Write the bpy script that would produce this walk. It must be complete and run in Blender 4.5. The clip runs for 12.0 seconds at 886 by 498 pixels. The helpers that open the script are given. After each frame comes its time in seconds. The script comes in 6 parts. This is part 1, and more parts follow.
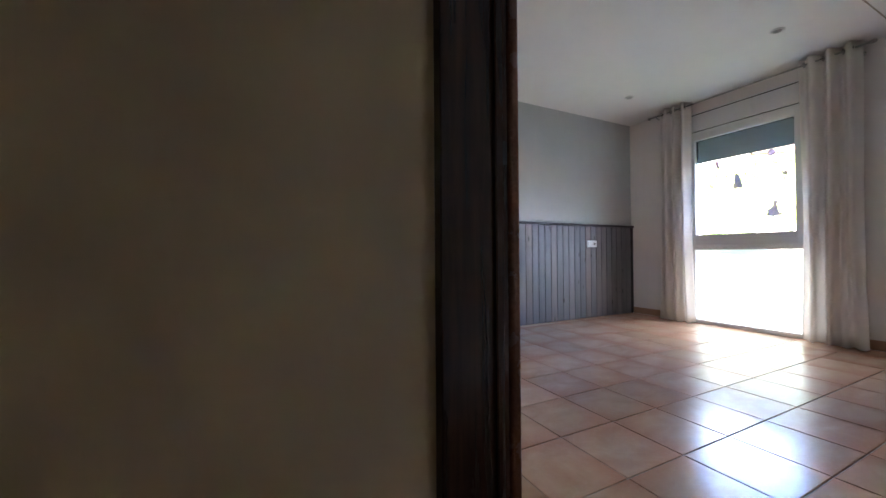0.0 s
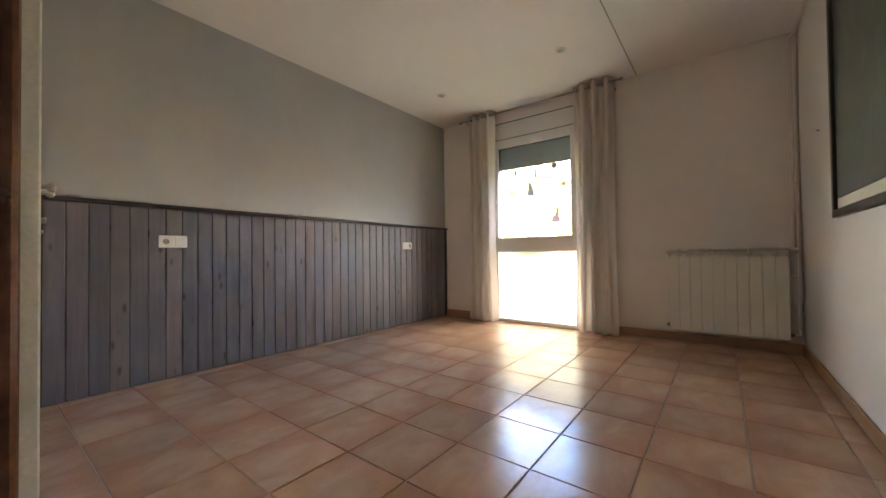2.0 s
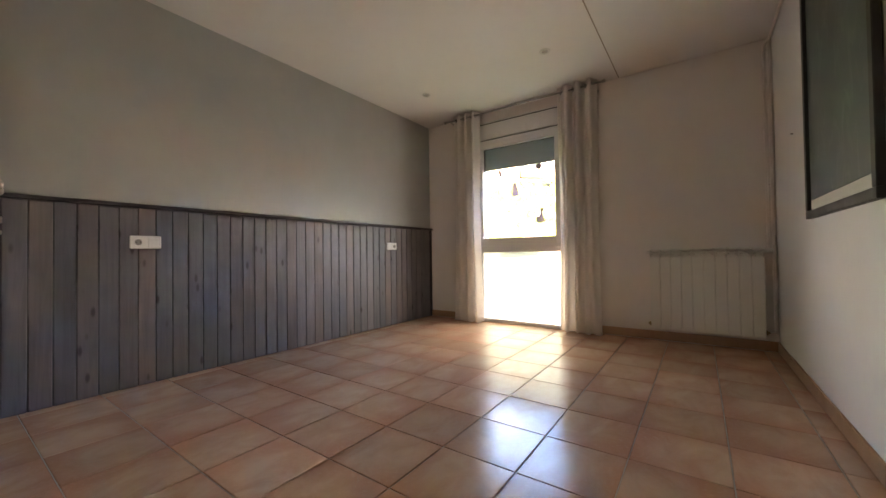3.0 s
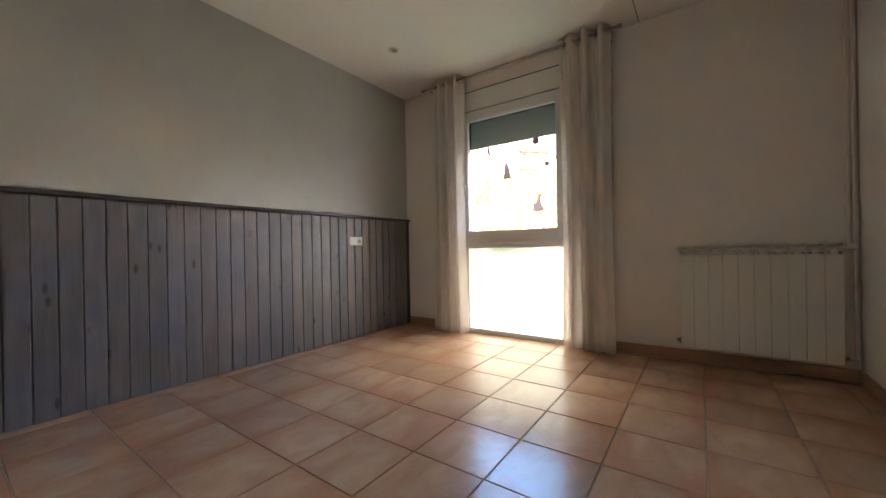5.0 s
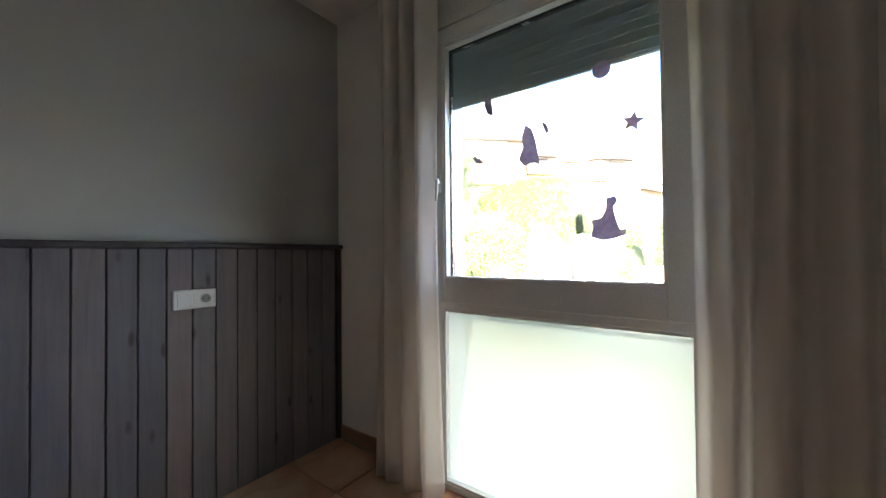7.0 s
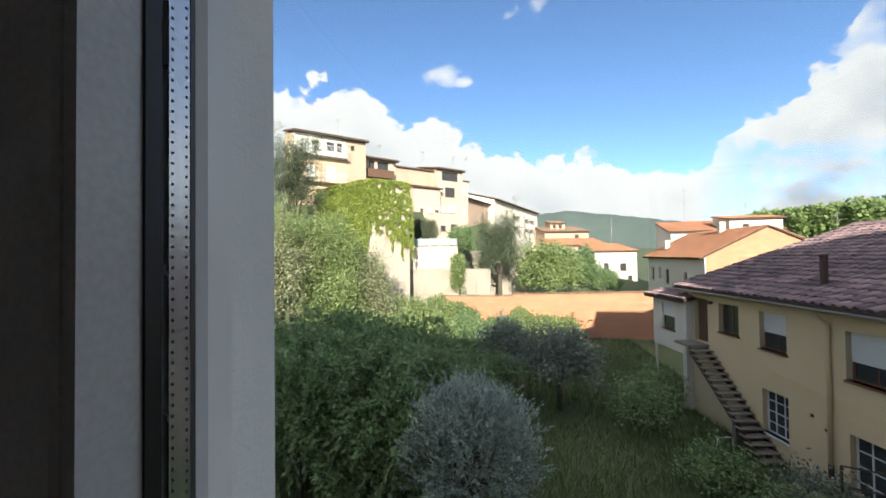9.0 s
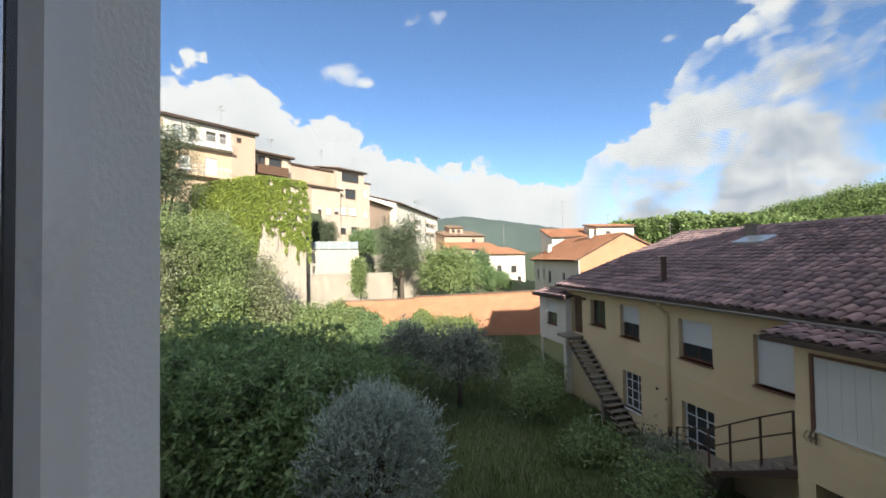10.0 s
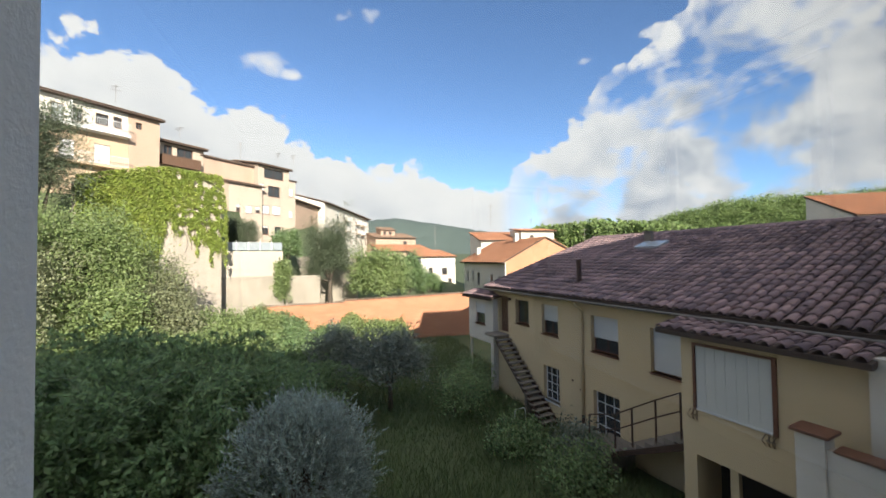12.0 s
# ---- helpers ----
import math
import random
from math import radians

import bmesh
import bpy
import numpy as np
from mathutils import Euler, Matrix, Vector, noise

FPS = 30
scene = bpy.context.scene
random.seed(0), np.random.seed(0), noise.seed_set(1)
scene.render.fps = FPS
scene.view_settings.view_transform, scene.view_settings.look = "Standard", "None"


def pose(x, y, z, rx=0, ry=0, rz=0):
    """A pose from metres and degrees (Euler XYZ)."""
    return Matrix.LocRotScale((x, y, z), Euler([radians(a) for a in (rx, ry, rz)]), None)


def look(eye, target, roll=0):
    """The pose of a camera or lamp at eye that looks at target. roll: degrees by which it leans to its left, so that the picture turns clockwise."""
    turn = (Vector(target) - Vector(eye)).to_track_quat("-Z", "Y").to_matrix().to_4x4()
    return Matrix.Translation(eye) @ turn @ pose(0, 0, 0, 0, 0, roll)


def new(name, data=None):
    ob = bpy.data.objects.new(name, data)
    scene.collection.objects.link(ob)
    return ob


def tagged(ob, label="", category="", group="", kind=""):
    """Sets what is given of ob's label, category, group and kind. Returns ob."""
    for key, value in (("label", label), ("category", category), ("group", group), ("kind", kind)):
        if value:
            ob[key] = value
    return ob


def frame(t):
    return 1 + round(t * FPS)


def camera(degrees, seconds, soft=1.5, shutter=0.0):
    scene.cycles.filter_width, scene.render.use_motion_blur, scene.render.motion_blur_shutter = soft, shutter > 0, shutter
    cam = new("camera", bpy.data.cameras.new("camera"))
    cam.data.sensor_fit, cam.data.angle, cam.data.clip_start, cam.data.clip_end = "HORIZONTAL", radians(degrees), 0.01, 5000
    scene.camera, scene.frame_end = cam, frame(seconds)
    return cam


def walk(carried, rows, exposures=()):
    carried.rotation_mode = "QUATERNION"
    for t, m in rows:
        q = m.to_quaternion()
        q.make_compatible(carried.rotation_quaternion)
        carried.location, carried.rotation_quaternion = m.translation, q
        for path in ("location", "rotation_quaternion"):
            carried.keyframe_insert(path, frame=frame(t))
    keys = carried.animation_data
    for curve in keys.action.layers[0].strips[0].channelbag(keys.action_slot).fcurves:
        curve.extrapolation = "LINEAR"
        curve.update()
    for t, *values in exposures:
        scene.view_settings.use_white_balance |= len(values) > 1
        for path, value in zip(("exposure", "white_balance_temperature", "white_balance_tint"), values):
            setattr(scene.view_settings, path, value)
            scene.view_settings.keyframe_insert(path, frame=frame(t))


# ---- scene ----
cam = camera(101.3, 12.0)
PATH = [
    (0.0, pose(0.280, 0.034, 0.820, 90.69, 0.40, 63.58)),
    (0.5, pose(0.090, 0.246, 0.831, 90.89, 0.60, 58.96)),
    (1.0, pose(0.038, 0.454, 0.862, 90.52, 0.90, 49.95)),
    (1.5, pose(0.001, 0.555, 0.836, 90.66, 0.70, 42.55)),
    (2.0, pose(-0.021, 0.590, 0.815, 90.92, 0.70, 37.52)),
    (2.5, pose(-0.038, 0.603, 0.819, 90.86, 0.70, 35.95)),
    (3.0, pose(-0.033, 0.613, 0.818, 90.92, 0.80, 35.21)),
    (3.2, pose(-0.037, 0.625, 0.819, 91.03, 0.70, 35.06)),
    (4.8, pose(-0.238, 1.253, 0.825, 90.20, 0.80, 35.49)),
    (5.0, pose(-0.292, 1.392, 0.843, 89.91, 1.00, 35.25)),
    (5.5, pose(-0.481, 1.771, 0.889, 90.66, 0.90, 35.35)),
    (6.0, pose(-0.633, 2.218, 1.011, 90.46, 0.90, 36.81)),
    (6.5, pose(-0.912, 2.672, 1.075, 90.66, 0.70, 36.23)),
    (6.7, pose(-1.013, 2.855, 1.087, 90.75, 0.50, 36.56)),
    (8.3, pose(-1.831, 4.094, 1.239, 90.71, 0.81, 23.10)),
    (8.5, pose(-1.877, 4.216, 1.238, 90.67, 0.68, 19.53)),
    (9.0, pose(-1.943, 4.361, 1.238, 90.97, 0.68, 10.99)),
    (9.5, pose(-2.007, 4.439, 1.238, 91.24, 0.68, 3.53)),
    (10.0, pose(-2.022, 4.439, 1.238, 91.31, 0.93, -4.47)),
    (10.5, pose(-2.009, 4.432, 1.240, 91.29, 0.90, -10.67)),
    (11.0, pose(-2.008, 4.434, 1.240, 91.30, 0.89, -13.24)),
    (11.5, pose(-2.011, 4.437, 1.240, 91.42, 0.84, -14.60)),
    (12.0, pose(-2.023, 4.434, 1.240, 91.50, 0.79, -15.23)),
]
EXPOSURES = [(0.0, 6.75, 5600, 14), (1.0, 6.75, 6800, 16), (1.5, 6.75, 7400, 16), (2.5, 6.6, 7700, 17), (5.0, 6.4, 7400, 14), (6.0, 6.15, 6500, 10), (6.7, 5.85, 6300, 10), (8.3, 2.8, 6450, 9), (9.0, 2.1, 6450, 10), (12.0, 1.9, 6500, 12)]
walk(cam, PATH, EXPOSURES)

# ---- world, sun ----
world = bpy.data.worlds.new("sky_world")
scene.world = world
world.use_nodes = True
SUN_EL, SUN_AZ = 21.0, 7.0      # degrees; the sun stands behind the house, slightly to the right


def build_sky():
    nt = world.node_tree
    nodes, links = nt.nodes, nt.links
    nodes.clear()
    out = nodes.new("ShaderNodeOutputWorld")
    back = nodes.new("ShaderNodeBackground")
    back.inputs["Strength"].default_value = 0.075
    links.new(back.outputs[0], out.inputs[0])
    sky = nodes.new("ShaderNodeTexSky")
    sky.sky_type = "NISHITA"
    sky.sun_disc = False
    sky.sun_elevation = radians(SUN_EL)
    sky.sun_rotation = radians(180 - SUN_AZ)
    sky.altitude = 2200.0
    sky.air_density, sky.dust_density, sky.ozone_density = 1.0, 0.05, 3.5
    tc = nodes.new("ShaderNodeTexCoord")
    sep = nodes.new("ShaderNodeSeparateXYZ")
    links.new(tc.outputs["Generated"], sep.inputs[0])

    def m(op, a, b=None, clamp=False):
        n = nodes.new("ShaderNodeMath")
        n.operation = op
        n.use_clamp = clamp
        for i, v in enumerate((a, b)):
            if v is None:
                continue
            if isinstance(v, (int, float)):
                n.inputs[i].default_value = v
            else:
                links.new(v, n.inputs[i])
        return n.outputs[0]

    az = m("MULTIPLY", m("ARCTAN2", m("MULTIPLY", sep.outputs[0], -1.0), sep.outputs[1]), 57.2958)
    el = m("MULTIPLY", m("ARCSINE", sep.outputs[2]), 57.2958)

    def fbm(scale, detail, rough, dist=0.0, offset=0.0):
        mp = nodes.new("ShaderNodeMapping")
        mp.inputs["Location"].default_value = (offset, offset * 0.7, offset * 1.3)
        mp.inputs["Scale"].default_value = (1, 1, 1.35)
        links.new(tc.outputs["Generated"], mp.inputs[0])
        n = nodes.new("ShaderNodeTexNoise")
        n.inputs["Scale"].default_value = scale
        n.inputs["Detail"].default_value = detail
        n.inputs["Roughness"].default_value = rough
        n.inputs["Distortion"].default_value = dist
        links.new(mp.outputs[0], n.inputs["Vector"])
        return n.outputs[0]

    # cumulus banks: the height of their upper edge over the bearing
    def profile(stops):
        n = nodes.new("ShaderNodeValToRGB")
        n.color_ramp.interpolation = "B_SPLINE"
        links.new(m("DIVIDE", m("ADD", az, 70.0), 110.0), n.inputs[0])
        while len(n.color_ramp.elements) < len(stops):
            n.color_ramp.elements.new(0.5)
        for e, (bearing, height) in zip(n.color_ramp.elements, sorted(stops)):
            e.position = (bearing + 70.0) / 110.0
            e.color = (height / 60.0, height / 60.0, height / 60.0, 1)
        return m("MULTIPLY", n.outputs[0], 60.0)

    top = profile(((-70, 35), (-60, 34), (-50, 32), (-41, 25), (-36, 19.5), (-29, 16), (-23, 11.5), (-18, 9), (-14, 13.5), (-7, 15), (0, 14.5), (5, 17.5),
                   (15, 21.5), (23, 24.6), (29, 25), (36, 22), (40, 24)))
    billow = m("SUBTRACT", fbm(9.0, 12.0, 0.6, 0.1), 0.5)
    lump = m("SUBTRACT", fbm(4.0, 3.0, 0.5, 0.0, 3.1), 0.5)
    edge = m("ADD", m("SUBTRACT", top, el), m("ADD", m("MULTIPLY", billow, 17.0), m("MULTIPLY", lump, 7.0)))
    cover = m("DIVIDE", edge, 0.7, True)
    # blue gaps and wisps inside the eastern bank
    gap = m("MULTIPLY", m("SUBTRACT", fbm(5.5, 7.0, 0.6, 0.3, 7.9), 0.40), 8.0, True)
    east = m("DIVIDE", m("SUBTRACT", -24.0, az), 8.0, True)
    cover = m("MULTIPLY", cover, m("MAXIMUM", gap, m("SUBTRACT", 1.0, east)))
    # broken cloud overhead, above the view, added to brighten the shaded garden
    over = m("DIVIDE", m("SUBTRACT", el, 38.0), 8.0, True)
    broken = m("MULTIPLY", m("SUBTRACT", fbm(3.6, 9.0, 0.55, 0.2, 11.3), 0.37), 12.0, True)
    cover = m("MAXIMUM", cover, m("MULTIPLY", broken, over))
    # a few small clouds by themselves
    for ca, ce, ra, re in ((11.0, 26.4, 3.2, 2.0), (7.6, 25.6, 1.8, 0.9), (-2.0, 33.5, 5.0, 1.7), (-37.4, 27.0, 1.8, 0.7)):
        du, dv = m("DIVIDE", m("SUBTRACT", az, ca), ra), m("DIVIDE", m("SUBTRACT", el, ce), re)
        lone = m("SUBTRACT", m("ADD", 0.55, m("MULTIPLY", billow, 6.5)), m("ADD", m("MULTIPLY", du, du), m("MULTIPLY", dv, dv)))
        cover = m("MAXIMUM", cover, m("MULTIPLY", lone, 0.9, True))
    # bright heads with lit lumps, greyer bases; thin veil towards the horizon
    depth = m("DIVIDE", m("SUBTRACT", edge, 1.5), 13.0, True)
    relief = m("MULTIPLY", m("SUBTRACT", fbm(11.0, 9.0, 0.6, 0.3, 5.2), 0.34), 3.2, True)
    shade = m("MULTIPLY", m("ADD", m("MULTIPLY", depth, 0.6), m("MULTIPLY", east, 0.18)), m("ADD", 0.15, m("MULTIPLY", relief, 1.2)), True)
    cl = nodes.new("ShaderNodeMix")
    cl.data_type = "RGBA"
    links.new(shade, cl.inputs[0])
    cl.inputs[6].default_value = (4.1, 4.05, 4.0, 1)
    cl.inputs[7].default_value = (2.0, 2.2, 2.55, 1)
    mix = nodes.new("ShaderNodeMix")
    mix.data_type = "RGBA"
    links.new(cover, mix.inputs[0])
    links.new(sky.outputs[0], mix.inputs[6])
    links.new(cl.outputs[2], mix.inputs[7])
    links.new(mix.outputs[2], back.inputs["Color"])


build_sky()
sun = new("sun", bpy.data.lights.new("sun", "SUN"))
sun.data.energy, sun.data.angle, sun.data.color = 3.3, radians(0.53), (1.0, 0.9, 0.76)
sx, sy = math.sin(radians(SUN_AZ)), -math.cos(radians(SUN_AZ))
sun.matrix_world = look((sx * 60, sy * 60, 60 * math.tan(radians(SUN_EL))), (0, 0, 0))

# area lamp added outside the frosted lower pane, to lift the room's daylight
lamp = new("window_daylight", bpy.data.lights.new("window_daylight", "AREA"))
lamp.data.shape, lamp.data.size, lamp.data.size_y = "RECTANGLE", 0.98, 0.86
lamp.data.energy, lamp.data.color, lamp.data.spread = 0.14, (1.0, 0.97, 0.93), radians(160)
lamp.matrix_world = pose(-1.705, 4.70, 0.43, -105, 0, 0)

# ---- mesh helpers ----
WM = {}


def thing(name, loc, label="", category="", group="", kind="", rz=0.0):
    ob = new(name)
    ob.empty_display_size = 0.1
    ob.matrix_basis = pose(*loc, 0, 0, rz)
    WM[ob] = ob.matrix_basis.copy()
    return tagged(ob, label, category, group, kind)


def mesh_of(name, bm, material, smooth=False):
    me = bpy.data.meshes.new(name)
    bmesh.ops.recalc_face_normals(bm, faces=bm.faces)
    bm.to_mesh(me)
    bm.free()
    me.materials.append(material)
    if smooth:
        me.shade_smooth()
    return me


def part(name, bm, material, parent, label="", smooth=False):
    """One mesh, drawn in world coordinates, under a thing or a part."""
    ob = new(name, mesh_of(name, bm, material, smooth))
    ob.parent = parent
    ob.matrix_parent_inverse = WM[parent].inverted()
    WM[ob] = Matrix.Identity(4)
    return tagged(ob, label)


def solid(name, bm, material, label="", category="", group="", kind="", smooth=False):
    ob = new(name, mesh_of(name, bm, material, smooth))
    WM[ob] = Matrix.Identity(4)
    return tagged(ob, label, category, group, kind)


def piece(name, me, parent, m):
    """A piece that shares its mesh, at the world pose m, under a parent."""
    ob = new(name, me)
    ob.parent = parent
    ob.matrix_parent_inverse = WM[parent].inverted()
    ob.matrix_basis = m
    WM[ob] = m.copy()
    return ob


def box(bm, x0, x1, y0, y1, z0, z1, bevel=0.0, m=None, seg=1):
    vs = [bm.verts.new((x, y, z)) for z in (z0, z1) for x, y in ((x0, y0), (x1, y0), (x1, y1), (x0, y1))]
    fs = [bm.faces.new([vs[i] for i in q]) for q in
          ((3, 2, 1, 0), (4, 5, 6, 7), (0, 1, 5, 4), (1, 2, 6, 5), (2, 3, 7, 6), (3, 0, 4, 7))]
    if bevel:
        es = list({e for f in fs for e in f.edges})
        r = bmesh.ops.bevel(bm, geom=es, offset=bevel, segments=seg, affect="EDGES", profile=0.5)
        vs = list({v for f in r["faces"] for v in f.verts} | {v for v in vs if v.is_valid})
    if m is not None:
        bmesh.ops.transform(bm, matrix=m, verts=[v for v in vs if v.is_valid])
    return vs


def boxes(*rows, bevel=0.0, m=None):
    bm = bmesh.new()
    for r in rows:
        box(bm, *r, bevel=bevel, m=m)
    return bm


def tube(bm, pts, radii, seg=8, caps=True):
    """A round bar through points; radii: one for all, or one each."""
    pts = [Vector(p) for p in pts]
    if isinstance(radii, (int, float)):
        radii = [radii] * len(pts)
    rings = []
    side = None
    for i, p in enumerate(pts):
        d = (pts[min(i + 1, len(pts) - 1)] - pts[max(i - 1, 0)]).normalized()
        if side is None:
            side = d.cross(Vector((0, 0, 1)))
            if side.length < 0.05:
                side = d.cross(Vector((1, 0, 0)))
        side = (side - d * side.dot(d)).normalized()
        up = d.cross(side)
        rings.append([bm.verts.new(p + (side * math.cos(a) + up * math.sin(a)) * radii[i])
                      for a in (2 * math.pi * k / seg for k in range(seg))])
    for a, b in zip(rings, rings[1:]):
        for k in range(seg):
            bm.faces.new((a[k], a[(k + 1) % seg], b[(k + 1) % seg], b[k]))
    if caps:
        bm.faces.new(rings[0][::-1])
        bm.faces.new(rings[-1])
    return bm


def lathe(bm, profile, centre, axis="z", seg=16):
    """A turned shape: profile of (radius, height) about an axis through centre."""
    rings = []
    for r, h in profile:
        ring = []
        for k in range(seg):
            a = 2 * math.pi * k / seg
            p = (r * math.cos(a), r * math.sin(a), h)
            if axis == "y":
                p = (p[0], p[2], p[1])
            elif axis == "x":
                p = (p[2], p[0], p[1])
            ring.append(bm.verts.new(Vector(centre) + Vector(p)))
        rings.append(ring)
    for a, b in zip(rings, rings[1:]):
        for k in range(seg):
            bm.faces.new((a[k], a[(k + 1) % seg], b[(k + 1) % seg], b[k]))
    bm.faces.new(rings[0])
    bm.faces.new(rings[-1])
    return bm


def prism(bm, outline, y0, y1, m=None):
    """An outline in x and z, given depth along y."""
    a = [bm.verts.new((x, y0, z)) for x, z in outline]
    b = [bm.verts.new((x, y1, z)) for x, z in outline]
    n = len(a)
    bm.faces.new(a)
    bm.faces.new(b[::-1])
    for i in range(n):
        bm.faces.new((a[i], b[i], b[(i + 1) % n], a[(i + 1) % n]))
    if m is not None:
        bmesh.ops.transform(bm, matrix=m, verts=a + b)
    return bm


def wall_mesh(bm, length, z0, z1, thick, holes=(), m=None, step=0.0):
    """A wall along x from 0 to length, its face at y = 0 and its back at y = thick, with openings (x0, x1, z0, z1) right through."""
    xs = sorted({0.0, length, *(v for h in holes for v in h[:2])})
    zs = sorted({z0, z1, *(min(max(v, z0), z1) for h in holes for v in h[2:])})
    made = {}

    def v(x, y, z):
        k = (round(x, 4), round(y, 4), round(z, 4))
        if k not in made:
            made[k] = bm.verts.new((x, y, z))
        return made[k]

    def full(i, j):
        if not (0 <= i < len(xs) - 1 and 0 <= j < len(zs) - 1):
            return False
        cx, cz = (xs[i] + xs[i + 1]) / 2, (zs[j] + zs[j + 1]) / 2
        return not any(h[0] < cx < h[1] and h[2] < cz < h[3] for h in holes)

    for i in range(len(xs) - 1):
        for j in range(len(zs) - 1):
            if not full(i, j):
                continue
            a, b, c, d = xs[i], xs[i + 1], zs[j], zs[j + 1]
            bm.faces.new((v(a, 0, c), v(b, 0, c), v(b, 0, d), v(a, 0, d)))
            bm.faces.new((v(a, thick, c), v(a, thick, d), v(b, thick, d), v(b, thick, c)))
            if not full(i - 1, j):
                bm.faces.new((v(a, 0, c), v(a, 0, d), v(a, thick, d), v(a, thick, c)))
            if not full(i + 1, j):
                bm.faces.new((v(b, 0, c), v(b, thick, c), v(b, thick, d), v(b, 0, d)))
            if not full(i, j - 1):
                bm.faces.new((v(a, 0, c), v(a, thick, c), v(b, thick, c), v(b, 0, c)))
            if not full(i, j + 1):
                bm.faces.new((v(a, 0, d), v(b, 0, d), v(b, thick, d), v(a, thick, d)))
    if m is not None:
        bmesh.ops.transform(bm, matrix=m, verts=list(made.values()))
    return bm


def array_mesh(name, verts, faces, material):
    """A mesh from arrays of corners (n, 3) and of quads or triangles (m, k)."""
    me = bpy.data.meshes.new(name)
    k = faces.shape[1]
    me.vertices.add(len(verts))
    me.vertices.foreach_set("co", np.ascontiguousarray(verts, np.float32).ravel())
    me.loops.add(faces.size)
    me.loops.foreach_set("vertex_index", np.ascontiguousarray(faces, np.int32).ravel())
    me.polygons.add(len(faces))
    me.polygons.foreach_set("loop_start", np.arange(0, faces.size, k, dtype=np.int32))
    me.update(calc_edges=True)
    me.materials.append(material)
    return me


# ---- materials ----
class Nodes:
    def __init__(self, name):
        self.mat = bpy.data.materials.new(name)
        self.mat.use_nodes = True
        self.nt = self.mat.node_tree
        self.nt.nodes.clear()
        self.out = self.n("ShaderNodeOutputMaterial")
        self.bsdf = self.n("ShaderNodeBsdfPrincipled")
        self.link(self.bsdf.outputs[0], self.out.inputs[0])
        self.tc = self.n("ShaderNodeTexCoord")
        self.co = self.tc.outputs["Object"]

    def n(self, kind):
        return self.nt.nodes.new(kind)

    def link(self, a, b):
        self.nt.links.new(a, b)

    def put(self, socket, v):
        if isinstance(v, (int, float)):
            socket.default_value = v
        elif isinstance(v, tuple):
            socket.default_value = (*v, 1) if len(v) == 3 and len(socket.default_value) == 4 else v
        else:
            self.link(v, socket)

    def math(self, op, a, b=0.0, clamp=False):
        n = self.n("ShaderNodeMath")
        n.operation, n.use_clamp = op, clamp
        self.put(n.inputs[0], a)
        self.put(n.inputs[1], b)
        return n.outputs[0]

    def random(self):
        return self.n("ShaderNodeObjectInfo").outputs["Random"]

    def shifted(self, amount=37.0):
        """Object coordinates moved by each object's random number."""
        n = self.n("ShaderNodeVectorMath")
        n.operation = "ADD"
        c = self.n("ShaderNodeCombineXYZ")
        r = self.math("MULTIPLY", self.random(), amount)
        for i in range(3):
            self.link(r, c.inputs[i])
        self.link(self.co, n.inputs[0])
        self.link(c.outputs[0], n.inputs[1])
        return n.outputs[0]

    def noise(self, scale, detail=4.0, rough=0.55, stretch=None, co=None, dist=0.0):
        co = co or self.co
        if stretch:
            mp = self.n("ShaderNodeMapping")
            mp.inputs["Scale"].default_value = stretch
            self.link(co, mp.inputs[0])
            co = mp.outputs[0]
        n = self.n("ShaderNodeTexNoise")
        n.inputs["Scale"].default_value = scale
        n.inputs["Detail"].default_value = detail
        n.inputs["Roughness"].default_value = rough
        n.inputs["Distortion"].default_value = dist
        self.link(co, n.inputs["Vector"])
        return n.outputs[0]

    def ramp(self, fac, lo=0.35, hi=0.65):
        n = self.n("ShaderNodeMapRange")
        n.clamp = True
        self.put(n.inputs[0], fac)
        n.inputs[1].default_value, n.inputs[2].default_value = lo, hi
        return n.outputs[0]

    def mix(self, fac, a, b, mode="MIX"):
        n = self.n("ShaderNodeMix")
        n.data_type, n.blend_type = "RGBA", mode
        self.put(n.inputs[0], fac)
        self.put(n.inputs[6], a)
        self.put(n.inputs[7], b)
        return n.outputs[2]

    def bump(self, height, strength=0.3, distance=0.01):
        n = self.n("ShaderNodeBump")
        n.inputs["Strength"].default_value, n.inputs["Distance"].default_value = strength, distance
        self.link(height, n.inputs["Height"])
        self.link(n.outputs[0], self.bsdf.inputs["Normal"])

    def set(self, color=None, rough=None, metal=None, **kw):
        if color is not None:
            self.put(self.bsdf.inputs["Base Color"], color)
        if rough is not None:
            self.put(self.bsdf.inputs["Roughness"], rough)
        if metal is not None:
            self.put(self.bsdf.inputs["Metallic"], metal)
        for k, v in kw.items():
            self.put(self.bsdf.inputs[k.replace("_", " ").title()], v)
        return self.mat


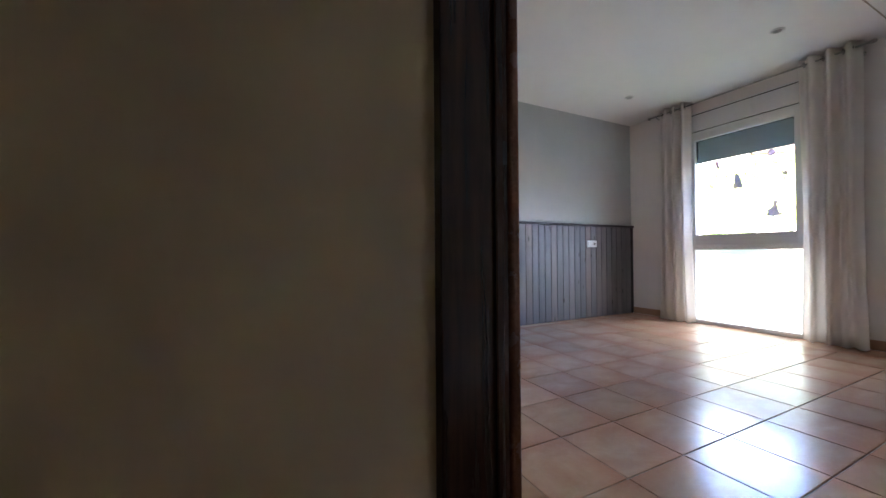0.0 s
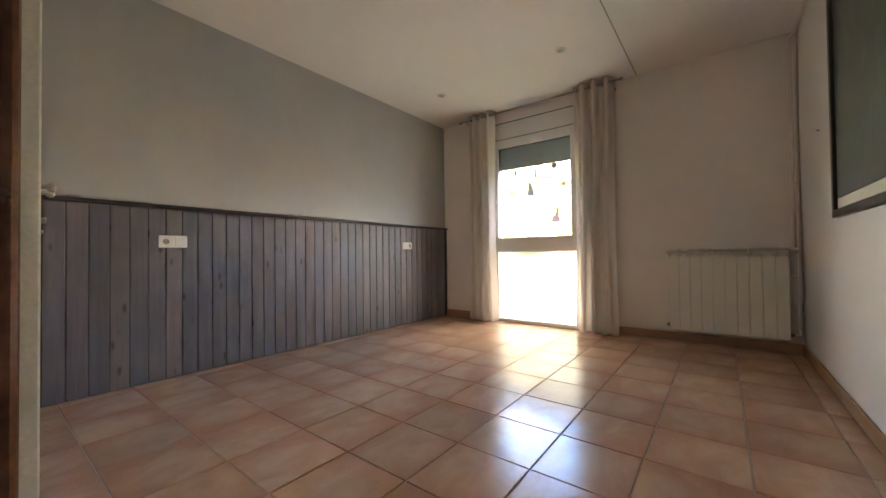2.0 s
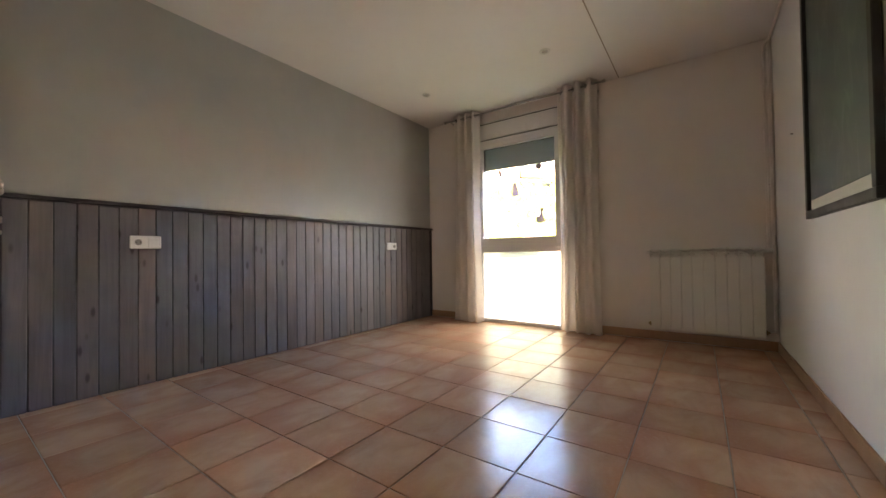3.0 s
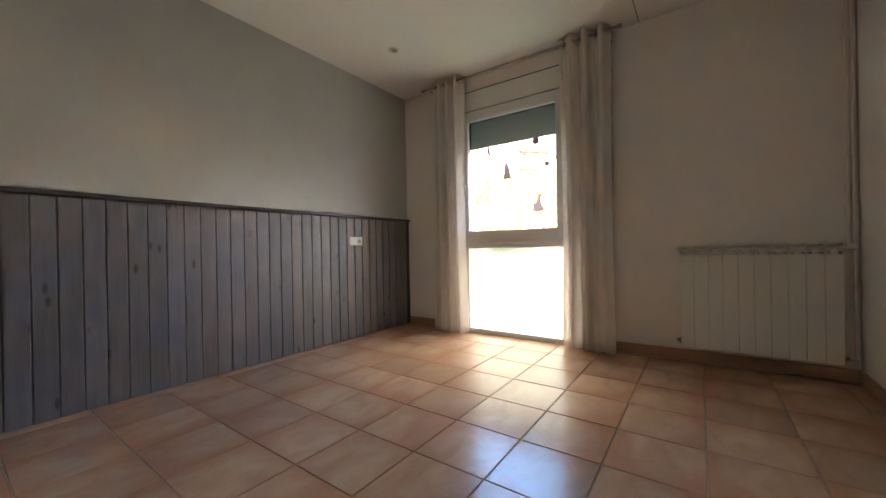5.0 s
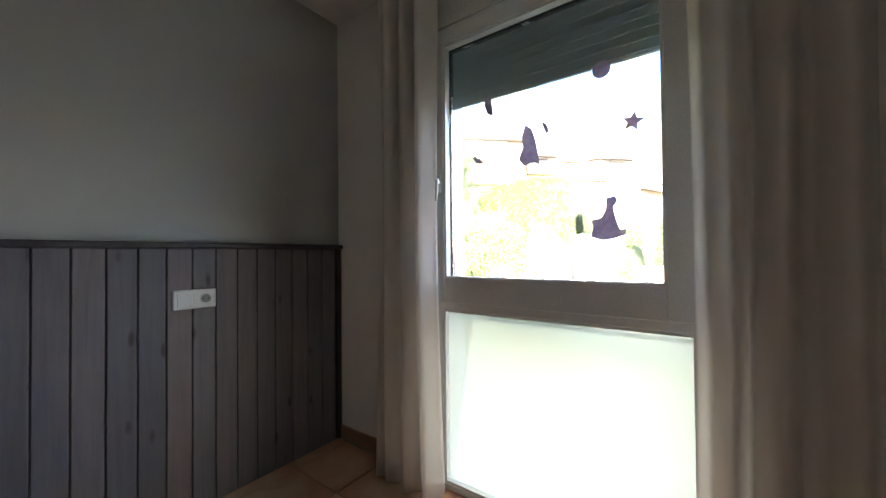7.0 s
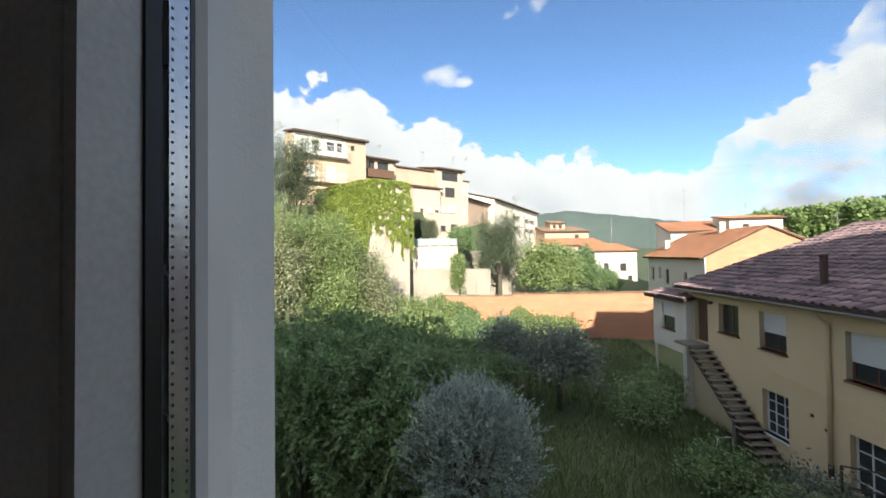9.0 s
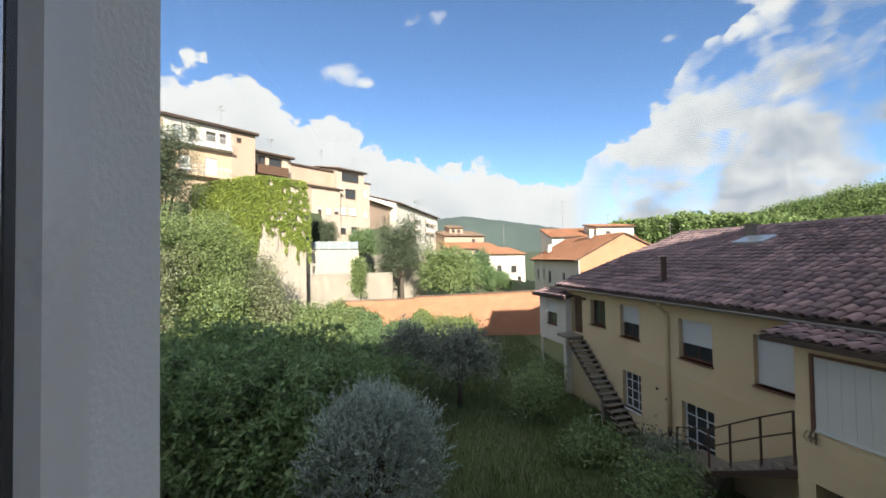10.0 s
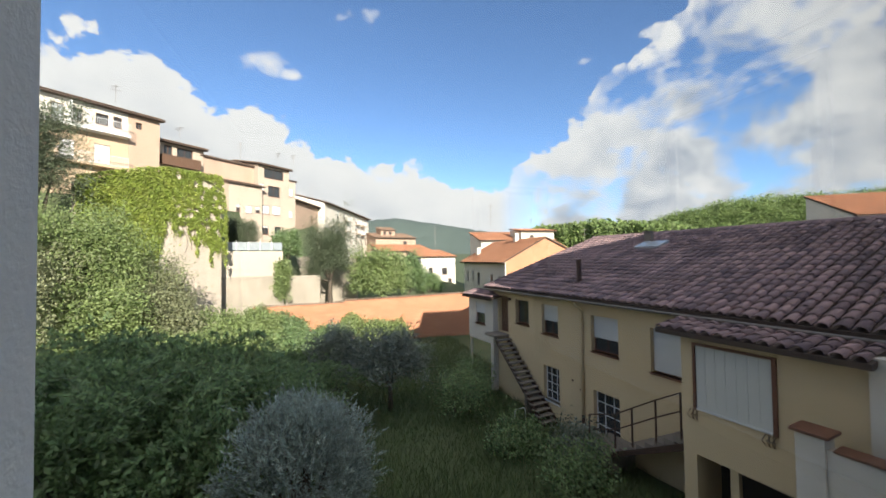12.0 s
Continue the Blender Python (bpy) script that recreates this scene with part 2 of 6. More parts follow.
def plain(name, a, b, scale=6.0, rough=0.6, bump=0.2, fine=120.0, metal=0.0, dist=0.004, vary=0.0, spec=0.5):
    """A surface with large blotches from colour a to b, fine grain and relief."""
    s = Nodes(name)
    co = s.shifted() if vary else s.co
    big = s.ramp(s.noise(scale, 5, 0.6, co=co), 0.3, 0.7)
    small = s.noise(fine, 3, 0.6, co=co)
    col = s.mix(big, a, b)
    col = s.mix(s.ramp(small, 0.3, 0.75), col, tuple(v * 0.86 for v in b), "MIX") if bump else col
    if vary:
        h = s.n("ShaderNodeHueSaturation")
        s.link(col, h.inputs["Color"])
        s.link(s.math("ADD", s.math("MULTIPLY", s.random(), vary * 2), 1 - vary), h.inputs["Value"])
        col = h.outputs[0]
    if bump:
        s.bump(small, bump, dist)
    s.bsdf.inputs["Specular IOR Level"].default_value = spec
    return s.set(col, s.math("ADD", rough - 0.06, s.math("MULTIPLY", big, 0.12)), metal)


def make_plaster(name, a, b, bump=0.25):
    s = Nodes(name)
    big = s.ramp(s.noise(1.1, 5, 0.6), 0.3, 0.7)
    trowel = s.noise(9.0, 6, 0.65, stretch=(1, 1, 0.6))
    fine = s.noise(160.0, 2, 0.5)
    col = s.mix(big, a, b)
    col = s.mix(s.math("MULTIPLY", s.ramp(trowel, 0.5, 0.8), 0.25), col, tuple(v * 0.9 for v in b))
    s.bump(s.math("ADD", trowel, s.math("MULTIPLY", fine, 0.35)), bump, 0.006)
    return s.set(col, 0.85)


def make_outer_paint():
    """Weathered white paint with small dark specks and grey runs."""
    s = Nodes("outer_white_paint")
    big = s.ramp(s.noise(1.6, 5, 0.6), 0.3, 0.7)
    run = s.ramp(s.noise(14.0, 4, 0.6, stretch=(1, 1, 0.12)), 0.55, 0.85)
    speck = s.ramp(s.noise(38.0, 2, 0.5), 0.74, 0.79)
    fine = s.noise(150.0, 3, 0.6)
    col = s.mix(big, (0.84, 0.84, 0.83), (0.77, 0.77, 0.765))
    col = s.mix(s.math("MULTIPLY", run, 0.3), col, (0.55, 0.55, 0.54))
    col = s.mix(s.math("MULTIPLY", speck, 0.8), col, (0.16, 0.15, 0.14))
    s.bump(s.math("ADD", fine, s.noise(22.0, 4, 0.6)), 0.3, 0.004)
    return s.set(col, 0.8)


def make_plank():
    s = Nodes("stained_plank")
    co = s.shifted(53.0)
    grain = s.noise(34.0, 6, 0.7, stretch=(1.0, 1.0, 0.05), co=co, dist=0.6)
    cloud = s.ramp(s.noise(3.2, 4, 0.6, stretch=(1, 1, 0.5), co=co), 0.3, 0.7)
    v = s.n("ShaderNodeTexVoronoi")
    mp = s.n("ShaderNodeMapping")
    mp.inputs["Scale"].default_value = (0.0, 11.0, 4.0)
    s.link(co, mp.inputs[0])
    s.link(mp.outputs[0], v.inputs["Vector"])
    v.inputs["Scale"].default_value = 1.0
    knot = s.ramp(v.outputs["Distance"], 0.16, 0.07)
    rnd = s.random()
    other = s.math("FRACT", s.math("MULTIPLY", rnd, 29.3))
    tone = s.mix(rnd, (0.145, 0.14, 0.16), (0.225, 0.202, 0.22))
    tone = s.mix(s.math("MULTIPLY", s.ramp(other, 0.55, 0.95), 0.75), tone, (0.235, 0.175, 0.165))
    col = s.mix(s.math("MULTIPLY", cloud, 0.5), tone, (0.10, 0.098, 0.122))
    col = s.mix(s.math("MULTIPLY", s.ramp(grain, 0.45, 0.75), 0.5), col, (0.068, 0.06, 0.07))
    col = s.mix(s.math("MULTIPLY", knot, 0.75), col, (0.035, 0.028, 0.028))
    s.bump(grain, 0.25, 0.003)
    return s.set(col, 0.5)


def make_tile():
    """Flamed terracotta: paler in the middle, redder towards the edges, no two alike."""
    s = Nodes("terracotta_tile")
    sep = s.n("ShaderNodeSeparateXYZ")
    s.link(s.co, sep.inputs[0])
    rnd = s.random()
    # the pale heart of each tile sits a little off its middle
    dx = s.math("ADD", sep.outputs[0], s.math("MULTIPLY", s.math("SUBTRACT", s.math("FRACT", s.math("MULTIPLY", rnd, 17.3)), 0.5), 0.16))
    dy = s.math("ADD", sep.outputs[1], s.math("MULTIPLY", s.math("SUBTRACT", s.math("FRACT", s.math("MULTIPLY", rnd, 41.7)), 0.5), 0.16))
    r2 = s.math("ADD", s.math("MULTIPLY", dx, dx), s.math("MULTIPLY", dy, dy))
    n = s.n("ShaderNodeMapRange")
    n.interpolation_type = "SMOOTHERSTEP"
    n.inputs["From Min"].default_value, n.inputs["From Max"].default_value = 0.07, 0.27
    s.link(s.math("SQRT", r2), n.inputs["Value"])
    col = s.mix(n.outputs["Result"], (0.60, 0.395, 0.27), (0.52, 0.275, 0.18))
    co = s.shifted(61.0)
    flame = s.ramp(s.noise(7.0, 5, 0.6, stretch=(1, 0.6, 1), co=co, dist=0.7), 0.38, 0.68)
    col = s.mix(s.math("MULTIPLY", flame, 0.55), col, (0.43, 0.215, 0.125))
    speck = s.ramp(s.noise(70.0, 3, 0.6, co=co), 0.52, 0.75)
    col = s.mix(s.math("MULTIPLY", speck, 0.22), col, (0.62, 0.45, 0.33))
    h = s.n("ShaderNodeHueSaturation")
    s.link(col, h.inputs["Color"])
    s.link(s.math("ADD", s.math("MULTIPLY", rnd, 0.24), 0.88), h.inputs["Value"])
    wear = s.noise(4.0, 4, 0.6, co=co)
    s.bump(wear, 0.05, 0.004)
    return s.set(h.outputs[0], s.math("ADD", 0.15, s.math("MULTIPLY", wear, 0.10)))


def make_dark_wood():
    s = Nodes("dark_varnished_wood")
    grain = s.noise(26.0, 5, 0.65, stretch=(1, 1, 0.06), dist=0.5)
    col = s.mix(s.ramp(grain, 0.35, 0.7), (0.055, 0.02, 0.011), (0.022, 0.009, 0.006))
    s.bump(grain, 0.08, 0.002)
    return s.set(col, 0.26)


def make_curtain():
    s = Nodes("curtain_cloth")
    weave = s.noise(420.0, 2, 0.5)
    big = s.ramp(s.noise(2.0, 3, 0.5), 0.3, 0.7)
    col = s.mix(big, (0.93, 0.885, 0.85), (0.89, 0.845, 0.81))
    s.set(col, 0.9)
    s.bump(weave, 0.06, 0.0006)
    tr = s.n("ShaderNodeBsdfTranslucent")
    s.link(col, tr.inputs[0])
    mx = s.n("ShaderNodeMixShader")
    mx.inputs[0].default_value = 0.55
    s.link(s.bsdf.outputs[0], mx.inputs[1])
    s.link(tr.outputs[0], mx.inputs[2])
    s.link(mx.outputs[0], s.out.inputs[0])
    return s.mat


def make_clear_glass():
    s = Nodes("clear_glass")
    clear = s.n("ShaderNodeBsdfTransparent")
    clear.inputs[0].default_value = (0.96, 0.97, 0.965, 1)
    gloss = s.n("ShaderNodeBsdfGlossy")
    gloss.inputs["Roughness"].default_value = 0.02
    lw = s.n("ShaderNodeLayerWeight")
    lw.inputs[0].default_value = 0.5
    mx = s.n("ShaderNodeMixShader")
    s.link(s.math("ADD", 0.03, s.math("MULTIPLY", s.math("POWER", lw.outputs["Facing"], 5.0), 0.8)), mx.inputs[0])
    s.link(clear.outputs[0], mx.inputs[1])
    s.link(gloss.outputs[0], mx.inputs[2])
    s.link(mx.outputs[0], s.out.inputs[0])
    return s.mat


def make_frosted_glass():
    s = Nodes("frosted_glass")
    g = s.n("ShaderNodeBsdfRefraction")
    g.inputs["IOR"].default_value = 1.12
    g.inputs["Roughness"].default_value = 0.34
    g.inputs["Color"].default_value = (0.46, 0.48, 0.43, 1)
    t = s.n("ShaderNodeBsdfTranslucent")
    t.inputs[0].default_value = (0.44, 0.455, 0.41, 1)
    mx = s.n("ShaderNodeMixShader")
    mx.inputs[0].default_value = 0.4
    s.link(g.outputs[0], mx.inputs[1])
    s.link(t.outputs[0], mx.inputs[2])
    s.link(mx.outputs[0], s.out.inputs[0])
    return s.mat


def make_artwork():
    s = Nodes("teal_brushed_print")
    brush = s.noise(7.0, 7, 0.7, stretch=(1, 1.6, 0.6), dist=0.8)
    big = s.ramp(s.noise(1.8, 4, 0.6), 0.3, 0.7)
    col = s.mix(big, (0.055, 0.10, 0.105), (0.085, 0.10, 0.10))
    col = s.mix(s.math("MULTIPLY", s.ramp(brush, 0.5, 0.8), 0.6), col, (0.20, 0.24, 0.23))
    return s.set(col, 0.35)


PLASTER_COOL = make_plaster("cool_white_plaster", (0.84, 0.84, 0.84), (0.79, 0.79, 0.79))
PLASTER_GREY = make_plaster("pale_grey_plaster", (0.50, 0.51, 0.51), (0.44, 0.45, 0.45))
PLASTER_WARM = make_plaster("warm_white_plaster", (0.86, 0.80, 0.77), (0.81, 0.755, 0.725))
PLASTER_HALL = make_plaster("hall_cream_plaster", (0.86, 0.74, 0.56), (0.82, 0.69, 0.51), 0.12)
CEILING_PAINT = make_plaster("ceiling_paint", (0.86, 0.84, 0.82), (0.83, 0.81, 0.79), 0.08)
OUTER_PAINT = make_outer_paint()
GROUT = plain("grout", (0.46, 0.40, 0.33), (0.36, 0.31, 0.26), 14, 0.9, 0.3)
TILE = make_tile()
PLANK = make_plank()
RAIL_WOOD = plain("dark_stained_rail", (0.075, 0.068, 0.08), (0.05, 0.045, 0.052), 9, 0.5, 0.15)
DARK_WOOD = make_dark_wood()
# door wood in a lighter red-brown: light from the window is in the colour
VARNISHED_LIT = plain("red_brown_varnish_lit", (0.26, 0.10, 0.05), (0.17, 0.065, 0.032), 9, 0.25, 0.05, 90)
WHITE_ALU = plain("white_lacquered_aluminium", (0.86, 0.85, 0.85), (0.82, 0.81, 0.81), 5, 0.32, 0.04, 200)
WHITE_LACQUER = plain("white_lacquer", (0.80, 0.79, 0.76), (0.76, 0.75, 0.72), 4, 0.35, 0.04, 180)
WHITE_PLASTIC = plain("white_plastic", (0.84, 0.83, 0.80), (0.80, 0.79, 0.76), 8, 0.3, 0.02, 220)
RUBBER = plain("black_gasket", (0.012, 0.012, 0.015), (0.02, 0.02, 0.022), 20, 0.5, 0.05)
SPACER = plain("aluminium_spacer", (0.62, 0.63, 0.66), (0.56, 0.57, 0.60), 12, 0.25, 0.05, 150, 0.9)
STEEL = plain("brushed_steel", (0.55, 0.54, 0.52), (0.48, 0.47, 0.45), 20, 0.3, 0.05, 150, 1.0)
BRASS = plain("dull_brass", (0.45, 0.34, 0.18), (0.36, 0.27, 0.14), 20, 0.4, 0.05, 150, 0.9)
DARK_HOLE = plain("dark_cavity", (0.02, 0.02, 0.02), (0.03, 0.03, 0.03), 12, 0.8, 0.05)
RADIATOR_PAINT = plain("radiator_enamel", (0.86, 0.84, 0.80), (0.83, 0.81, 0.77), 5, 0.35, 0.03, 200)
BLACK_FRAME = plain("black_wood_frame", (0.018, 0.016, 0.015), (0.03, 0.026, 0.024), 12, 0.4, 0.1)
MAT_BOARD = plain("passe_partout", (0.72, 0.71, 0.66), (0.68, 0.67, 0.62), 10, 0.9, 0.05)
SHUTTER_GREY = plain("grey_shutter_slat", (0.36, 0.41, 0.40), (0.31, 0.36, 0.35), 6, 0.45, 0.05, 150)
CURTAIN = make_curtain()


def make_sticker():
    s = Nodes("purple_grey_sticker")
    col = s.mix(s.ramp(s.noise(45.0, 4, 0.6), 0.35, 0.65), (0.30, 0.26, 0.34), (0.42, 0.37, 0.43))
    s.set(col, 0.6)
    tr = s.n("ShaderNodeBsdfTranslucent")
    s.link(col, tr.inputs[0])
    mx = s.n("ShaderNodeMixShader")
    mx.inputs[0].default_value = 0.6
    s.link(s.bsdf.outputs[0], mx.inputs[1])
    s.link(tr.outputs[0], mx.inputs[2])
    s.link(mx.outputs[0], s.out.inputs[0])
    return s.mat


STICKER = make_sticker()
CLEAR = make_clear_glass()
FROSTED = make_frosted_glass()
ARTWORK = make_artwork()
SKIRTING = plain("skirting_tile", (0.50, 0.30, 0.18), (0.42, 0.24, 0.14), 5, 0.35, 0.05)
LIME = plain("lime_plastic", (0.32, 0.52, 0.06), (0.28, 0.46, 0.06), 8, 0.35, 0.05)
SILL_STONE = plain("sill_stone", (0.42, 0.40, 0.37), (0.34, 0.33, 0.31), 12, 0.7, 0.3)

# ---- the room ----
XL, XR, YB, YN, ZC = -3.03, 0.48, 0.60, 4.56, 2.55     # left, right, back and window wall faces, ceiling
HALL_L, HALL_R, HALL_B, HALL_Y = -0.49, 0.95, -1.5, 0.395
WX0, WX1 = -2.26, -1.15          # window frame
OX0, OX1 = -2.253, -1.19         # opening on the outer face
YO = 4.785                       # outer face of the house


def build_shell():
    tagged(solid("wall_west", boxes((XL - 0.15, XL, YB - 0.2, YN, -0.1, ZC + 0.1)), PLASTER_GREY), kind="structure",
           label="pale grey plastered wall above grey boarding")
    tagged(solid("wall_east", boxes((XR, XR + 0.15, YB, YN, -0.1, ZC + 0.1)), PLASTER_COOL), kind="structure",
           label="white plastered wall with a framed print")
    bm = bmesh.new()
    wall_mesh(bm, XR + 0.15 - XL + 0.15, -0.1, ZC + 0.1, YO - YN, [(WX0 - XL + 0.15, WX1 - XL + 0.15, 0.0, 2.43)],
              Matrix.Translation((XL - 0.15, YN, 0)))
    tagged(solid("wall_north", bm, PLASTER_WARM), kind="structure", label="pale pinkish plastered wall round a tall window")
    bm = boxes((XL, HALL_L, HALL_Y + 0.01, YB, -0.1, ZC), (0.44, XR + 0.3, HALL_Y + 0.01, YB, -0.1, ZC), (HALL_L, 0.44, HALL_Y + 0.01, YB, 2.10, ZC))
    tagged(solid("wall_south", bm, PLASTER_COOL), kind="structure", label="white plastered wall with the door opening")
    tagged(solid("ceiling", boxes((XL - 0.1, XR + 0.1, YB - 0.2, YN + 0.05, ZC, ZC + 0.1)),
                 CEILING_PAINT), kind="structure", label="flat white painted ceiling with a fine joint")
    tagged(solid("ceiling_joint", boxes((-0.654, -0.646, YB, YN - 0.02, ZC - 0.003, ZC - 0.0005)), GROUT), kind="structure", label="fine grey joint across the white ceiling")
    # hall behind the door
    tagged(solid("wall_hall_west", boxes((HALL_L - 0.12, HALL_L, HALL_B, HALL_Y, -0.1, ZC)), PLASTER_HALL), kind="structure",
           label="cream plastered hall wall in shade")
    tagged(solid("wall_hall_east", boxes((HALL_R, HALL_R + 0.12, HALL_B, HALL_Y + 0.1, -0.1, ZC)), PLASTER_HALL), kind="structure",
           label="cream plastered hall wall")
    tagged(solid("wall_hall_south", boxes((HALL_L - 0.12, HALL_R + 0.12, HALL_B - 0.12, HALL_B, -0.1, ZC)), PLASTER_HALL), kind="structure",
           label="cream plastered wall closing the hall")
    tagged(solid("wall_hall_north", boxes((0.44, HALL_R, HALL_Y, HALL_Y + 0.008, 0, ZC), (HALL_L, 0.44, HALL_Y, HALL_Y + 0.008, 2.10, ZC)), PLASTER_HALL),
           kind="structure", label="cream plastered wall beside the door")
    tagged(solid("ceiling_hall", boxes((HALL_L - 0.12, HALL_R + 0.12, HALL_B - 0.12, YB - 0.2, ZC + 0.001, ZC + 0.1)), CEILING_PAINT), kind="structure",
           label="white hall ceiling")
    # skirting: one terracotta strip along each wall
    bm = boxes((-1.07, XR - 0.002, YN - 0.012, YN - 0.001, 0, 0.08), (XL + 0.03, WX0 - 0.12, YN - 0.012, YN - 0.001, 0, 0.08),
               (XR - 0.012, XR - 0.001, YB, YN - 0.013, 0, 0.08), bevel=0.002)
    tagged(solid("baseboard", bm, SKIRTING), kind="structure", label="terracotta tile skirting along the walls")


IRON_DARK = plain("dark_iron_plate", (0.05, 0.04, 0.035), (0.035, 0.03, 0.028), 20, 0.45, 0.1, 120, 0.6)


def build_door_frame():
    t = thing("door_1", (-0.02, 0.5, 0), "dark varnished wooden door frame with a strike plate", "door frame", kind="structure")
    for side, x0, x1 in (("w", HALL_L + 0.002, -0.452), ("e", 0.392, 0.438)):
        part("jamb", boxes((x0, x1, HALL_Y - 0.002, YB - 0.02, 0, 2.06), bevel=0.003), DARK_WOOD, t)
        s = 1 if side == "w" else -1
        xe = x1 if side == "w" else x0
        # rebate and rounded stop towards the room
        part("stop", boxes((min(xe, xe + s * 0.012), max(xe, xe + s * 0.012), 0.535, 0.558, 0, 2.05), bevel=0.003), DARK_WOOD, t)
        xa, xb = (-0.535, -0.447) if side == "w" else (0.387, 0.475)
        bm = bmesh.new()
        box(bm, xa, xb, YB - 0.018, YB + 0.014, 0, 2.12, bevel=0.010, seg=3)
        part("architrave", bm, VARNISHED_LIT, t, "red-brown varnished moulding, window light put into its colour")
    part("head", boxes((-0.452, 0.392, HALL_Y - 0.002, YB - 0.02, 2.06, 2.098), bevel=0.003), DARK_WOOD, t)
    part("architrave", boxes((-0.447, 0.387, YB - 0.018, YB + 0.014, 2.055, 2.12), bevel=0.006), DARK_WOOD, t)
    part("strike_plate", boxes((-0.4525, -0.4500, 0.561, 0.576, 1.035, 1.095), bevel=0.001), IRON_DARK, t, "dark iron strike plate")


def build_floor():
    fl = tagged(solid("floor", boxes((XL - 0.1, XR + 0.1, HALL_Y, YN + 0.02, -0.12, -0.004), (HALL_L - 0.1, HALL_R + 0.1, HALL_B - 0.1, HALL_Y, -0.12, -0.004)),
                      GROUT), kind="structure", label="floor of square terracotta tiles with pale joints")
    w = 0.3315
    tx, ty = -0.612, 2.216

    def tile_mesh(x0, x1, y0, y1):
        bm = bmesh.new()
        cx, cy = (x0 + x1) / 2, (y0 + y1) / 2
        g, c = 0.0022, 0.0022
        lo = [(x0 + g, y0 + g), (x1 - g, y0 + g), (x1 - g, y1 - g), (x0 + g, y1 - g)]
        hi = [(x0 + g + c, y0 + g + c), (x1 - g - c, y0 + g + c), (x1 - g - c, y1 - g - c), (x0 + g + c, y1 - g - c)]
        rows = [[bm.verts.new((x - cx, y - cy, z)) for x, y in q] for q, z in ((lo, -0.008), (lo, -0.0022), (hi, 0.0))]
        for a, b in zip(rows, rows[1:]):
            for k in range(4):
                bm.faces.new((a[k], a[(k + 1) % 4], b[(k + 1) % 4], b[k]))
        bm.faces.new(rows[2])
        return mesh_of("tile", bm, TILE)

    cache = {}
    for i in range(-9, 6):
        for j in range(-12, 8):
            x0, x1 = tx + i * w, tx + (i + 1) * w
            y0, y1 = ty + j * w, ty + (j + 1) * w
            if (y0 + y1) / 2 < HALL_Y + 0.02:
                lx, hx, ly, hy = HALL_L, HALL_R, HALL_B, 9
            else:
                lx, hx, ly, hy = XL + 0.01, XR - 0.002, HALL_B, YN - 0.002
            x0, x1, y0, y1 = max(x0, lx), min(x1, hx), max(y0, ly), min(y1, hy)
            if x1 - x0 < 0.03 or y1 - y0 < 0.03:
                continue
            k = (round(x1 - x0, 3), round(y1 - y0, 3))
            if k not in cache:
                cache[k] = tile_mesh(x0, x1, y0, y1)
            piece("tile", cache[k], fl, pose((x0 + x1) / 2, (y0 + y1) / 2, random.uniform(-0.0004, 0.0004), random.uniform(-.06, .06), random.uniform(-.06, .06)))


def build_boarding():
    t = thing("wall_boarding", (XL, 2.7, 0), "grey-stained vertical pine boarding with a dark cap rail", "wall panelling")
    y0, y1, pitch = 0.62, YN - 0.002, 0.0945
    part("backing", boxes((XL + 0.0005, XL + 0.010, y0, y1, 0.0, 1.15)), RAIL_WOOD, t)
    part("cap_rail", boxes((XL + 0.0005, XL + 0.050, y0, y1, 1.150, 1.175), bevel=0.004), RAIL_WOOD, t, "dark cap rail")
    bm = bmesh.new()
    box(bm, 0, 0.014, 0.0014, pitch - 0.0022, 0.0, 1.149, bevel=0.003)
    me = mesh_of("plank", bm, PLANK)
    start = 2.815 - 24 * pitch
    for k in range(60):
        ya = start + k * pitch
        if ya < y0 or ya + pitch > y1 + 0.03:
            continue
        piece("plank", me, t, pose(XL + 0.010 + random.uniform(0, 0.0015), ya, 0.0, 0, 0, random.uniform(-0.15, 0.15)))
    part("corner_board", boxes((XL + 0.010, XL + 0.030, y1 - 0.028, y1, 0.0, 1.149), bevel=0.003), RAIL_WOOD, t)


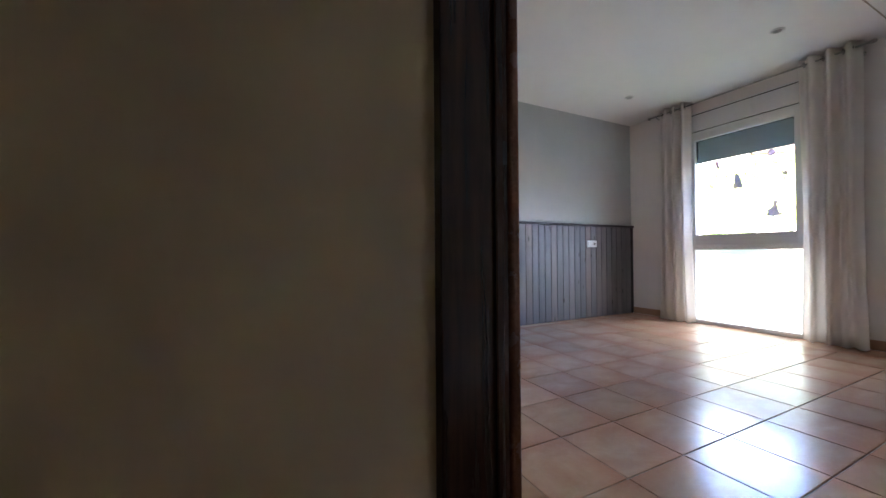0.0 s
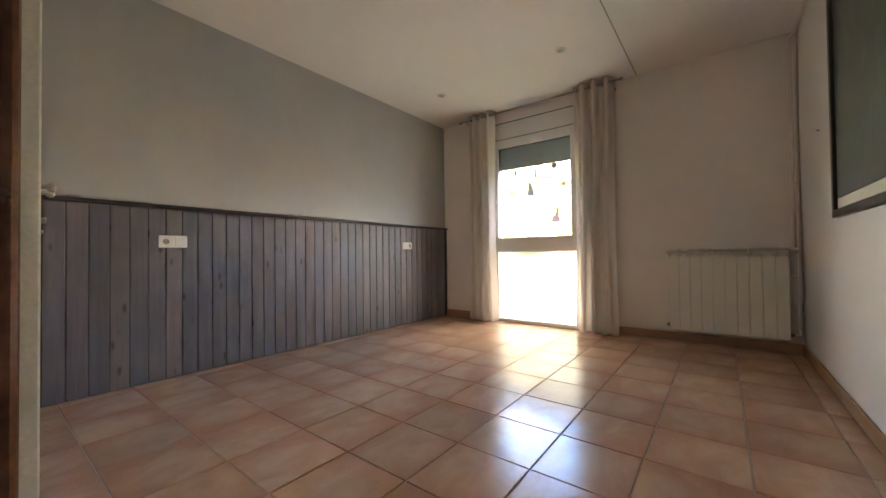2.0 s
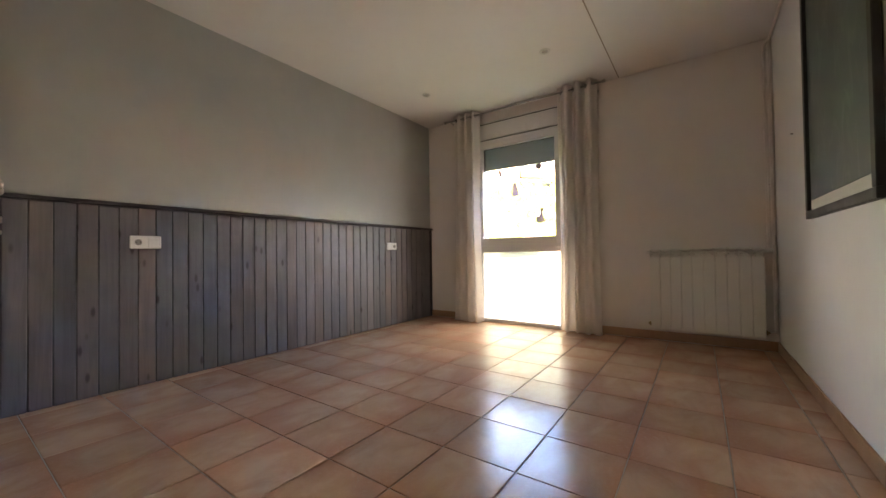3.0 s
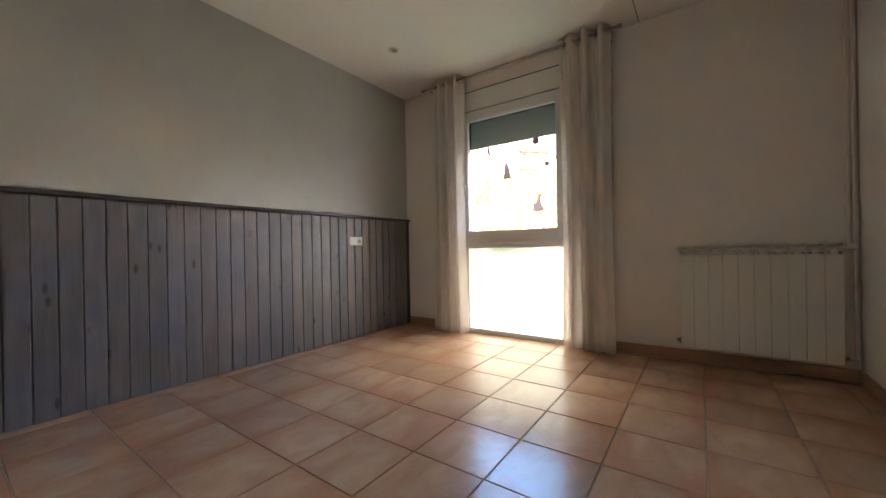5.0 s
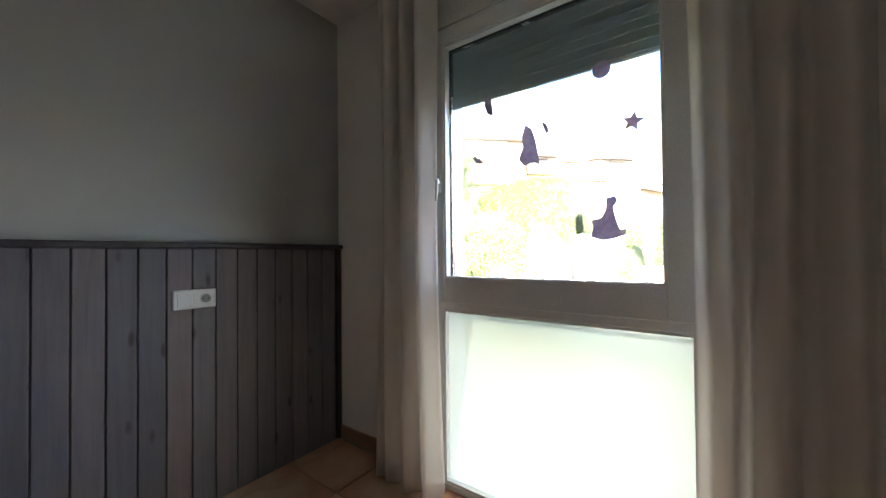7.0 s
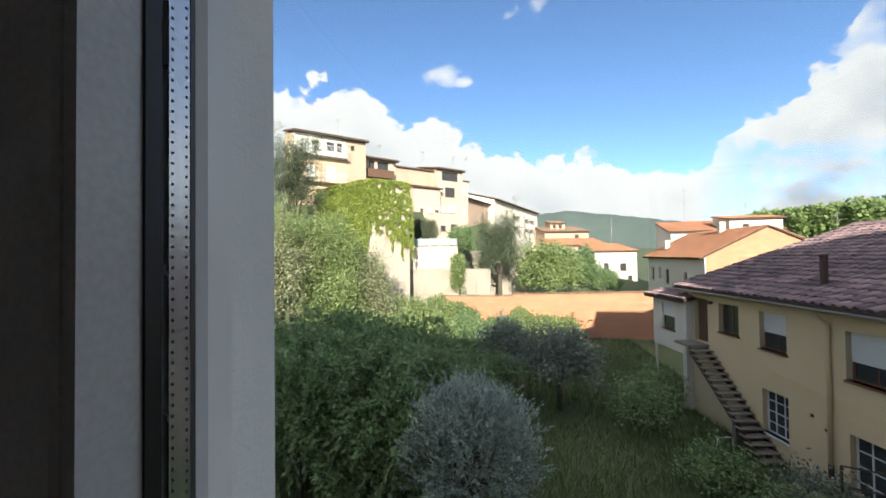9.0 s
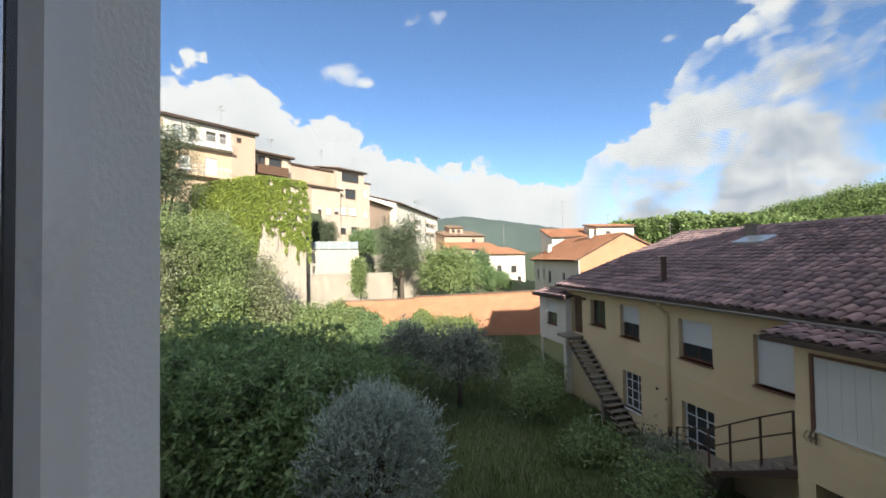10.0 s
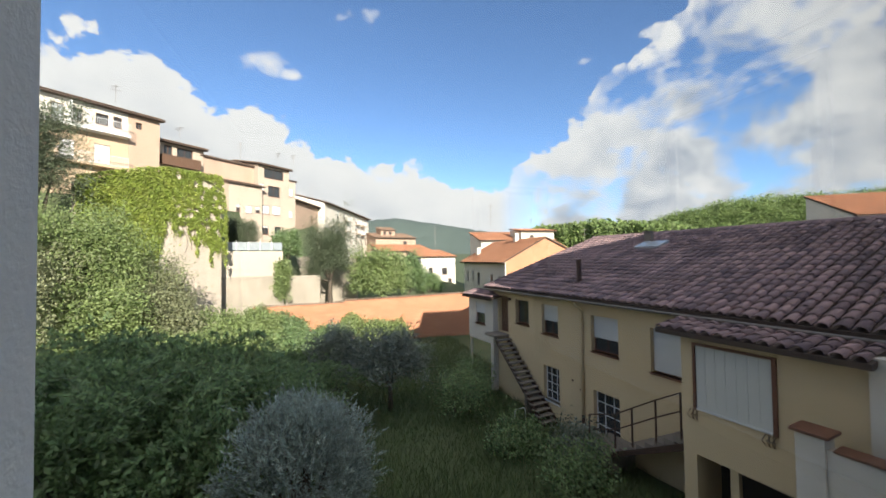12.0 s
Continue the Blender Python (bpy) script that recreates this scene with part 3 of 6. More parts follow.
def build_socket(y0, socket_first):
    """A double plate on the boarding: one round socket, one blank rocker."""
    x = XL + 0.026
    t = thing("wall_socket", (x, y0 + 0.083, 0.927), "white double socket plate with a blank rocker on the boarding", "socket", "wall sockets")
    part("plate", boxes((x, x + 0.011, y0, y0 + 0.166, 0.885, 0.969), bevel=0.004), WHITE_PLASTIC, t)
    ys, yb = (y0 + 0.043, y0 + 0.124) if socket_first else (y0 + 0.124, y0 + 0.043)
    bm = bmesh.new()
    lathe(bm, [(0.0225, 0.0), (0.0225, 0.0025), (0.0195, 0.0025), (0.0195, 0.0006)], (x + 0.011, ys, 0.927), "x", 24)
    part("socket_ring", bm, WHITE_PLASTIC, t)
    # flat disc: shade of the socket's recess is put into its grey
    bm = bmesh.new()
    lathe(bm, [(0.0190, 0.0), (0.0190, 0.0009)], (x + 0.011, ys, 0.927), "x", 24)
    part("socket_well", bm, plain("socket_shadow", (0.30, 0.29, 0.27), (0.26, 0.25, 0.23), 30, 0.6, 0.0), t, "flat well disc with the recess shade in its grey colour")
    # raised dark discs for the pin holes, hole shade in their colour
    bm = bmesh.new()
    for s in (-1, 1):
        lathe(bm, [(0.0028, 0.0), (0.0028, 0.0016)], (x + 0.011, ys + s * 0.0095, 0.927), "x", 10)
    part("pin_holes", bm, DARK_HOLE, t)
    part("rocker", boxes((x + 0.011, x + 0.0145, yb - 0.029, yb + 0.029, 0.896, 0.958), bevel=0.002), WHITE_PLASTIC, t)


def build_window():
    t = thing("window_1", ((WX0 + WX1) / 2, YN, 0), "tall white aluminium window with clear sash above frosted pane", "window", kind="structure")
    y0, y1 = YN - 0.035, YN + 0.045
    fw = 0.055
    # outer frame bars
    for r in ((WX0, WX0 + fw, y0, y1, 0.0, 2.2), (WX1 - fw, WX1, y0, y1, 0.0, 2.2), (WX0 + fw, WX1 - fw, y0, y1, 2.155, 2.2),
              (WX0 + fw, WX1 - fw, y0, y1, 0.0, 0.028), (WX0 + fw, WX1 - fw, y0, y1, 0.85, 0.905)):
        part("frame_bar", boxes(r, bevel=0.003), WHITE_ALU, t)
    # roller shutter box cover above
    part("shutter_box_cover", boxes((WX0, WX1, YN - 0.022, YN + 0.03, 2.213, 2.402), bevel=0.003), WHITE_ALU, t)
    part("shutter_box_head", boxes((WX0, WX1, YN - 0.018, YN + 0.03, 2.413, 2.43), bevel=0.002), WHITE_ALU, t)
    for z0, z1 in ((2.2, 2.213), (2.402, 2.413)):
        part("joint_strip", boxes((WX0 + 0.002, WX1 - 0.002, YN - 0.012, YN + 0.02, z0, z1)), RUBBER, t, "dark joint strip")
    # opening sash
    gx0, gx1, gz0, gz1 = -2.183, -1.285, 1.000, 2.105
    sx0, sx1, sz0, sz1 = WX0 + 0.022, WX1 - 0.022, 0.885, 2.175
    sash = part("sash", boxes((sx0, gx0, y0 - 0.014, y1 - 0.02, sz0, sz1), (gx1, sx1, y0 - 0.014, y1 - 0.02, sz0, sz1),
                              (gx0, gx1, y0 - 0.014, y1 - 0.02, sz0, gz0), (gx0, gx1, y0 - 0.014, y1 - 0.02, gz1, sz1), bevel=0.0025), WHITE_ALU, t)

    def ring(b, ya, yb):
        return boxes((gx0, gx0 + b, ya, yb, gz0, gz1), (gx1 - b, gx1, ya, yb, gz0, gz1), (gx0 + b, gx1 - b, ya, yb, gz0, gz0 + b), (gx0 + b, gx1 - b, ya, yb, gz1 - b, gz1))
    part("glazing_bead", ring(0.009, YN - 0.045, YN - 0.009), WHITE_ALU, sash)
    part("inner_gasket", ring(0.011, YN - 0.009, YN + 0.002), RUBBER, sash, "black rubber gasket")
    part("spacer", ring(0.010, YN + 0.008, YN + 0.024), SPACER, sash, "aluminium glazing spacer with a row of pinholes")
    # pinholes along the spacer faces
    bm = bmesh.new()
    n = 150
    for k in range(n):
        z = gz0 + 0.015 + k * (gz1 - gz0 - 0.03) / (n - 1)
        for yy in (YN + 0.0105, YN + 0.0215):
            box(bm, gx0 + 0.010, gx0 + 0.0104, yy - 0.0007, yy + 0.0007, z - 0.0009, z + 0.0009)
    part("spacer_pinholes", bm, DARK_HOLE, sash)
    part("outer_gasket", ring(0.005, YN + 0.030, YN + 0.034), RUBBER, sash, "black rubber gasket")
    for ya in (YN + 0.003, YN + 0.0255):
        p = part("pane", boxes((gx0 + 0.004, gx1 - 0.004, ya, ya + 0.004, gz0 + 0.004, gz1 - 0.004)), CLEAR, sash, "clear glass pane")
        p.visible_shadow = False
    # lower fixed pane
    lx0, lx1 = WX0 + fw, WX1 - fw
    part("lower_bead", boxes((lx0, lx0 + 0.012, YN - 0.03, YN - 0.004, 0.028, 0.85), (lx1 - 0.012, lx1, YN - 0.03, YN - 0.004, 0.028, 0.85),
                             (lx0 + 0.012, lx1 - 0.012, YN - 0.03, YN - 0.004, 0.028, 0.04), (lx0 + 0.012, lx1 - 0.012, YN - 0.03, YN - 0.004, 0.838, 0.85)), WHITE_ALU, t)
    p = part("lower_pane", boxes((lx0, lx1, YN, YN + 0.006, 0.028, 0.85)), FROSTED, t, "frosted glass pane")
    p.visible_shadow = False
    # handle on the left stile
    hx, hz, hy = -2.206, 1.452, y0 - 0.014
    h = part("handle_rose", boxes((hx - 0.013, hx + 0.013, hy - 0.010, hy, hz - 0.050, hz + 0.040), bevel=0.005), WHITE_LACQUER, sash)
    bm = bmesh.new()
    tube(bm, [(hx, hy - 0.01, hz), (hx + 0.006, hy - 0.026, hz + 0.003), (hx + 0.018, hy - 0.044, hz + 0.004), (hx + 0.028, hy - 0.058, hz + 0.001), (hx + 0.034, hy - 0.068, hz - 0.010),
              (hx + 0.036, hy - 0.073, hz - 0.030), (hx + 0.036, hy - 0.075, hz - 0.062), (hx + 0.033, hy - 0.074, hz - 0.096)],
         [0.010, 0.0095, 0.0095, 0.009, 0.008, 0.007, 0.0065, 0.005], 12)
    part("handle", bm, WHITE_LACQUER, sash, "white lever handle", smooth=True)


def build_shutter():
    t = thing("roller_shutter", ((WX0 + WX1) / 2, YN + 0.12, 1.86), "grey-green roller shutter, partly lowered outside the pane", "roller shutter")
    x0, x1, y = OX0 + 0.01, OX1 - 0.01, YN + 0.115
    n = 27
    pitch = (x1 - x0 - 0.03) / n
    for k in range(8):
        z = 1.876 + k * 0.042
        bm = bmesh.new()
        box(bm, x0, x1, y - 0.006, y + 0.006, z + 0.0022, z + 0.042, bevel=0.001)
        for i in range(n + 1):
            xa = x0 + i * pitch
            box(bm, xa, min(xa + pitch - 0.013, x1) if i < n else x1, y - 0.0055, y + 0.0055, z - 0.0002, z + 0.0024)
        part("slat", bm, SHUTTER_GREY, t)
    part("bottom_bar", boxes((x0, x1, y - 0.008, y + 0.008, 1.860, 1.876), bevel=0.002), SHUTTER_GREY, t)
    for xa in (OX0 + 0.0005, OX1 - 0.0225):
        part("guide", boxes((xa, xa + 0.022, YN + 0.10, YN + 0.13, 0.86, 2.2)), WHITE_ALU, t)


def build_stickers():
    shapes = {
        "fish": ([(-.5, -.9), (-.2, -1), (.15, -.3), (.5, .3), (.35, .6), (.6, 1.0), (.2, .8), (-.1, .75), (-.45, .2), (-.6, -.4)], -1.961, 1.784, 0.050, -35),
        "ball": ([(math.cos(a * math.pi / 7), math.sin(a * math.pi / 7)) for a in range(14)], -1.487, 1.800, 0.034, 0),
        "leaf": ([(-.9, .5), (-.5, .8), (-.1, .2), (.4, .1), (.9, -.6), (.4, -.8), (-.3, -.5), (-.6, -.1)], -2.023, 1.546, 0.030, 0),
        "owl": ([(-.2, 1.1), (.15, .8), (.35, .2), (.5, -.6), (.55, -1.1), (.1, -.95), (-.3, -1.1), (-.6, -.7), (-.35, -.1), (-.4, .5)], -1.775, 1.570, 0.080, 0),
        "drop": ([(-.5, .9), (.1, .5), (.5, -.4), (.2, -1), (-.2, -.2)], -1.704, 1.628, 0.032, 0),
        "star": ([((1.0 if k % 2 == 0 else 0.45) * math.sin(k * math.pi / 5), (1.0 if k % 2 == 0 else 0.45) * math.cos(k * math.pi / 5)) for k in range(10)], -1.384, 1.581, 0.040, 12),
        "cat": ([(-.1, 1.2), (.35, 1.25), (.4, .95), (.2, .7), (.35, 0), (.5, -.5), (.8, -.45), (.75, -.75), (.3, -.9), (-.3, -1), (-.9, -.8), (-.75, -.3), (-.85, .05), (-.4, .15), (-.15, .6)], -1.468, 1.231, 0.072, 0),
    }
    for key, (outline, x, z, s, turn) in shapes.items():
        bm = bmesh.new()
        m = Matrix.Translation((x, YN - 0.0012 + 0.003, z)) @ pose(0, 0, 0, 0, turn, 0)
        prism(bm, [(a * s, b * s) for a, b in outline], -0.0008, 0.0, m)
        solid("window_sticker", bm, STICKER, "dark purple-grey %s-shaped sticker on the glass" % key, "sticker", "stickers on the window pane")


def build_curtain(x0, x1, folds, seed):
    """A hanging cloth with rounded folds, on eyelets round the rod."""
    rng = random.Random(seed)
    t = thing("curtain", ((x0 + x1) / 2, 4.42, 0.0), "cream cloth eyelet curtain drawn aside on the rod", "curtain", "curtains at the window")
    nx, nz = folds * 14, 26
    zt, zb = 2.544, 0.012
    ph = [rng.uniform(-0.35, 0.35) for _ in range(folds + 2)]
    am = [rng.uniform(0.8, 1.15) for _ in range(folds + 2)]
    vs = []
    for j in range(nz + 1):
        w = j / nz
        z = zt + (zb - zt) * w
        for i in range(nx + 1):
            u = i / nx
            f = u * folds
            k = int(min(f, folds - 1e-6))
            a = (0.042 + 0.008 * math.sin(w * 2.4 + k)) * am[k]
            spread = 1 + 0.05 * math.sin(w * 3 + seed) + 0.05 * w
            xx = (x0 + x1) / 2 + (u - 0.5) * (x1 - x0) * spread + 0.012 * math.sin(w * 4 + k * 1.7) * w
            yy = 4.405 + 0.018 * u * (1 if seed == 3 else 0) + a * math.sin(2 * math.pi * f * (folds + 0.25) / folds + ph[k] * w) + 0.012 * math.sin(w * 5 + u * 9) * w
            zz = z + (0.012 * math.sin(u * 23 + seed) if j == nz else 0)
            vs.append((xx, yy, zz))
    fs = [(j * (nx + 1) + i, j * (nx + 1) + i + 1, (j + 1) * (nx + 1) + i + 1, (j + 1) * (nx + 1) + i) for j in range(nz) for i in range(nx)]
    me = array_mesh("cloth", np.array(vs), np.array(fs), CURTAIN)
    me.shade_smooth()
    ob = new("cloth", me)
    ob.parent = t
    ob.matrix_parent_inverse = WM[t].inverted()
    so = ob.modifiers.new("thickness", "SOLIDIFY")
    so.thickness = 0.0025
    for k in range(folds * 2):
        bm = bmesh.new()
        x = x0 + (k + 0.5) * (x1 - x0) / (folds * 2)
        tube(bm, [(x, 4.40 + 0.021 * math.cos(a), 2.49 + 0.021 * math.sin(a)) for a in (2 * math.pi * q / 14 for q in range(15))], 0.0042, 6, False)
        part("eyelet", bm, STEEL, t, smooth=True)


def build_rod():
    t = thing("curtain_rod", (-1.68, 4.40, 2.49), "brushed steel curtain rod with end knobs on brackets", "curtain rod")
    bm = bmesh.new()
    tube(bm, [(-2.62, 4.40, 2.49), (-0.78, 4.40, 2.49)], 0.0085, 12)
    part("rod", bm, STEEL, t, smooth=True)
    for x, s in ((-2.62, -1), (-0.78, 1)):
        bm = bmesh.new()
        lathe(bm, [(0.009, 0.0), (0.014, s * 0.004), (0.016, s * 0.02), (0.012, s * 0.034), (0.004, s * 0.038)], (x, 4.40, 2.49), "x", 14)
        part("end_knob", bm, STEEL, t, smooth=True)
    for x in (-2.555, -0.86):
        bm = bmesh.new()
        tube(bm, [(x, YN, 2.47), (x, 4.46, 2.467), (x, 4.41, 2.478)], 0.006, 8)
        lathe(bm, [(0.02, -0.006), (0.02, 0.0)], (x, YN, 2.47), "y", 14)
        part("bracket", bm, STEEL, t, smooth=True)


def build_radiator():
    x0, n, w = -0.408, 10, 0.08
    yf, yb = 4.455, 4.535
    t = thing("radiator", (x0 + n * w / 2, 4.5, 0.12), "white aluminium column radiator on the wall", "radiator")
    for k in range(n):
        a, b = x0 + k * w + 0.0012, x0 + (k + 1) * w - 0.0012
        c = (a + b) / 2
        s = part("section", boxes((a, b, yf, yf + 0.010, 0.118, 0.770), (a, a + 0.003, yf + 0.01, yb, 0.13, 0.84), (b - 0.003, b, yf + 0.01, yb, 0.13, 0.84),
                                  (c - 0.014, c + 0.014, yf + 0.01, yb - 0.01, 0.118, 0.80), (a, b, yf + 0.004, yb, 0.832, 0.848), bevel=0.002), RADIATOR_PAINT, t)
        for z in (0.782, 0.803):
            bm = bmesh.new()
            for u, v in ((a + 0.003, c), (c, b - 0.003)):
                za, zb = (z + 0.004, z - 0.004) if u < c - 0.001 else (z - 0.004, z + 0.004)
                vs = [bm.verts.new(p) for p in ((u, yf + 0.006, za), (v, yf + 0.006, zb), (v, yf + 0.03, zb + 0.012), (u, yf + 0.03, za + 0.012),
                                                (u, yf + 0.006, za + 0.005), (v, yf + 0.006, zb + 0.005), (v, yf + 0.03, zb + 0.017), (u, yf + 0.03, za + 0.017))]
                for q in ((0, 1, 2, 3), (7, 6, 5, 4), (0, 4, 5, 1), (1, 5, 6, 2), (2, 6, 7, 3), (3, 7, 4, 0)):
                    bm.faces.new([vs[i] for i in q])
            part("grille_slat", bm, RADIATOR_PAINT, s)
    for x, s, z in ((x0, -1, 0.815), (x0, -1, 0.155), (x0 + n * w, 1, 0.155)):
        bm = bmesh.new()
        lathe(bm, [(0.019, 0.0), (0.019, s * 0.012), (0.011, s * 0.014), (0.009, s * 0.026)], (x, 4.50, z), "x", 12)
        part("plug", bm, RADIATOR_PAINT if z > 0.5 else BRASS, t)
    bm = bmesh.new()
    lathe(bm, [(0.016, 0.0), (0.016, 0.02), (0.02, 0.022), (0.021, 0.055), (0.015, 0.06)], (x0 + n * w, 4.50, 0.815), "x", 14)
    part("valve", bm, WHITE_PLASTIC, t, "white thermostat valve")
    for x in (-0.3, 0.28):
        part("wall_hook", boxes((x, x + 0.02, yb - 0.01, YN, 0.74, 0.78)), RADIATOR_PAINT, t)
    p = thing("heating_pipes", (0.43, 4.53, 0.1), "cream painted heating pipes rising in the corner", "pipe")
    bm = bmesh.new()
    tube(bm, [(0.425, 4.50, 0.815), (0.425, 4.515, 0.83), (0.425, 4.535, 0.86), (0.425, 4.537, 2.47), (0.430, 4.532, 2.497), (0.452, 4.50, 2.51), (0.458, 4.40, 2.512), (0.458, 0.64, 2.512)], 0.0095, 10)
    part("flow_pipe", bm, PLASTER_WARM, p, smooth=True)
    bm = bmesh.new()
    tube(bm, [(0.40, 4.50, 0.155), (0.452, 4.505, 0.155), (0.458, 4.53, 0.17), (0.458, 4.54, 0.22), (0.458, 4.54, 2.485), (0.458, 4.535, 2.535)], 0.0095, 10)
    part("return_pipe", bm, PLASTER_WARM, p, smooth=True)
    for z in (0.6, 1.35, 2.05):
        part("pipe_clip", boxes((0.41, 0.473, 4.545, YN, z, z + 0.018), bevel=0.002), PLASTER_WARM, p)


def build_picture():
    y0, y1, z0, z1 = 2.42, 3.40, 0.985, 2.34
    t = thing("framed_print", (XR, (y0 + y1) / 2, z0), "teal abstract print with pale border in a black frame", "picture")
    x0, x1, b = XR - 0.030, XR - 0.004, 0.042
    for r in ((x0, x1, y0, y1, z0, z0 + b), (x0, x1, y0, y1, z1 - b, z1), (x0, x1, y0, y0 + b, z0 + b, z1 - b), (x0, x1, y1 - b, y1, z0 + b, z1 - b)):
        part("frame_bar", boxes(r, bevel=0.003), BLACK_FRAME, t)
    part("mount", boxes((XR - 0.014, XR - 0.010, y0 + b, y1 - b, z0 + b, z1 - b)), MAT_BOARD, t, "pale mount board")
    part("print", boxes((XR - 0.0165, XR - 0.0145, y0 + b + 0.03, y1 - b - 0.012, z0 + b + 0.055, z1 - b - 0.055)), ARTWORK, t, "teal brushed print")
    bm = bmesh.new()
    tube(bm, [(XR, 3.84, 1.57), (XR - 0.014, 3.84, 1.572)], 0.003, 8)
    solid("wall_nail", bm, DARK_HOLE, "small dark nail stuck in the white wall", "nail")


def build_downlight(x, y):
    t = thing("downlight", (x, y, ZC), "small white recessed ceiling downlight, switched off", "downlight", "ceiling downlights")
    bm = bmesh.new()
    lathe(bm, [(0.030, 0.004), (0.046, 0.0), (0.047, -0.004), (0.036, -0.010), (0.029, -0.006), (0.028, 0.004)], (x, y, ZC), "z", 28)
    part("ring", bm, WHITE_LACQUER, t, smooth=True)
    bm = bmesh.new()
    lathe(bm, [(0.028, -0.002), (0.012, -0.0005)], (x, y, ZC), "z", 24)
    part("lamp", bm, STEEL, t, "dull reflector lamp")


def build_closet():
    t = thing("fitted_closet", (-1.8, 0.68, 0), "white fitted closet with round knobs beside the door", "closet")
    a, b = Vector((-0.62, 0.618, 0)), Vector((XL + 0.06, 0.790, 0))
    d = (b - a)
    turn = math.degrees(math.atan2(d.y, d.x))
    m = pose(a.x, a.y, 0, 0, 0, turn)
    ln = d.length
    part("carcass", boxes((0.0, ln, 0.0, 0.012, 0.0, 2.40), m=m), WHITE_LACQUER, t)
    n = 6
    w = (ln - 0.02) / n
    for k in range(n):
        x = 0.02 + k * w
        # the leaves hang on the room side of the carcass
        leaf = part("leaf", boxes((x, x + w - 0.006, -0.020, -0.001, 0.04, 2.36), bevel=0.002, m=m), WHITE_LACQUER, t)
        xk = x + (w - 0.045 if k % 2 == 0 else 0.04)
        bm = bmesh.new()
        lathe(bm, [(0.0035, 0.0), (0.0035, -0.008), (0.008, -0.012), (0.008, -0.018), (0.004, -0.021)], (xk, -0.02, 0.945), "y", 12)
        bmesh.ops.transform(bm, matrix=m, verts=bm.verts)
        part("knob", bm, STEEL, leaf, "small round steel knob", smooth=True)


def build_ledge():
    """The outer ledge bar with the lime box on it, and the stone sill."""
    bm = boxes((OX0, OX1, YN + 0.05, YO + 0.05, -0.06, -0.002), bevel=0.004)
    tagged(solid("window_sill", bm, SILL_STONE), kind="structure", label="grey stone sill outside the window")
    t = thing("guard_rail", ((OX0 + OX1) / 2, YO - 0.04, 0.80), "grey metal guard bar across the outer window opening", "rail")
    part("bar", boxes((OX0 + 0.001, OX1 - 0.001, YO - 0.055, YO - 0.025, 0.775, 0.795), bevel=0.003), SPACER, t)
    t = thing("planter_box", (-1.85, YO - 0.04, 0.795), "lime green plastic planter box on the guard bar", "planter")
    bm = bmesh.new()
    z0, z1 = 0.7955, 0.876
    x0, x1, y0, y1 = -2.06, -1.58, YO - 0.085, YO + 0.035
    lo = [(x0 + .02, y0 + .02), (x1 - .02, y0 + .02), (x1 - .02, y1 - .02), (x0 + .02, y1 - .02)]
    hi = [(x0, y0), (x1, y0), (x1, y1), (x0, y1)]
    inn = [(x0 + .008, y0 + .008), (x1 - .008, y0 + .008), (x1 - .008, y1 - .008), (x0 + .008, y1 - .008)]
    rows = [[bm.verts.new((x, y, z)) for x, y in q] for q, z in ((lo, z0), (hi, z1), (inn, z1), (inn, z1 - 0.03))]
    for a, b in zip(rows, rows[1:]):
        for k in range(4):
            bm.faces.new((a[k], a[(k + 1) % 4], b[(k + 1) % 4], b[k]))
    bm.faces.new(rows[0])
    bm.faces.new(rows[-1])
    part("trough", bm, LIME, t)


build_shell()
build_door_frame()
build_boarding()
build_socket(1.353, True)
build_socket(3.684, False)
build_window()
build_shutter()
build_stickers()
build_rod()
build_curtain(-2.51, -2.18, 3, 3)
build_curtain(-1.21, -0.84, 3, 8)
build_radiator()
build_picture()
for px, py in ((-1.08, 3.65), (-2.41, 3.71), (-1.08, 1.45), (-2.42, 1.45)):
    build_downlight(px, py)
build_closet()
build_ledge()

# ---- outside: materials ----
def make_leaf(name, a, b, c, gloss=0.45, through_light=0.3):
    s = Nodes(name)
    r = s.n("ShaderNodeNewGeometry").outputs["Random Per Island"]
    big = s.ramp(s.noise(0.9, 3, 0.6), 0.35, 0.65)
    col = s.mix(r, a, b)
    col = s.mix(s.math("MULTIPLY", big, 0.6), col, c)
    h = s.n("ShaderNodeHueSaturation")
    s.link(col, h.inputs["Color"])
    s.link(s.math("ADD", 0.55, s.math("MULTIPLY", s.math("FRACT", s.math("MULTIPLY", r, 37.7)), 1.15)), h.inputs["Value"])
    col = h.outputs[0]
    s.set(col, gloss)
    tr = s.n("ShaderNodeBsdfTranslucent")
    s.link(col, tr.inputs[0])
    mx = s.n("ShaderNodeMixShader")
    mx.inputs[0].default_value = through_light
    s.link(s.bsdf.outputs[0], mx.inputs[1])
    s.link(tr.outputs[0], mx.inputs[2])
    s.link(mx.outputs[0], s.out.inputs[0])
    return s.mat


def make_facade(name, a, b, stain, amount=0.5):
    """Old render: blotches, vertical streaks and fine grain."""
    s = Nodes(name)
    big = s.ramp(s.noise(0.5, 6, 0.65), 0.3, 0.7)
    streak = s.ramp(s.noise(2.2, 5, 0.6, stretch=(1, 1, 0.12)), 0.5, 0.8)
    fine = s.noise(30.0, 4, 0.6)
    col = s.mix(big, a, b)
    col = s.mix(s.math("MULTIPLY", streak, amount), col, stain)
    col = s.mix(s.math("MULTIPLY", s.ramp(fine, 0.45, 0.8), 0.25), col, tuple(v * 0.75 for v in b))
    s.bump(fine, 0.35, 0.02)
    return s.set(col, 0.9)


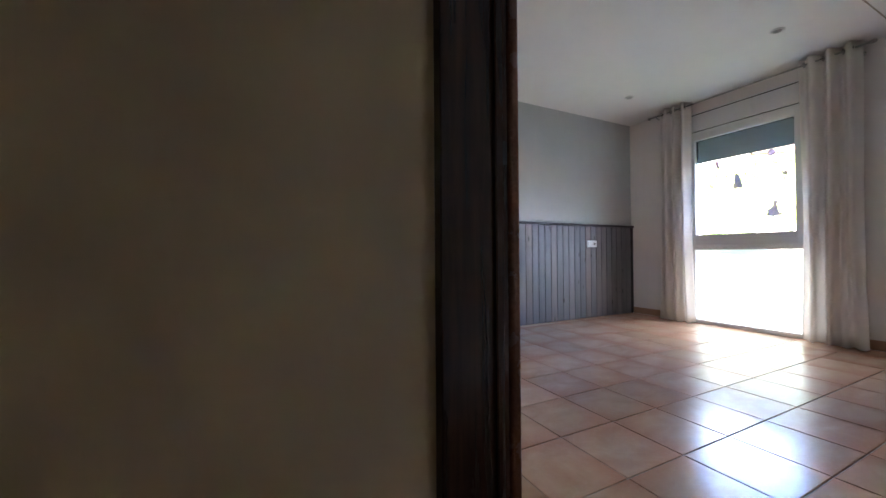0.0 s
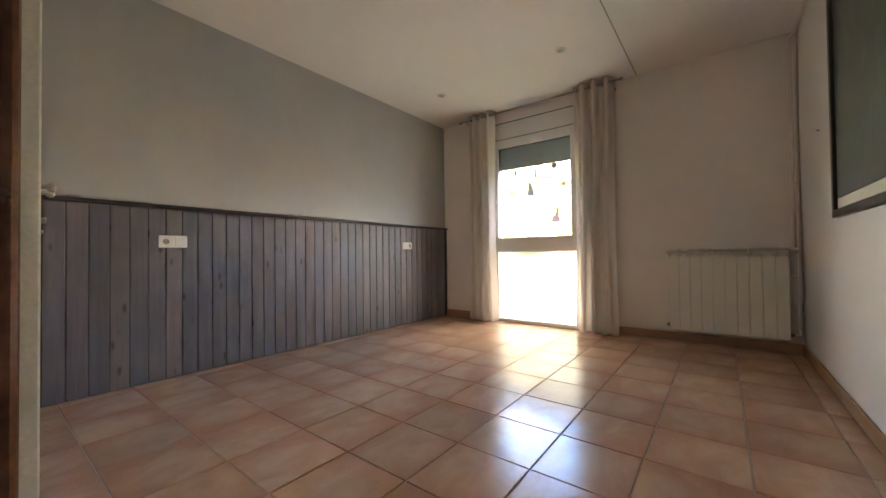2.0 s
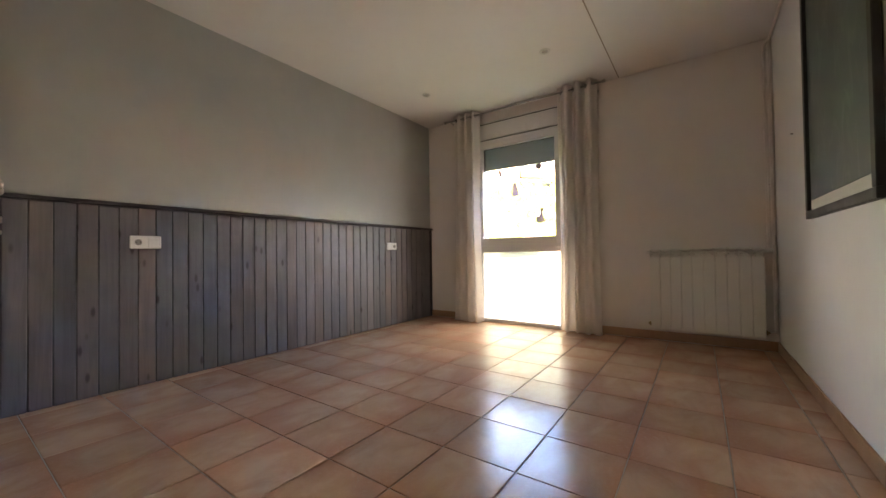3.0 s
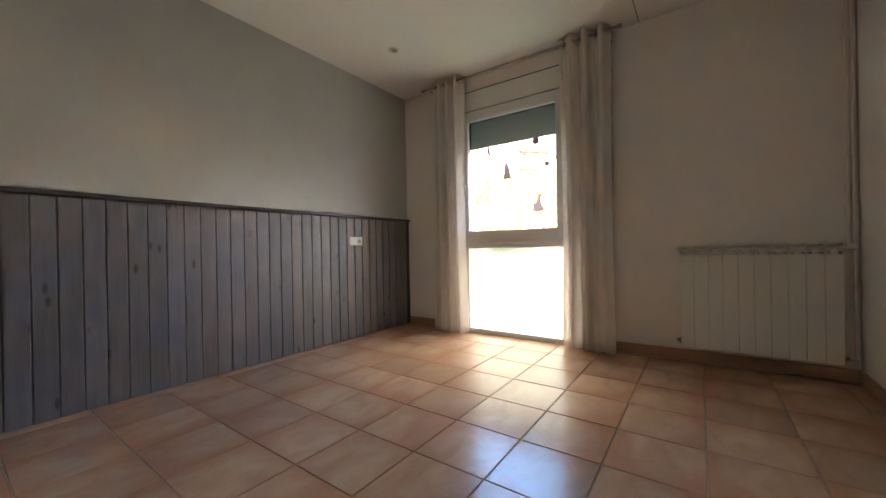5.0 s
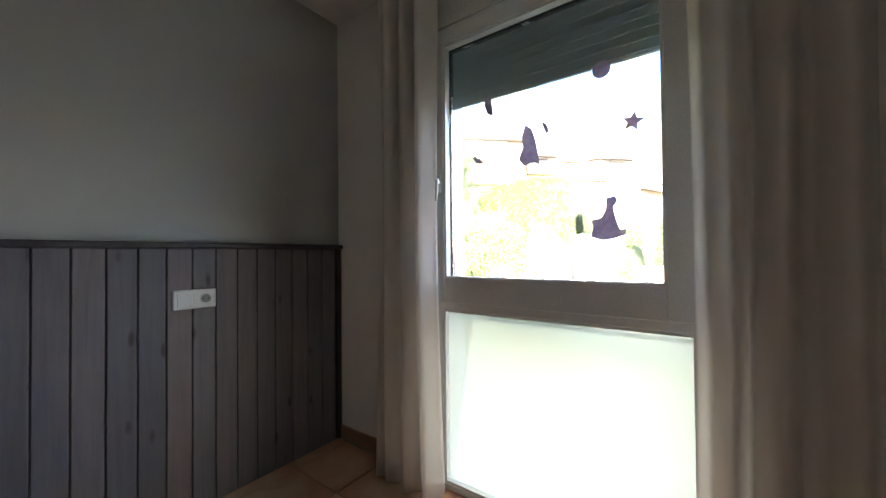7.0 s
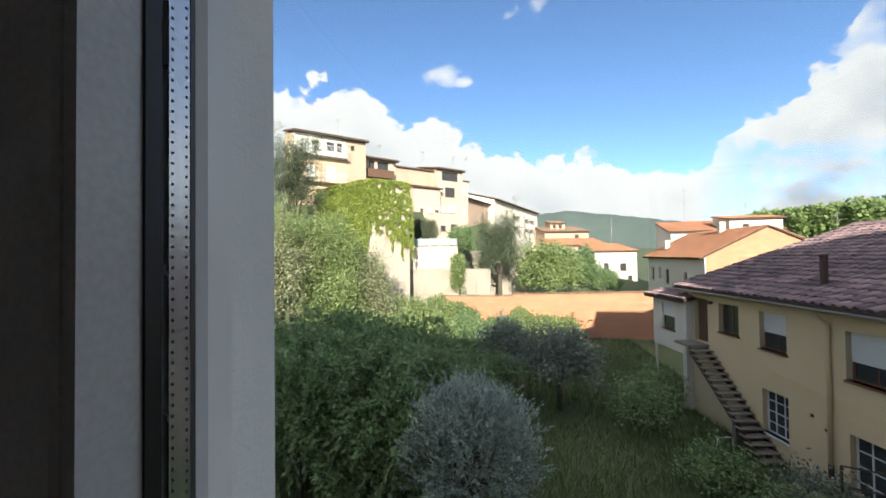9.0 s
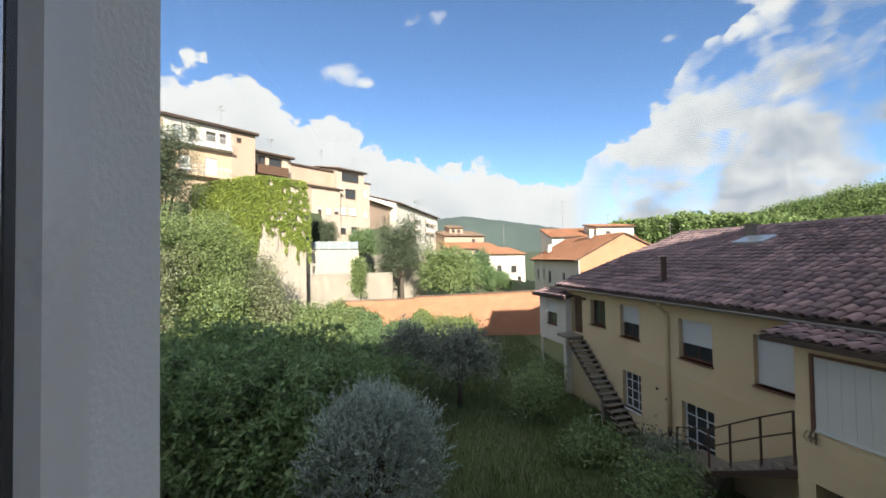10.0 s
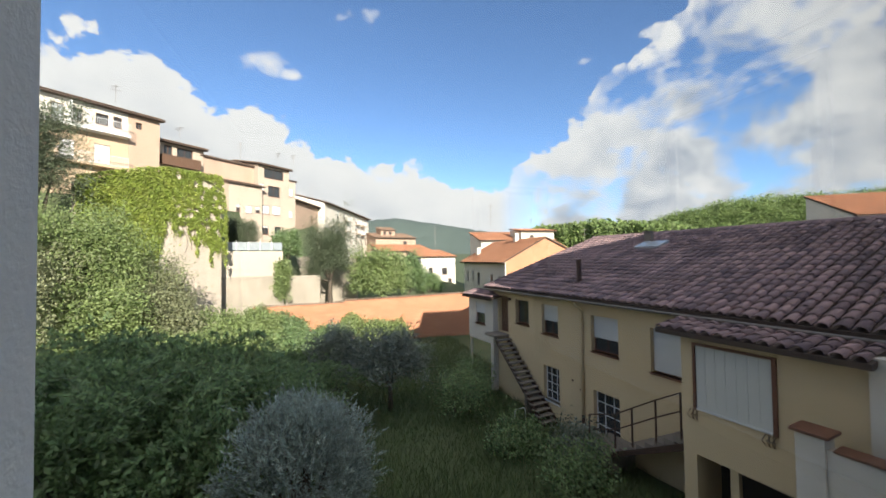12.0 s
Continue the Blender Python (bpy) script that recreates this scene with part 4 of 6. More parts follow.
def make_brick(name, a, b, mortar, w, h, axes):
    s = Nodes(name)
    sep = s.n("ShaderNodeSeparateXYZ")
    s.link(s.co, sep.inputs[0])
    cb = s.n("ShaderNodeCombineXYZ")
    s.link(sep.outputs[axes[0]], cb.inputs[0])
    s.link(sep.outputs[2], cb.inputs[1])
    n = s.n("ShaderNodeTexBrick")
    s.link(cb.outputs[0], n.inputs["Vector"])
    n.inputs["Color1"].default_value, n.inputs["Color2"].default_value = (*a, 1), (*b, 1)
    n.inputs["Mortar"].default_value = (*mortar, 1)
    n.inputs["Scale"].default_value = 1.0
    n.inputs["Brick Width"].default_value, n.inputs["Row Height"].default_value = w, h
    n.inputs["Mortar Size"].default_value = 0.016
    big = s.ramp(s.noise(0.8, 5, 0.6), 0.35, 0.7)
    col = s.mix(s.math("MULTIPLY", big, 0.35), n.outputs[0], tuple(v * 0.62 for v in a))
    course = s.ramp(s.noise(1.6, 4, 0.6, stretch=(0.25, 0.25, 5.0)), 0.45, 0.7)
    col = s.mix(s.math("MULTIPLY", course, 0.5), col, tuple(v * 0.66 for v in b))
    s.bump(n.outputs["Fac"], -0.4, 0.02)
    return s.set(col, 0.9)


def make_rooftile(name, a, b, lichen, amount):
    s = Nodes(name)
    geo = s.n("ShaderNodeNewGeometry").outputs["Random Per Island"]
    rnd = s.math("FRACT", s.math("ADD", geo, s.math("MULTIPLY", s.random(), 7.31)))
    co = s.shifted(3.0)
    col = s.mix(rnd, a, b)
    mid = s.ramp(s.noise(6.0, 6, 0.7, co=co), 0.42, 0.72)
    col = s.mix(s.math("MULTIPLY", mid, amount), col, lichen)
    patch = s.ramp(s.noise(0.7, 6, 0.65), 0.45, 0.62)
    col = s.mix(s.math("MULTIPLY", patch, 0.6), col, tuple(v * 0.5 for v in b))
    fine = s.noise(60.0, 4, 0.6, co=co)
    s.bump(fine, 0.4, 0.01)
    return s.set(col, 0.85)


def make_ground():
    s = Nodes("garden_ground")
    big = s.ramp(s.noise(0.35, 6, 0.65), 0.3, 0.7)
    mid = s.noise(3.0, 6, 0.65)
    col = s.mix(big, (0.06, 0.095, 0.035), (0.085, 0.105, 0.05))
    col = s.mix(s.math("MULTIPLY", s.ramp(mid, 0.5, 0.75), 0.5), col, (0.10, 0.085, 0.05))
    s.bump(mid, 0.6, 0.08)
    return s.set(col, 0.95)


LEAF_OLIVE = make_leaf("olive_leaf", (0.26, 0.32, 0.29), (0.44, 0.49, 0.46), (0.19, 0.24, 0.20), 0.45, 0.38)
LEAF_DARK = make_leaf("dark_leaf", (0.125, 0.155, 0.115), (0.22, 0.245, 0.205), (0.09, 0.11, 0.08), 0.35, 0.33)
LEAF_GREEN = make_leaf("green_leaf", (0.165, 0.255, 0.11), (0.265, 0.35, 0.17), (0.12, 0.19, 0.085), 0.45, 0.55)
LEAF_BRIGHT = make_leaf("bright_leaf", (0.20, 0.275, 0.10), (0.31, 0.365, 0.165), (0.15, 0.21, 0.08), 0.5, 0.50)
LEAF_GREY = make_leaf("greyish_leaf", (0.23, 0.25, 0.14), (0.33, 0.34, 0.21), (0.17, 0.19, 0.105), 0.6, 0.48)
LEAF_IVY = make_leaf("ivy_leaf", (0.27, 0.35, 0.075), (0.40, 0.43, 0.12), (0.20, 0.28, 0.06), 0.5, 0.48)
LEAF_PINE = make_leaf("conifer_leaf", (0.06, 0.085, 0.045), (0.11, 0.135, 0.075), (0.05, 0.065, 0.04), 0.6, 0.25)
LEAF_FAR = make_leaf("far_wood_leaf", (0.16, 0.24, 0.08), (0.25, 0.31, 0.12), (0.11, 0.17, 0.06), 0.7, 0.48)
GRASS = make_leaf("grass_blade", (0.075, 0.125, 0.045), (0.12, 0.165, 0.06), (0.075, 0.10, 0.045), 0.6, 0.3)
BARK = plain("bark", (0.14, 0.11, 0.085), (0.08, 0.065, 0.05), 6, 0.9, 0.6, 40, dist=0.02)
GROUND = make_ground()
YELLOW = make_facade("ochre_yellow_render", (0.65, 0.515, 0.33), (0.60, 0.47, 0.295), (0.56, 0.44, 0.29), 0.25)
WHITE_RENDER = make_facade("white_render", (0.70, 0.66, 0.60), (0.62, 0.58, 0.52), (0.42, 0.38, 0.33), 0.4)
PINK_STONE = make_facade("pinkish_stone_render", (0.50, 0.365, 0.285), (0.42, 0.30, 0.23), (0.28, 0.21, 0.17), 0.55)
OCHRE = make_facade("old_ochre_render", (0.56, 0.425, 0.30), (0.49, 0.365, 0.255), (0.36, 0.275, 0.20), 0.4)
BEIGE = make_facade("beige_render", (0.53, 0.435, 0.36), (0.455, 0.37, 0.305), (0.34, 0.27, 0.22), 0.45)
GREY_RENDER = make_facade("grey_cement_render", (0.46, 0.40, 0.34), (0.39, 0.34, 0.285), (0.24, 0.21, 0.18), 0.6)
WASHED = make_facade("washed_lime_render", (0.51, 0.455, 0.39), (0.44, 0.385, 0.33), (0.36, 0.31, 0.26), 0.5)
RUBBLE = make_facade("rubble_stone", (0.42, 0.37, 0.31), (0.26, 0.23, 0.19), (0.20, 0.17, 0.14), 0.6)
BRICK_RED = make_brick("hollow_brick", (0.60, 0.28, 0.16), (0.46, 0.19, 0.105), (0.34, 0.20, 0.14), 0.50, 0.20, (0,))
BRICK_GABLE = make_brick("gable_brick", (0.62, 0.31, 0.18), (0.50, 0.225, 0.125), (0.40, 0.25, 0.17), 0.45, 0.20, (0,))
TILE_OLD = make_rooftile("weathered_barrel_tile", (0.43, 0.285, 0.285), (0.15, 0.105, 0.12), (0.13, 0.105, 0.115), 0.5)
TILE_RED = make_rooftile("orange_barrel_tile", (0.50, 0.235, 0.13), (0.42, 0.19, 0.11), (0.34, 0.19, 0.12), 0.5)
TILE_BROWN = make_rooftile("brown_barrel_tile", (0.33, 0.21, 0.145), (0.25, 0.165, 0.12), (0.19, 0.15, 0.12), 0.6)
# dark bed: shade of the valleys between cover tiles is in its colour
TILE_BED = plain("shaded_roof_bed", (0.11, 0.075, 0.06), (0.07, 0.05, 0.042), 4, 0.9, 0.3)
BROWN_TRIM = plain("brown_painted_trim", (0.20, 0.085, 0.05), (0.15, 0.065, 0.04), 8, 0.55, 0.15)
BROWN_DOOR = plain("brown_door_wood", (0.16, 0.085, 0.05), (0.11, 0.06, 0.038), 5, 0.6, 0.2)
BLIND_WHITE = plain("white_blind_slats", (0.72, 0.73, 0.74), (0.66, 0.67, 0.68), 5, 0.5, 0.1, 80)
DARK_PANE = plain("dark_window_pane", (0.03, 0.035, 0.04), (0.05, 0.055, 0.06), 4, 0.12, 0.0)
LIGHT_PANE = plain("pale_window_pane", (0.42, 0.45, 0.48), (0.34, 0.37, 0.40), 4, 0.15, 0.0)
IRON = plain("rusty_brown_iron", (0.085, 0.045, 0.03), (0.055, 0.03, 0.022), 14, 0.7, 0.3)
ZINC = plain("grey_gutter_metal", (0.34, 0.32, 0.30), (0.26, 0.24, 0.23), 6, 0.5, 0.1, 90, 0.4)
CONCRETE = plain("old_concrete", (0.27, 0.235, 0.20), (0.19, 0.165, 0.145), 5, 0.9, 0.4, 60)
FENCE_SHEET = plain("blue_grey_sheet", (0.30, 0.35, 0.38), (0.26, 0.30, 0.33), 4, 0.5, 0.1)
CLOTH_WHITE = plain("white_awning_cloth", (0.66, 0.66, 0.63), (0.60, 0.60, 0.57), 3, 0.8, 0.1, 120)

# outdoor places are given over the garden, whose ground lies at -5.5
YARD = Matrix.Translation((-0.11, 0.115, -0.22))
G0 = -5.5


def Y(bm, m=None):
    bmesh.ops.transform(bm, matrix=YARD @ (m if m is not None else Matrix.Identity(4)), verts=bm.verts)
    return bm


def ything(name, loc, label="", category="", group="", kind=""):
    p = YARD @ Vector(loc)
    return thing(name, tuple(p), label, category, group, kind)


def link_array(name, verts, faces, material, parent=None, label="", kind="", smooth=False):
    """Arrays of corners over the garden as one object."""
    me = array_mesh(name, np.asarray(verts) + np.array(YARD.translation), faces, material)
    if smooth:
        me.shade_smooth()
    ob = new(name, me)
    if parent is not None:
        ob.parent = parent
        ob.matrix_parent_inverse = WM[parent].inverted()
    WM[ob] = Matrix.Identity(4)
    return tagged(ob, label, kind=kind)


# ---- the ground, hills and far woods ----
def smooth01(v):
    v = np.clip(v, 0, 1)
    return v * v * (3 - 2 * v)


def ground_height(x, y):
    h = np.full_like(x, G0)
    back = smooth01((y - 46.5 - 0.364 * (x + 8)) / 0.8)
    h += back * 7.6 * smooth01((-6.5 - x) / 1.0)
    h += smooth01((y - 37.0 - 0.839 * (x + 18.81)) / 0.8) * smooth01((-14.0 - x) / 1.0) * 5.2
    h += smooth01((y - 48) / 50) * 7.5 * smooth01((30 - x) / 20)
    h += smooth01((y - 200) / 900) * 20
    h += np.where(y < 40, 0.12 * np.sin(x * 0.9) * np.sin(y * 0.7), 0)
    return h


def build_ground():
    xs = np.concatenate([np.linspace(-1400, -60, 18), np.linspace(-50, 60, 111), np.linspace(70, 1400, 20)])
    ys = np.concatenate([np.linspace(4.4, 70, 132), np.linspace(75, 160, 18), np.linspace(180, 2200, 22)])
    gx, gy = np.meshgrid(xs, ys)
    gz = ground_height(gx, gy)
    v = np.stack([gx.ravel(), gy.ravel(), gz.ravel()], 1)
    nx = len(xs)
    i, j = np.meshgrid(np.arange(nx - 1), np.arange(len(ys) - 1))
    a = (j * nx + i).ravel()
    f = np.stack([a, a + 1, a + nx + 1, a + nx], 1)
    link_array("ground", v, f, GROUND, label="rough garden grass rising to the hillside town", kind="structure", smooth=True)


def ridge(name, r0, profile, base, material, label, rough, seed):
    """A range of hills round the eye: crest given as (bearing, height angle)."""
    azs = np.linspace(profile[0][0], profile[-1][0], 260)
    order = np.argsort([p[0] for p in profile])
    el = np.interp(azs, [profile[k][0] for k in order], [profile[k][1] for k in order])
    rng = np.random.default_rng(seed)
    n = len(azs)
    rows = []
    steps = 14
    for k in range(steps + 1):
        q = k / steps
        r = r0 * (0.72 + 0.28 * q)
        crest = 1.46 + np.tan(np.radians(el)) * r0
        z = base + (crest - base) * smooth01(np.full(n, q)) + rng.normal(0, rough * (0.3 + q), n)
        rows.append(np.stack([-1.9 - np.sin(np.radians(azs)) * r, 4.3 + np.cos(np.radians(azs)) * r, z], 1))
    v = np.concatenate(rows)
    a = (np.arange(steps)[:, None] * n + np.arange(n - 1)[None, :]).ravel()
    f = np.stack([a, a + 1, a + n + 1, a + n], 1)
    link_array(name, v, f, material, label=label, kind="structure", smooth=True)
    return rows


def leaf_array(c, size, rng, aspect=0.5, up=0.35, fold=0.25, along=None):
    """Diamond leaves at the places c, pointing at random or roughly along the given directions."""
    n = len(c)
    d = rng.normal(size=(n, 3))
    d[:, 2] += up
    if along is not None:
        d = along + rng.normal(size=(n, 3)) * 0.45
    # blades turn their faces to the light
    face = rng.normal(size=(n, 3)) * 0.55 + np.array([0.05, -0.62, 0.75])
    face /= np.linalg.norm(face, axis=1, keepdims=True)
    if up < 0.6 and along is None:
        d -= face * np.sum(d * face, axis=1, keepdims=True)
    d /= np.linalg.norm(d, axis=1, keepdims=True) + 1e-9
    s = np.cross(d, face if up < 0.6 or along is not None else rng.normal(size=(n, 3)))
    s /= np.linalg.norm(s, axis=1, keepdims=True) + 1e-9
    nrm = np.cross(d, s)
    ln = (size * rng.uniform(0.7, 1.3, n))[:, None]
    v = np.stack([c, c + d * ln * 0.5 + s * ln * aspect * 0.5 + nrm * ln * fold * 0.3, c + d * ln, c + d * ln * 0.5 - s * ln * aspect * 0.5 + nrm * ln * fold * 0.3], 1)
    f = np.arange(4 * n).reshape(n, 4)
    return v.reshape(-1, 3), f


def crown_points(rng, centre, radii, clumps, per, spread, hollow=0.55, lumps=0.3):
    """Leaf places: clumps set over a lumpy round, with gaps."""
    d = rng.normal(size=(clumps, 3))
    d /= np.linalg.norm(d, axis=1, keepdims=True)
    d[:, 2] = np.where(d[:, 2] < -0.55, -d[:, 2], d[:, 2])
    lump = 1 + lumps * np.sin(d[:, 0] * 5 + centre[0]) * np.sin(d[:, 1] * 4 + centre[1]) + lumps * 0.5 * rng.normal(size=clumps)
    r = (hollow + (1 - hollow) * rng.random(clumps) ** 0.5) * lump
    cc = np.array(centre) + d * r[:, None] * np.array(radii)
    pts = np.repeat(cc, per, 0) + rng.normal(size=(clumps * per, 3)) * spread
    return cc, pts


def plant(name, base, top, radii, material, label, category, leaf=0.09, clumps=220, per=60, spread=0.16, aspect=0.5, up=0.35,
          seed=1, trunk_r=0.09, group="", stems=1, centre_z=None, hollow=0.5, lumps=0.3, limbs=14, sprig=None):
    """A tree or shrub: tapered trunk, limbs into the crown, many small leaves."""
    rng = np.random.default_rng(seed)
    bx, by, bz = base
    cz = centre_z if centre_z is not None else top - radii[2]
    t = ything(name, base, label, category, group)
    cc, pts = crown_points(rng, (bx, by, cz), radii, clumps, per, spread, hollow, lumps)
    along = None
    if sprig:
        # leaves sit along twigs that leave each clump outwards: (twigs a clump, length, rise)
        tw, length, rise = sprig
        out = cc - np.array([bx, by, cz - radii[2] * 0.3])
        out /= np.linalg.norm(out, axis=1, keepdims=True)
        out = np.repeat(out, tw, 0) + rng.normal(size=(len(cc) * tw, 3)) * 0.4
        out[:, 2] += rise
        out /= np.linalg.norm(out, axis=1, keepdims=True)
        foot = np.repeat(cc, tw, 0) + rng.normal(size=out.shape) * spread
        q = max(2, per // tw)
        step = np.tile(np.linspace(0.0, 1.0, q), len(out))[:, None]
        along = np.repeat(out, q, 0)
        droop = np.array([0, 0, -1.0]) * step ** 2 * (0.6 if rise < 0 else 0.0)
        pts = np.repeat(foot, q, 0) + (along + droop) * step * length * np.repeat(rng.uniform(0.6, 1.3, len(out)), q)[:, None]
        along = along + droop * 1.6
        keep = pts[:, 2] > bz + 0.03
        pts, along = pts[keep], along[keep]
    pts = pts[pts[:, 2] > bz + 0.03]
    bm = bmesh.new()
    for k in range(stems):
        a = k * 2.4
        off = 0.0 if stems == 1 else 0.25
        foot = Vector((bx + off * math.cos(a), by + off * math.sin(a), bz - 0.05))
        fork = Vector((bx + 2 * off * math.cos(a), by + 2 * off * math.sin(a), bz + (cz - bz) * 0.55))
        mid = (foot + fork) / 2 + Vector((rng.normal() * 0.06, rng.normal() * 0.06, 0))
        tube(bm, [foot, mid, fork], [trunk_r * 1.25, trunk_r, trunk_r * 0.8], 8)
        for q in range(limbs // stems):
            e = Vector(cc[int(rng.integers(len(cc)))])
            s = fork + Vector((0, 0, rng.uniform(-0.2, 0.1)))
            m1 = s.lerp(e, 0.5) + Vector((rng.normal() * 0.1, rng.normal() * 0.1, 0.15))
            tube(bm, [s, m1, e], [trunk_r * 0.5, trunk_r * 0.3, trunk_r * 0.08], 5, False)
    part("trunk", Y(bm), BARK, t, smooth=True)
    v, f = leaf_array(pts, leaf, rng, aspect, up, along=along)
    link_array("crown", v, f, material, t, kind="stuff")
    return t


build_ground()
# bluish haze of distance is mixed into the far hills' base colour
HILL_FAR = plain("far_wooded_hill_hazed", (0.085, 0.115, 0.105), (0.06, 0.085, 0.08), 0.02, 0.95, 0.0)
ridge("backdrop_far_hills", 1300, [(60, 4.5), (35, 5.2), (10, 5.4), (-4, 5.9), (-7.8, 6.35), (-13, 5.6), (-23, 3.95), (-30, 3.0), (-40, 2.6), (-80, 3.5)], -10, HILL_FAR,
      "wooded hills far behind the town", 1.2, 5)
HILL_NEAR = plain("near_wooded_hill", (0.12, 0.16, 0.07), (0.09, 0.12, 0.055), 0.05, 0.95, 0.0)
near_rows = ridge("backdrop_near_hill", 330, [(-38, 1.5), (-44, 3.2), (-47, 4.4), (-53, 5.6), (-57, 5.9), (-62.7, 5.4), (-66, 5.5), (-75, 5.0), (-95, 4.0)], -6, HILL_NEAR,
                  "wooded hill beyond the roofs", 0.8, 6)


def build_far_woods():
    rng = np.random.default_rng(12)
    pts = []
    crest = np.concatenate(near_rows[4:])
    for p in crest[rng.integers(len(crest), size=2600)]:
        pts.append(p + np.array([0, 0, 2.0]) + rng.normal(size=(70, 3)) * np.array([2.2, 2.2, 1.9]))
    v, f = leaf_array(np.concatenate(pts), 1.0, rng, 0.8)
    link_array("hill_wood", v, f, LEAF_FAR, label="dense wood covering the hill", kind="stuff")
    pts = []
    for az in np.linspace(-27, -50, 210):
        el = np.interp(-az, [27, 29.4, 38.6, 43, 47, 50], [3.0, 4.4, 5.1, 4.7, 4.1, 3.6]) + rng.normal() * 0.22
        r = rng.uniform(105, 140)
        top = 1.46 + math.tan(math.radians(el)) * r
        x, y = -1.9 - math.sin(math.radians(az)) * r, 4.3 + math.cos(math.radians(az)) * r
        z = rng.uniform(-5, top, 420) ** 1.0
        w = 1.7 * np.sqrt(np.clip(1 - ((z - (top - 7)) / 7.2) ** 2, 0.05, 1))
        a = rng.uniform(0, 6.283, 420)
        pts.append(np.stack([x + np.cos(a) * w * rng.random(420) ** 0.5, y + np.sin(a) * w, z], 1))
    v, f = leaf_array(np.concatenate(pts), 0.75, rng, 0.8)
    link_array("poplar_belt", v, f, LEAF_FAR, label="belt of light green poplars behind the roofs", kind="stuff")


build_far_woods()


# ---- houses ----
def window(parent, F, x0, x1, z0, z1, depth=0.14, blind=0.0, pane=None, trim=None, bars=(0, 0), sill=True, name="window"):
    """A window set back in a wall opening: frame, pane, bars, roller blind from above, sill."""
    trim = trim or BROWN_TRIM
    w = 0.05
    fr = part(name, Y(boxes((x0, x0 + w, depth - .05, depth, z0, z1), (x1 - w, x1, depth - .05, depth, z0, z1),
                            (x0 + w, x1 - w, depth - .05, depth, z0, z0 + w), (x0 + w, x1 - w, depth - .05, depth, z1 - w, z1)), F), trim, parent)
    part("pane", Y(boxes((x0 + w, x1 - w, depth - .025, depth - .015, z0 + w, z1 - w)), F), pane or DARK_PANE, fr)
    for k in range(bars[0]):
        x = x0 + (k + 1) * (x1 - x0) / (bars[0] + 1)
        part("glazing_bar", Y(boxes((x - .018, x + .018, depth - .045, depth - .012, z0 + w, z1 - w)), F), trim, fr)
    for k in range(bars[1]):
        z = z0 + (k + 1) * (z1 - z0) / (bars[1] + 1)
        part("glazing_bar", Y(boxes((x0 + w, x1 - w, depth - .043, depth - .010, z - .018, z + .018)), F), trim, fr)
    if blind:
        zb = z1 - (z1 - z0) * blind
        bm = bmesh.new()
        n = max(4, int((z1 - zb) / 0.05))
        for k in range(n):
            za = zb + k * (z1 - zb) / n
            box(bm, x0 + .01, x1 - .01, depth - .085, depth - .066, za, za + (z1 - zb) / n - .004)
        part("roller_blind", Y(bm, F), BLIND_WHITE, fr, "white roller blind, part lowered")
    if sill:
        part("sill", Y(boxes((x0 - .03, x1 + .03, -.05, depth - .05, z0 - .06, z0)), F), trim, fr)
    return fr


def barrel_tile_arrays(x, y, z, w, ln, slope, rng, seg=6):
    """Cover tiles at the places x, y, z of a roof plane that rises along y; returns corners and quads."""
    n = len(x)
    k = np.arange(seg + 1) * math.pi / seg
    jit = rng.normal(0, 0.006, (n, 3))
    tilt = rng.normal(0, 0.03, n)
    cs, sn = math.cos(slope), math.sin(slope)
    rings = []
    for along, r, lift in ((0.0, w * 0.43, 0.030), (ln * 1.12, w * 0.34, 0.0), (0.0, w * 0.35, 0.024)):
        px = -np.cos(k)[None, :] * r + (tilt * along)[:, None]
        pz = np.sin(k)[None, :] * r * 0.82 + lift
        gx = x[:, None] + px + jit[:, :1]
        gy = y[:, None] + along * cs - pz * sn
        gz = z[:, None] + along * sn + pz * cs + jit[:, 2:] * 0.6
        rings.append(np.stack([gx, gy + jit[:, 1:2], gz], 2))
    v = np.concatenate(rings, 1)
    m = seg + 1
    base = np.arange(n)[:, None, None] * (3 * m)
    i = np.arange(seg)[None, :, None]
    q1 = np.concatenate([i, i + 1, i + 1 + m, i + m], 2)
    q2 = np.concatenate([i, i + 2 * m, i + 1 + 2 * m, i + 1], 2)
    f = (base + np.concatenate([q1, q2], 1)).reshape(-1, 4)
    return v.reshape(-1, 3), f


def apply(F, v):
    M = np.array(F)
    return v @ M[:3, :3].T + M[:3, 3]


def tiled_roof(parent, F, x0, x1, y0, z0, run, slope, material, w=0.21, ln=0.34, seed=1, near=None, bed=True, name="roof"):
    """A slope of barrel tiles from its eave at (y0, z0). near: part of the plan whose tiles are pieces of their own."""
    rng = np.random.default_rng(seed)
    cs, sn = math.cos(slope), math.sin(slope)
    nx, ny = int((x1 - x0) / w), int(run / cs / ln)
    i, j = np.meshgrid(np.arange(nx), np.arange(ny))
    x = x0 + (i.ravel() + 0.5) * (x1 - x0) / nx
    d = j.ravel() * ln
    y, z = y0 + d * cs, z0 + d * sn + 0.02
    own = np.zeros(len(x), bool)
    if near:
        own = (x > near[0]) & (x < near[1]) & (y > near[2]) & (y < near[3])
    bm = boxes((x0, x1, 0, run / cs, -0.12, 0.0), m=Matrix.Translation((0, y0, z0)) @ pose(0, 0, 0, math.degrees(slope)))
    roof = part(name, Y(bm, F), TILE_BED, parent)
    v, f = barrel_tile_arrays(x[~own], y[~own], z[~own], w, ln, slope, rng)
    link_array("roof_tiles", apply(F, v), f, material, roof, kind="stuff")
    return roof, (x[own], y[own], z[own])


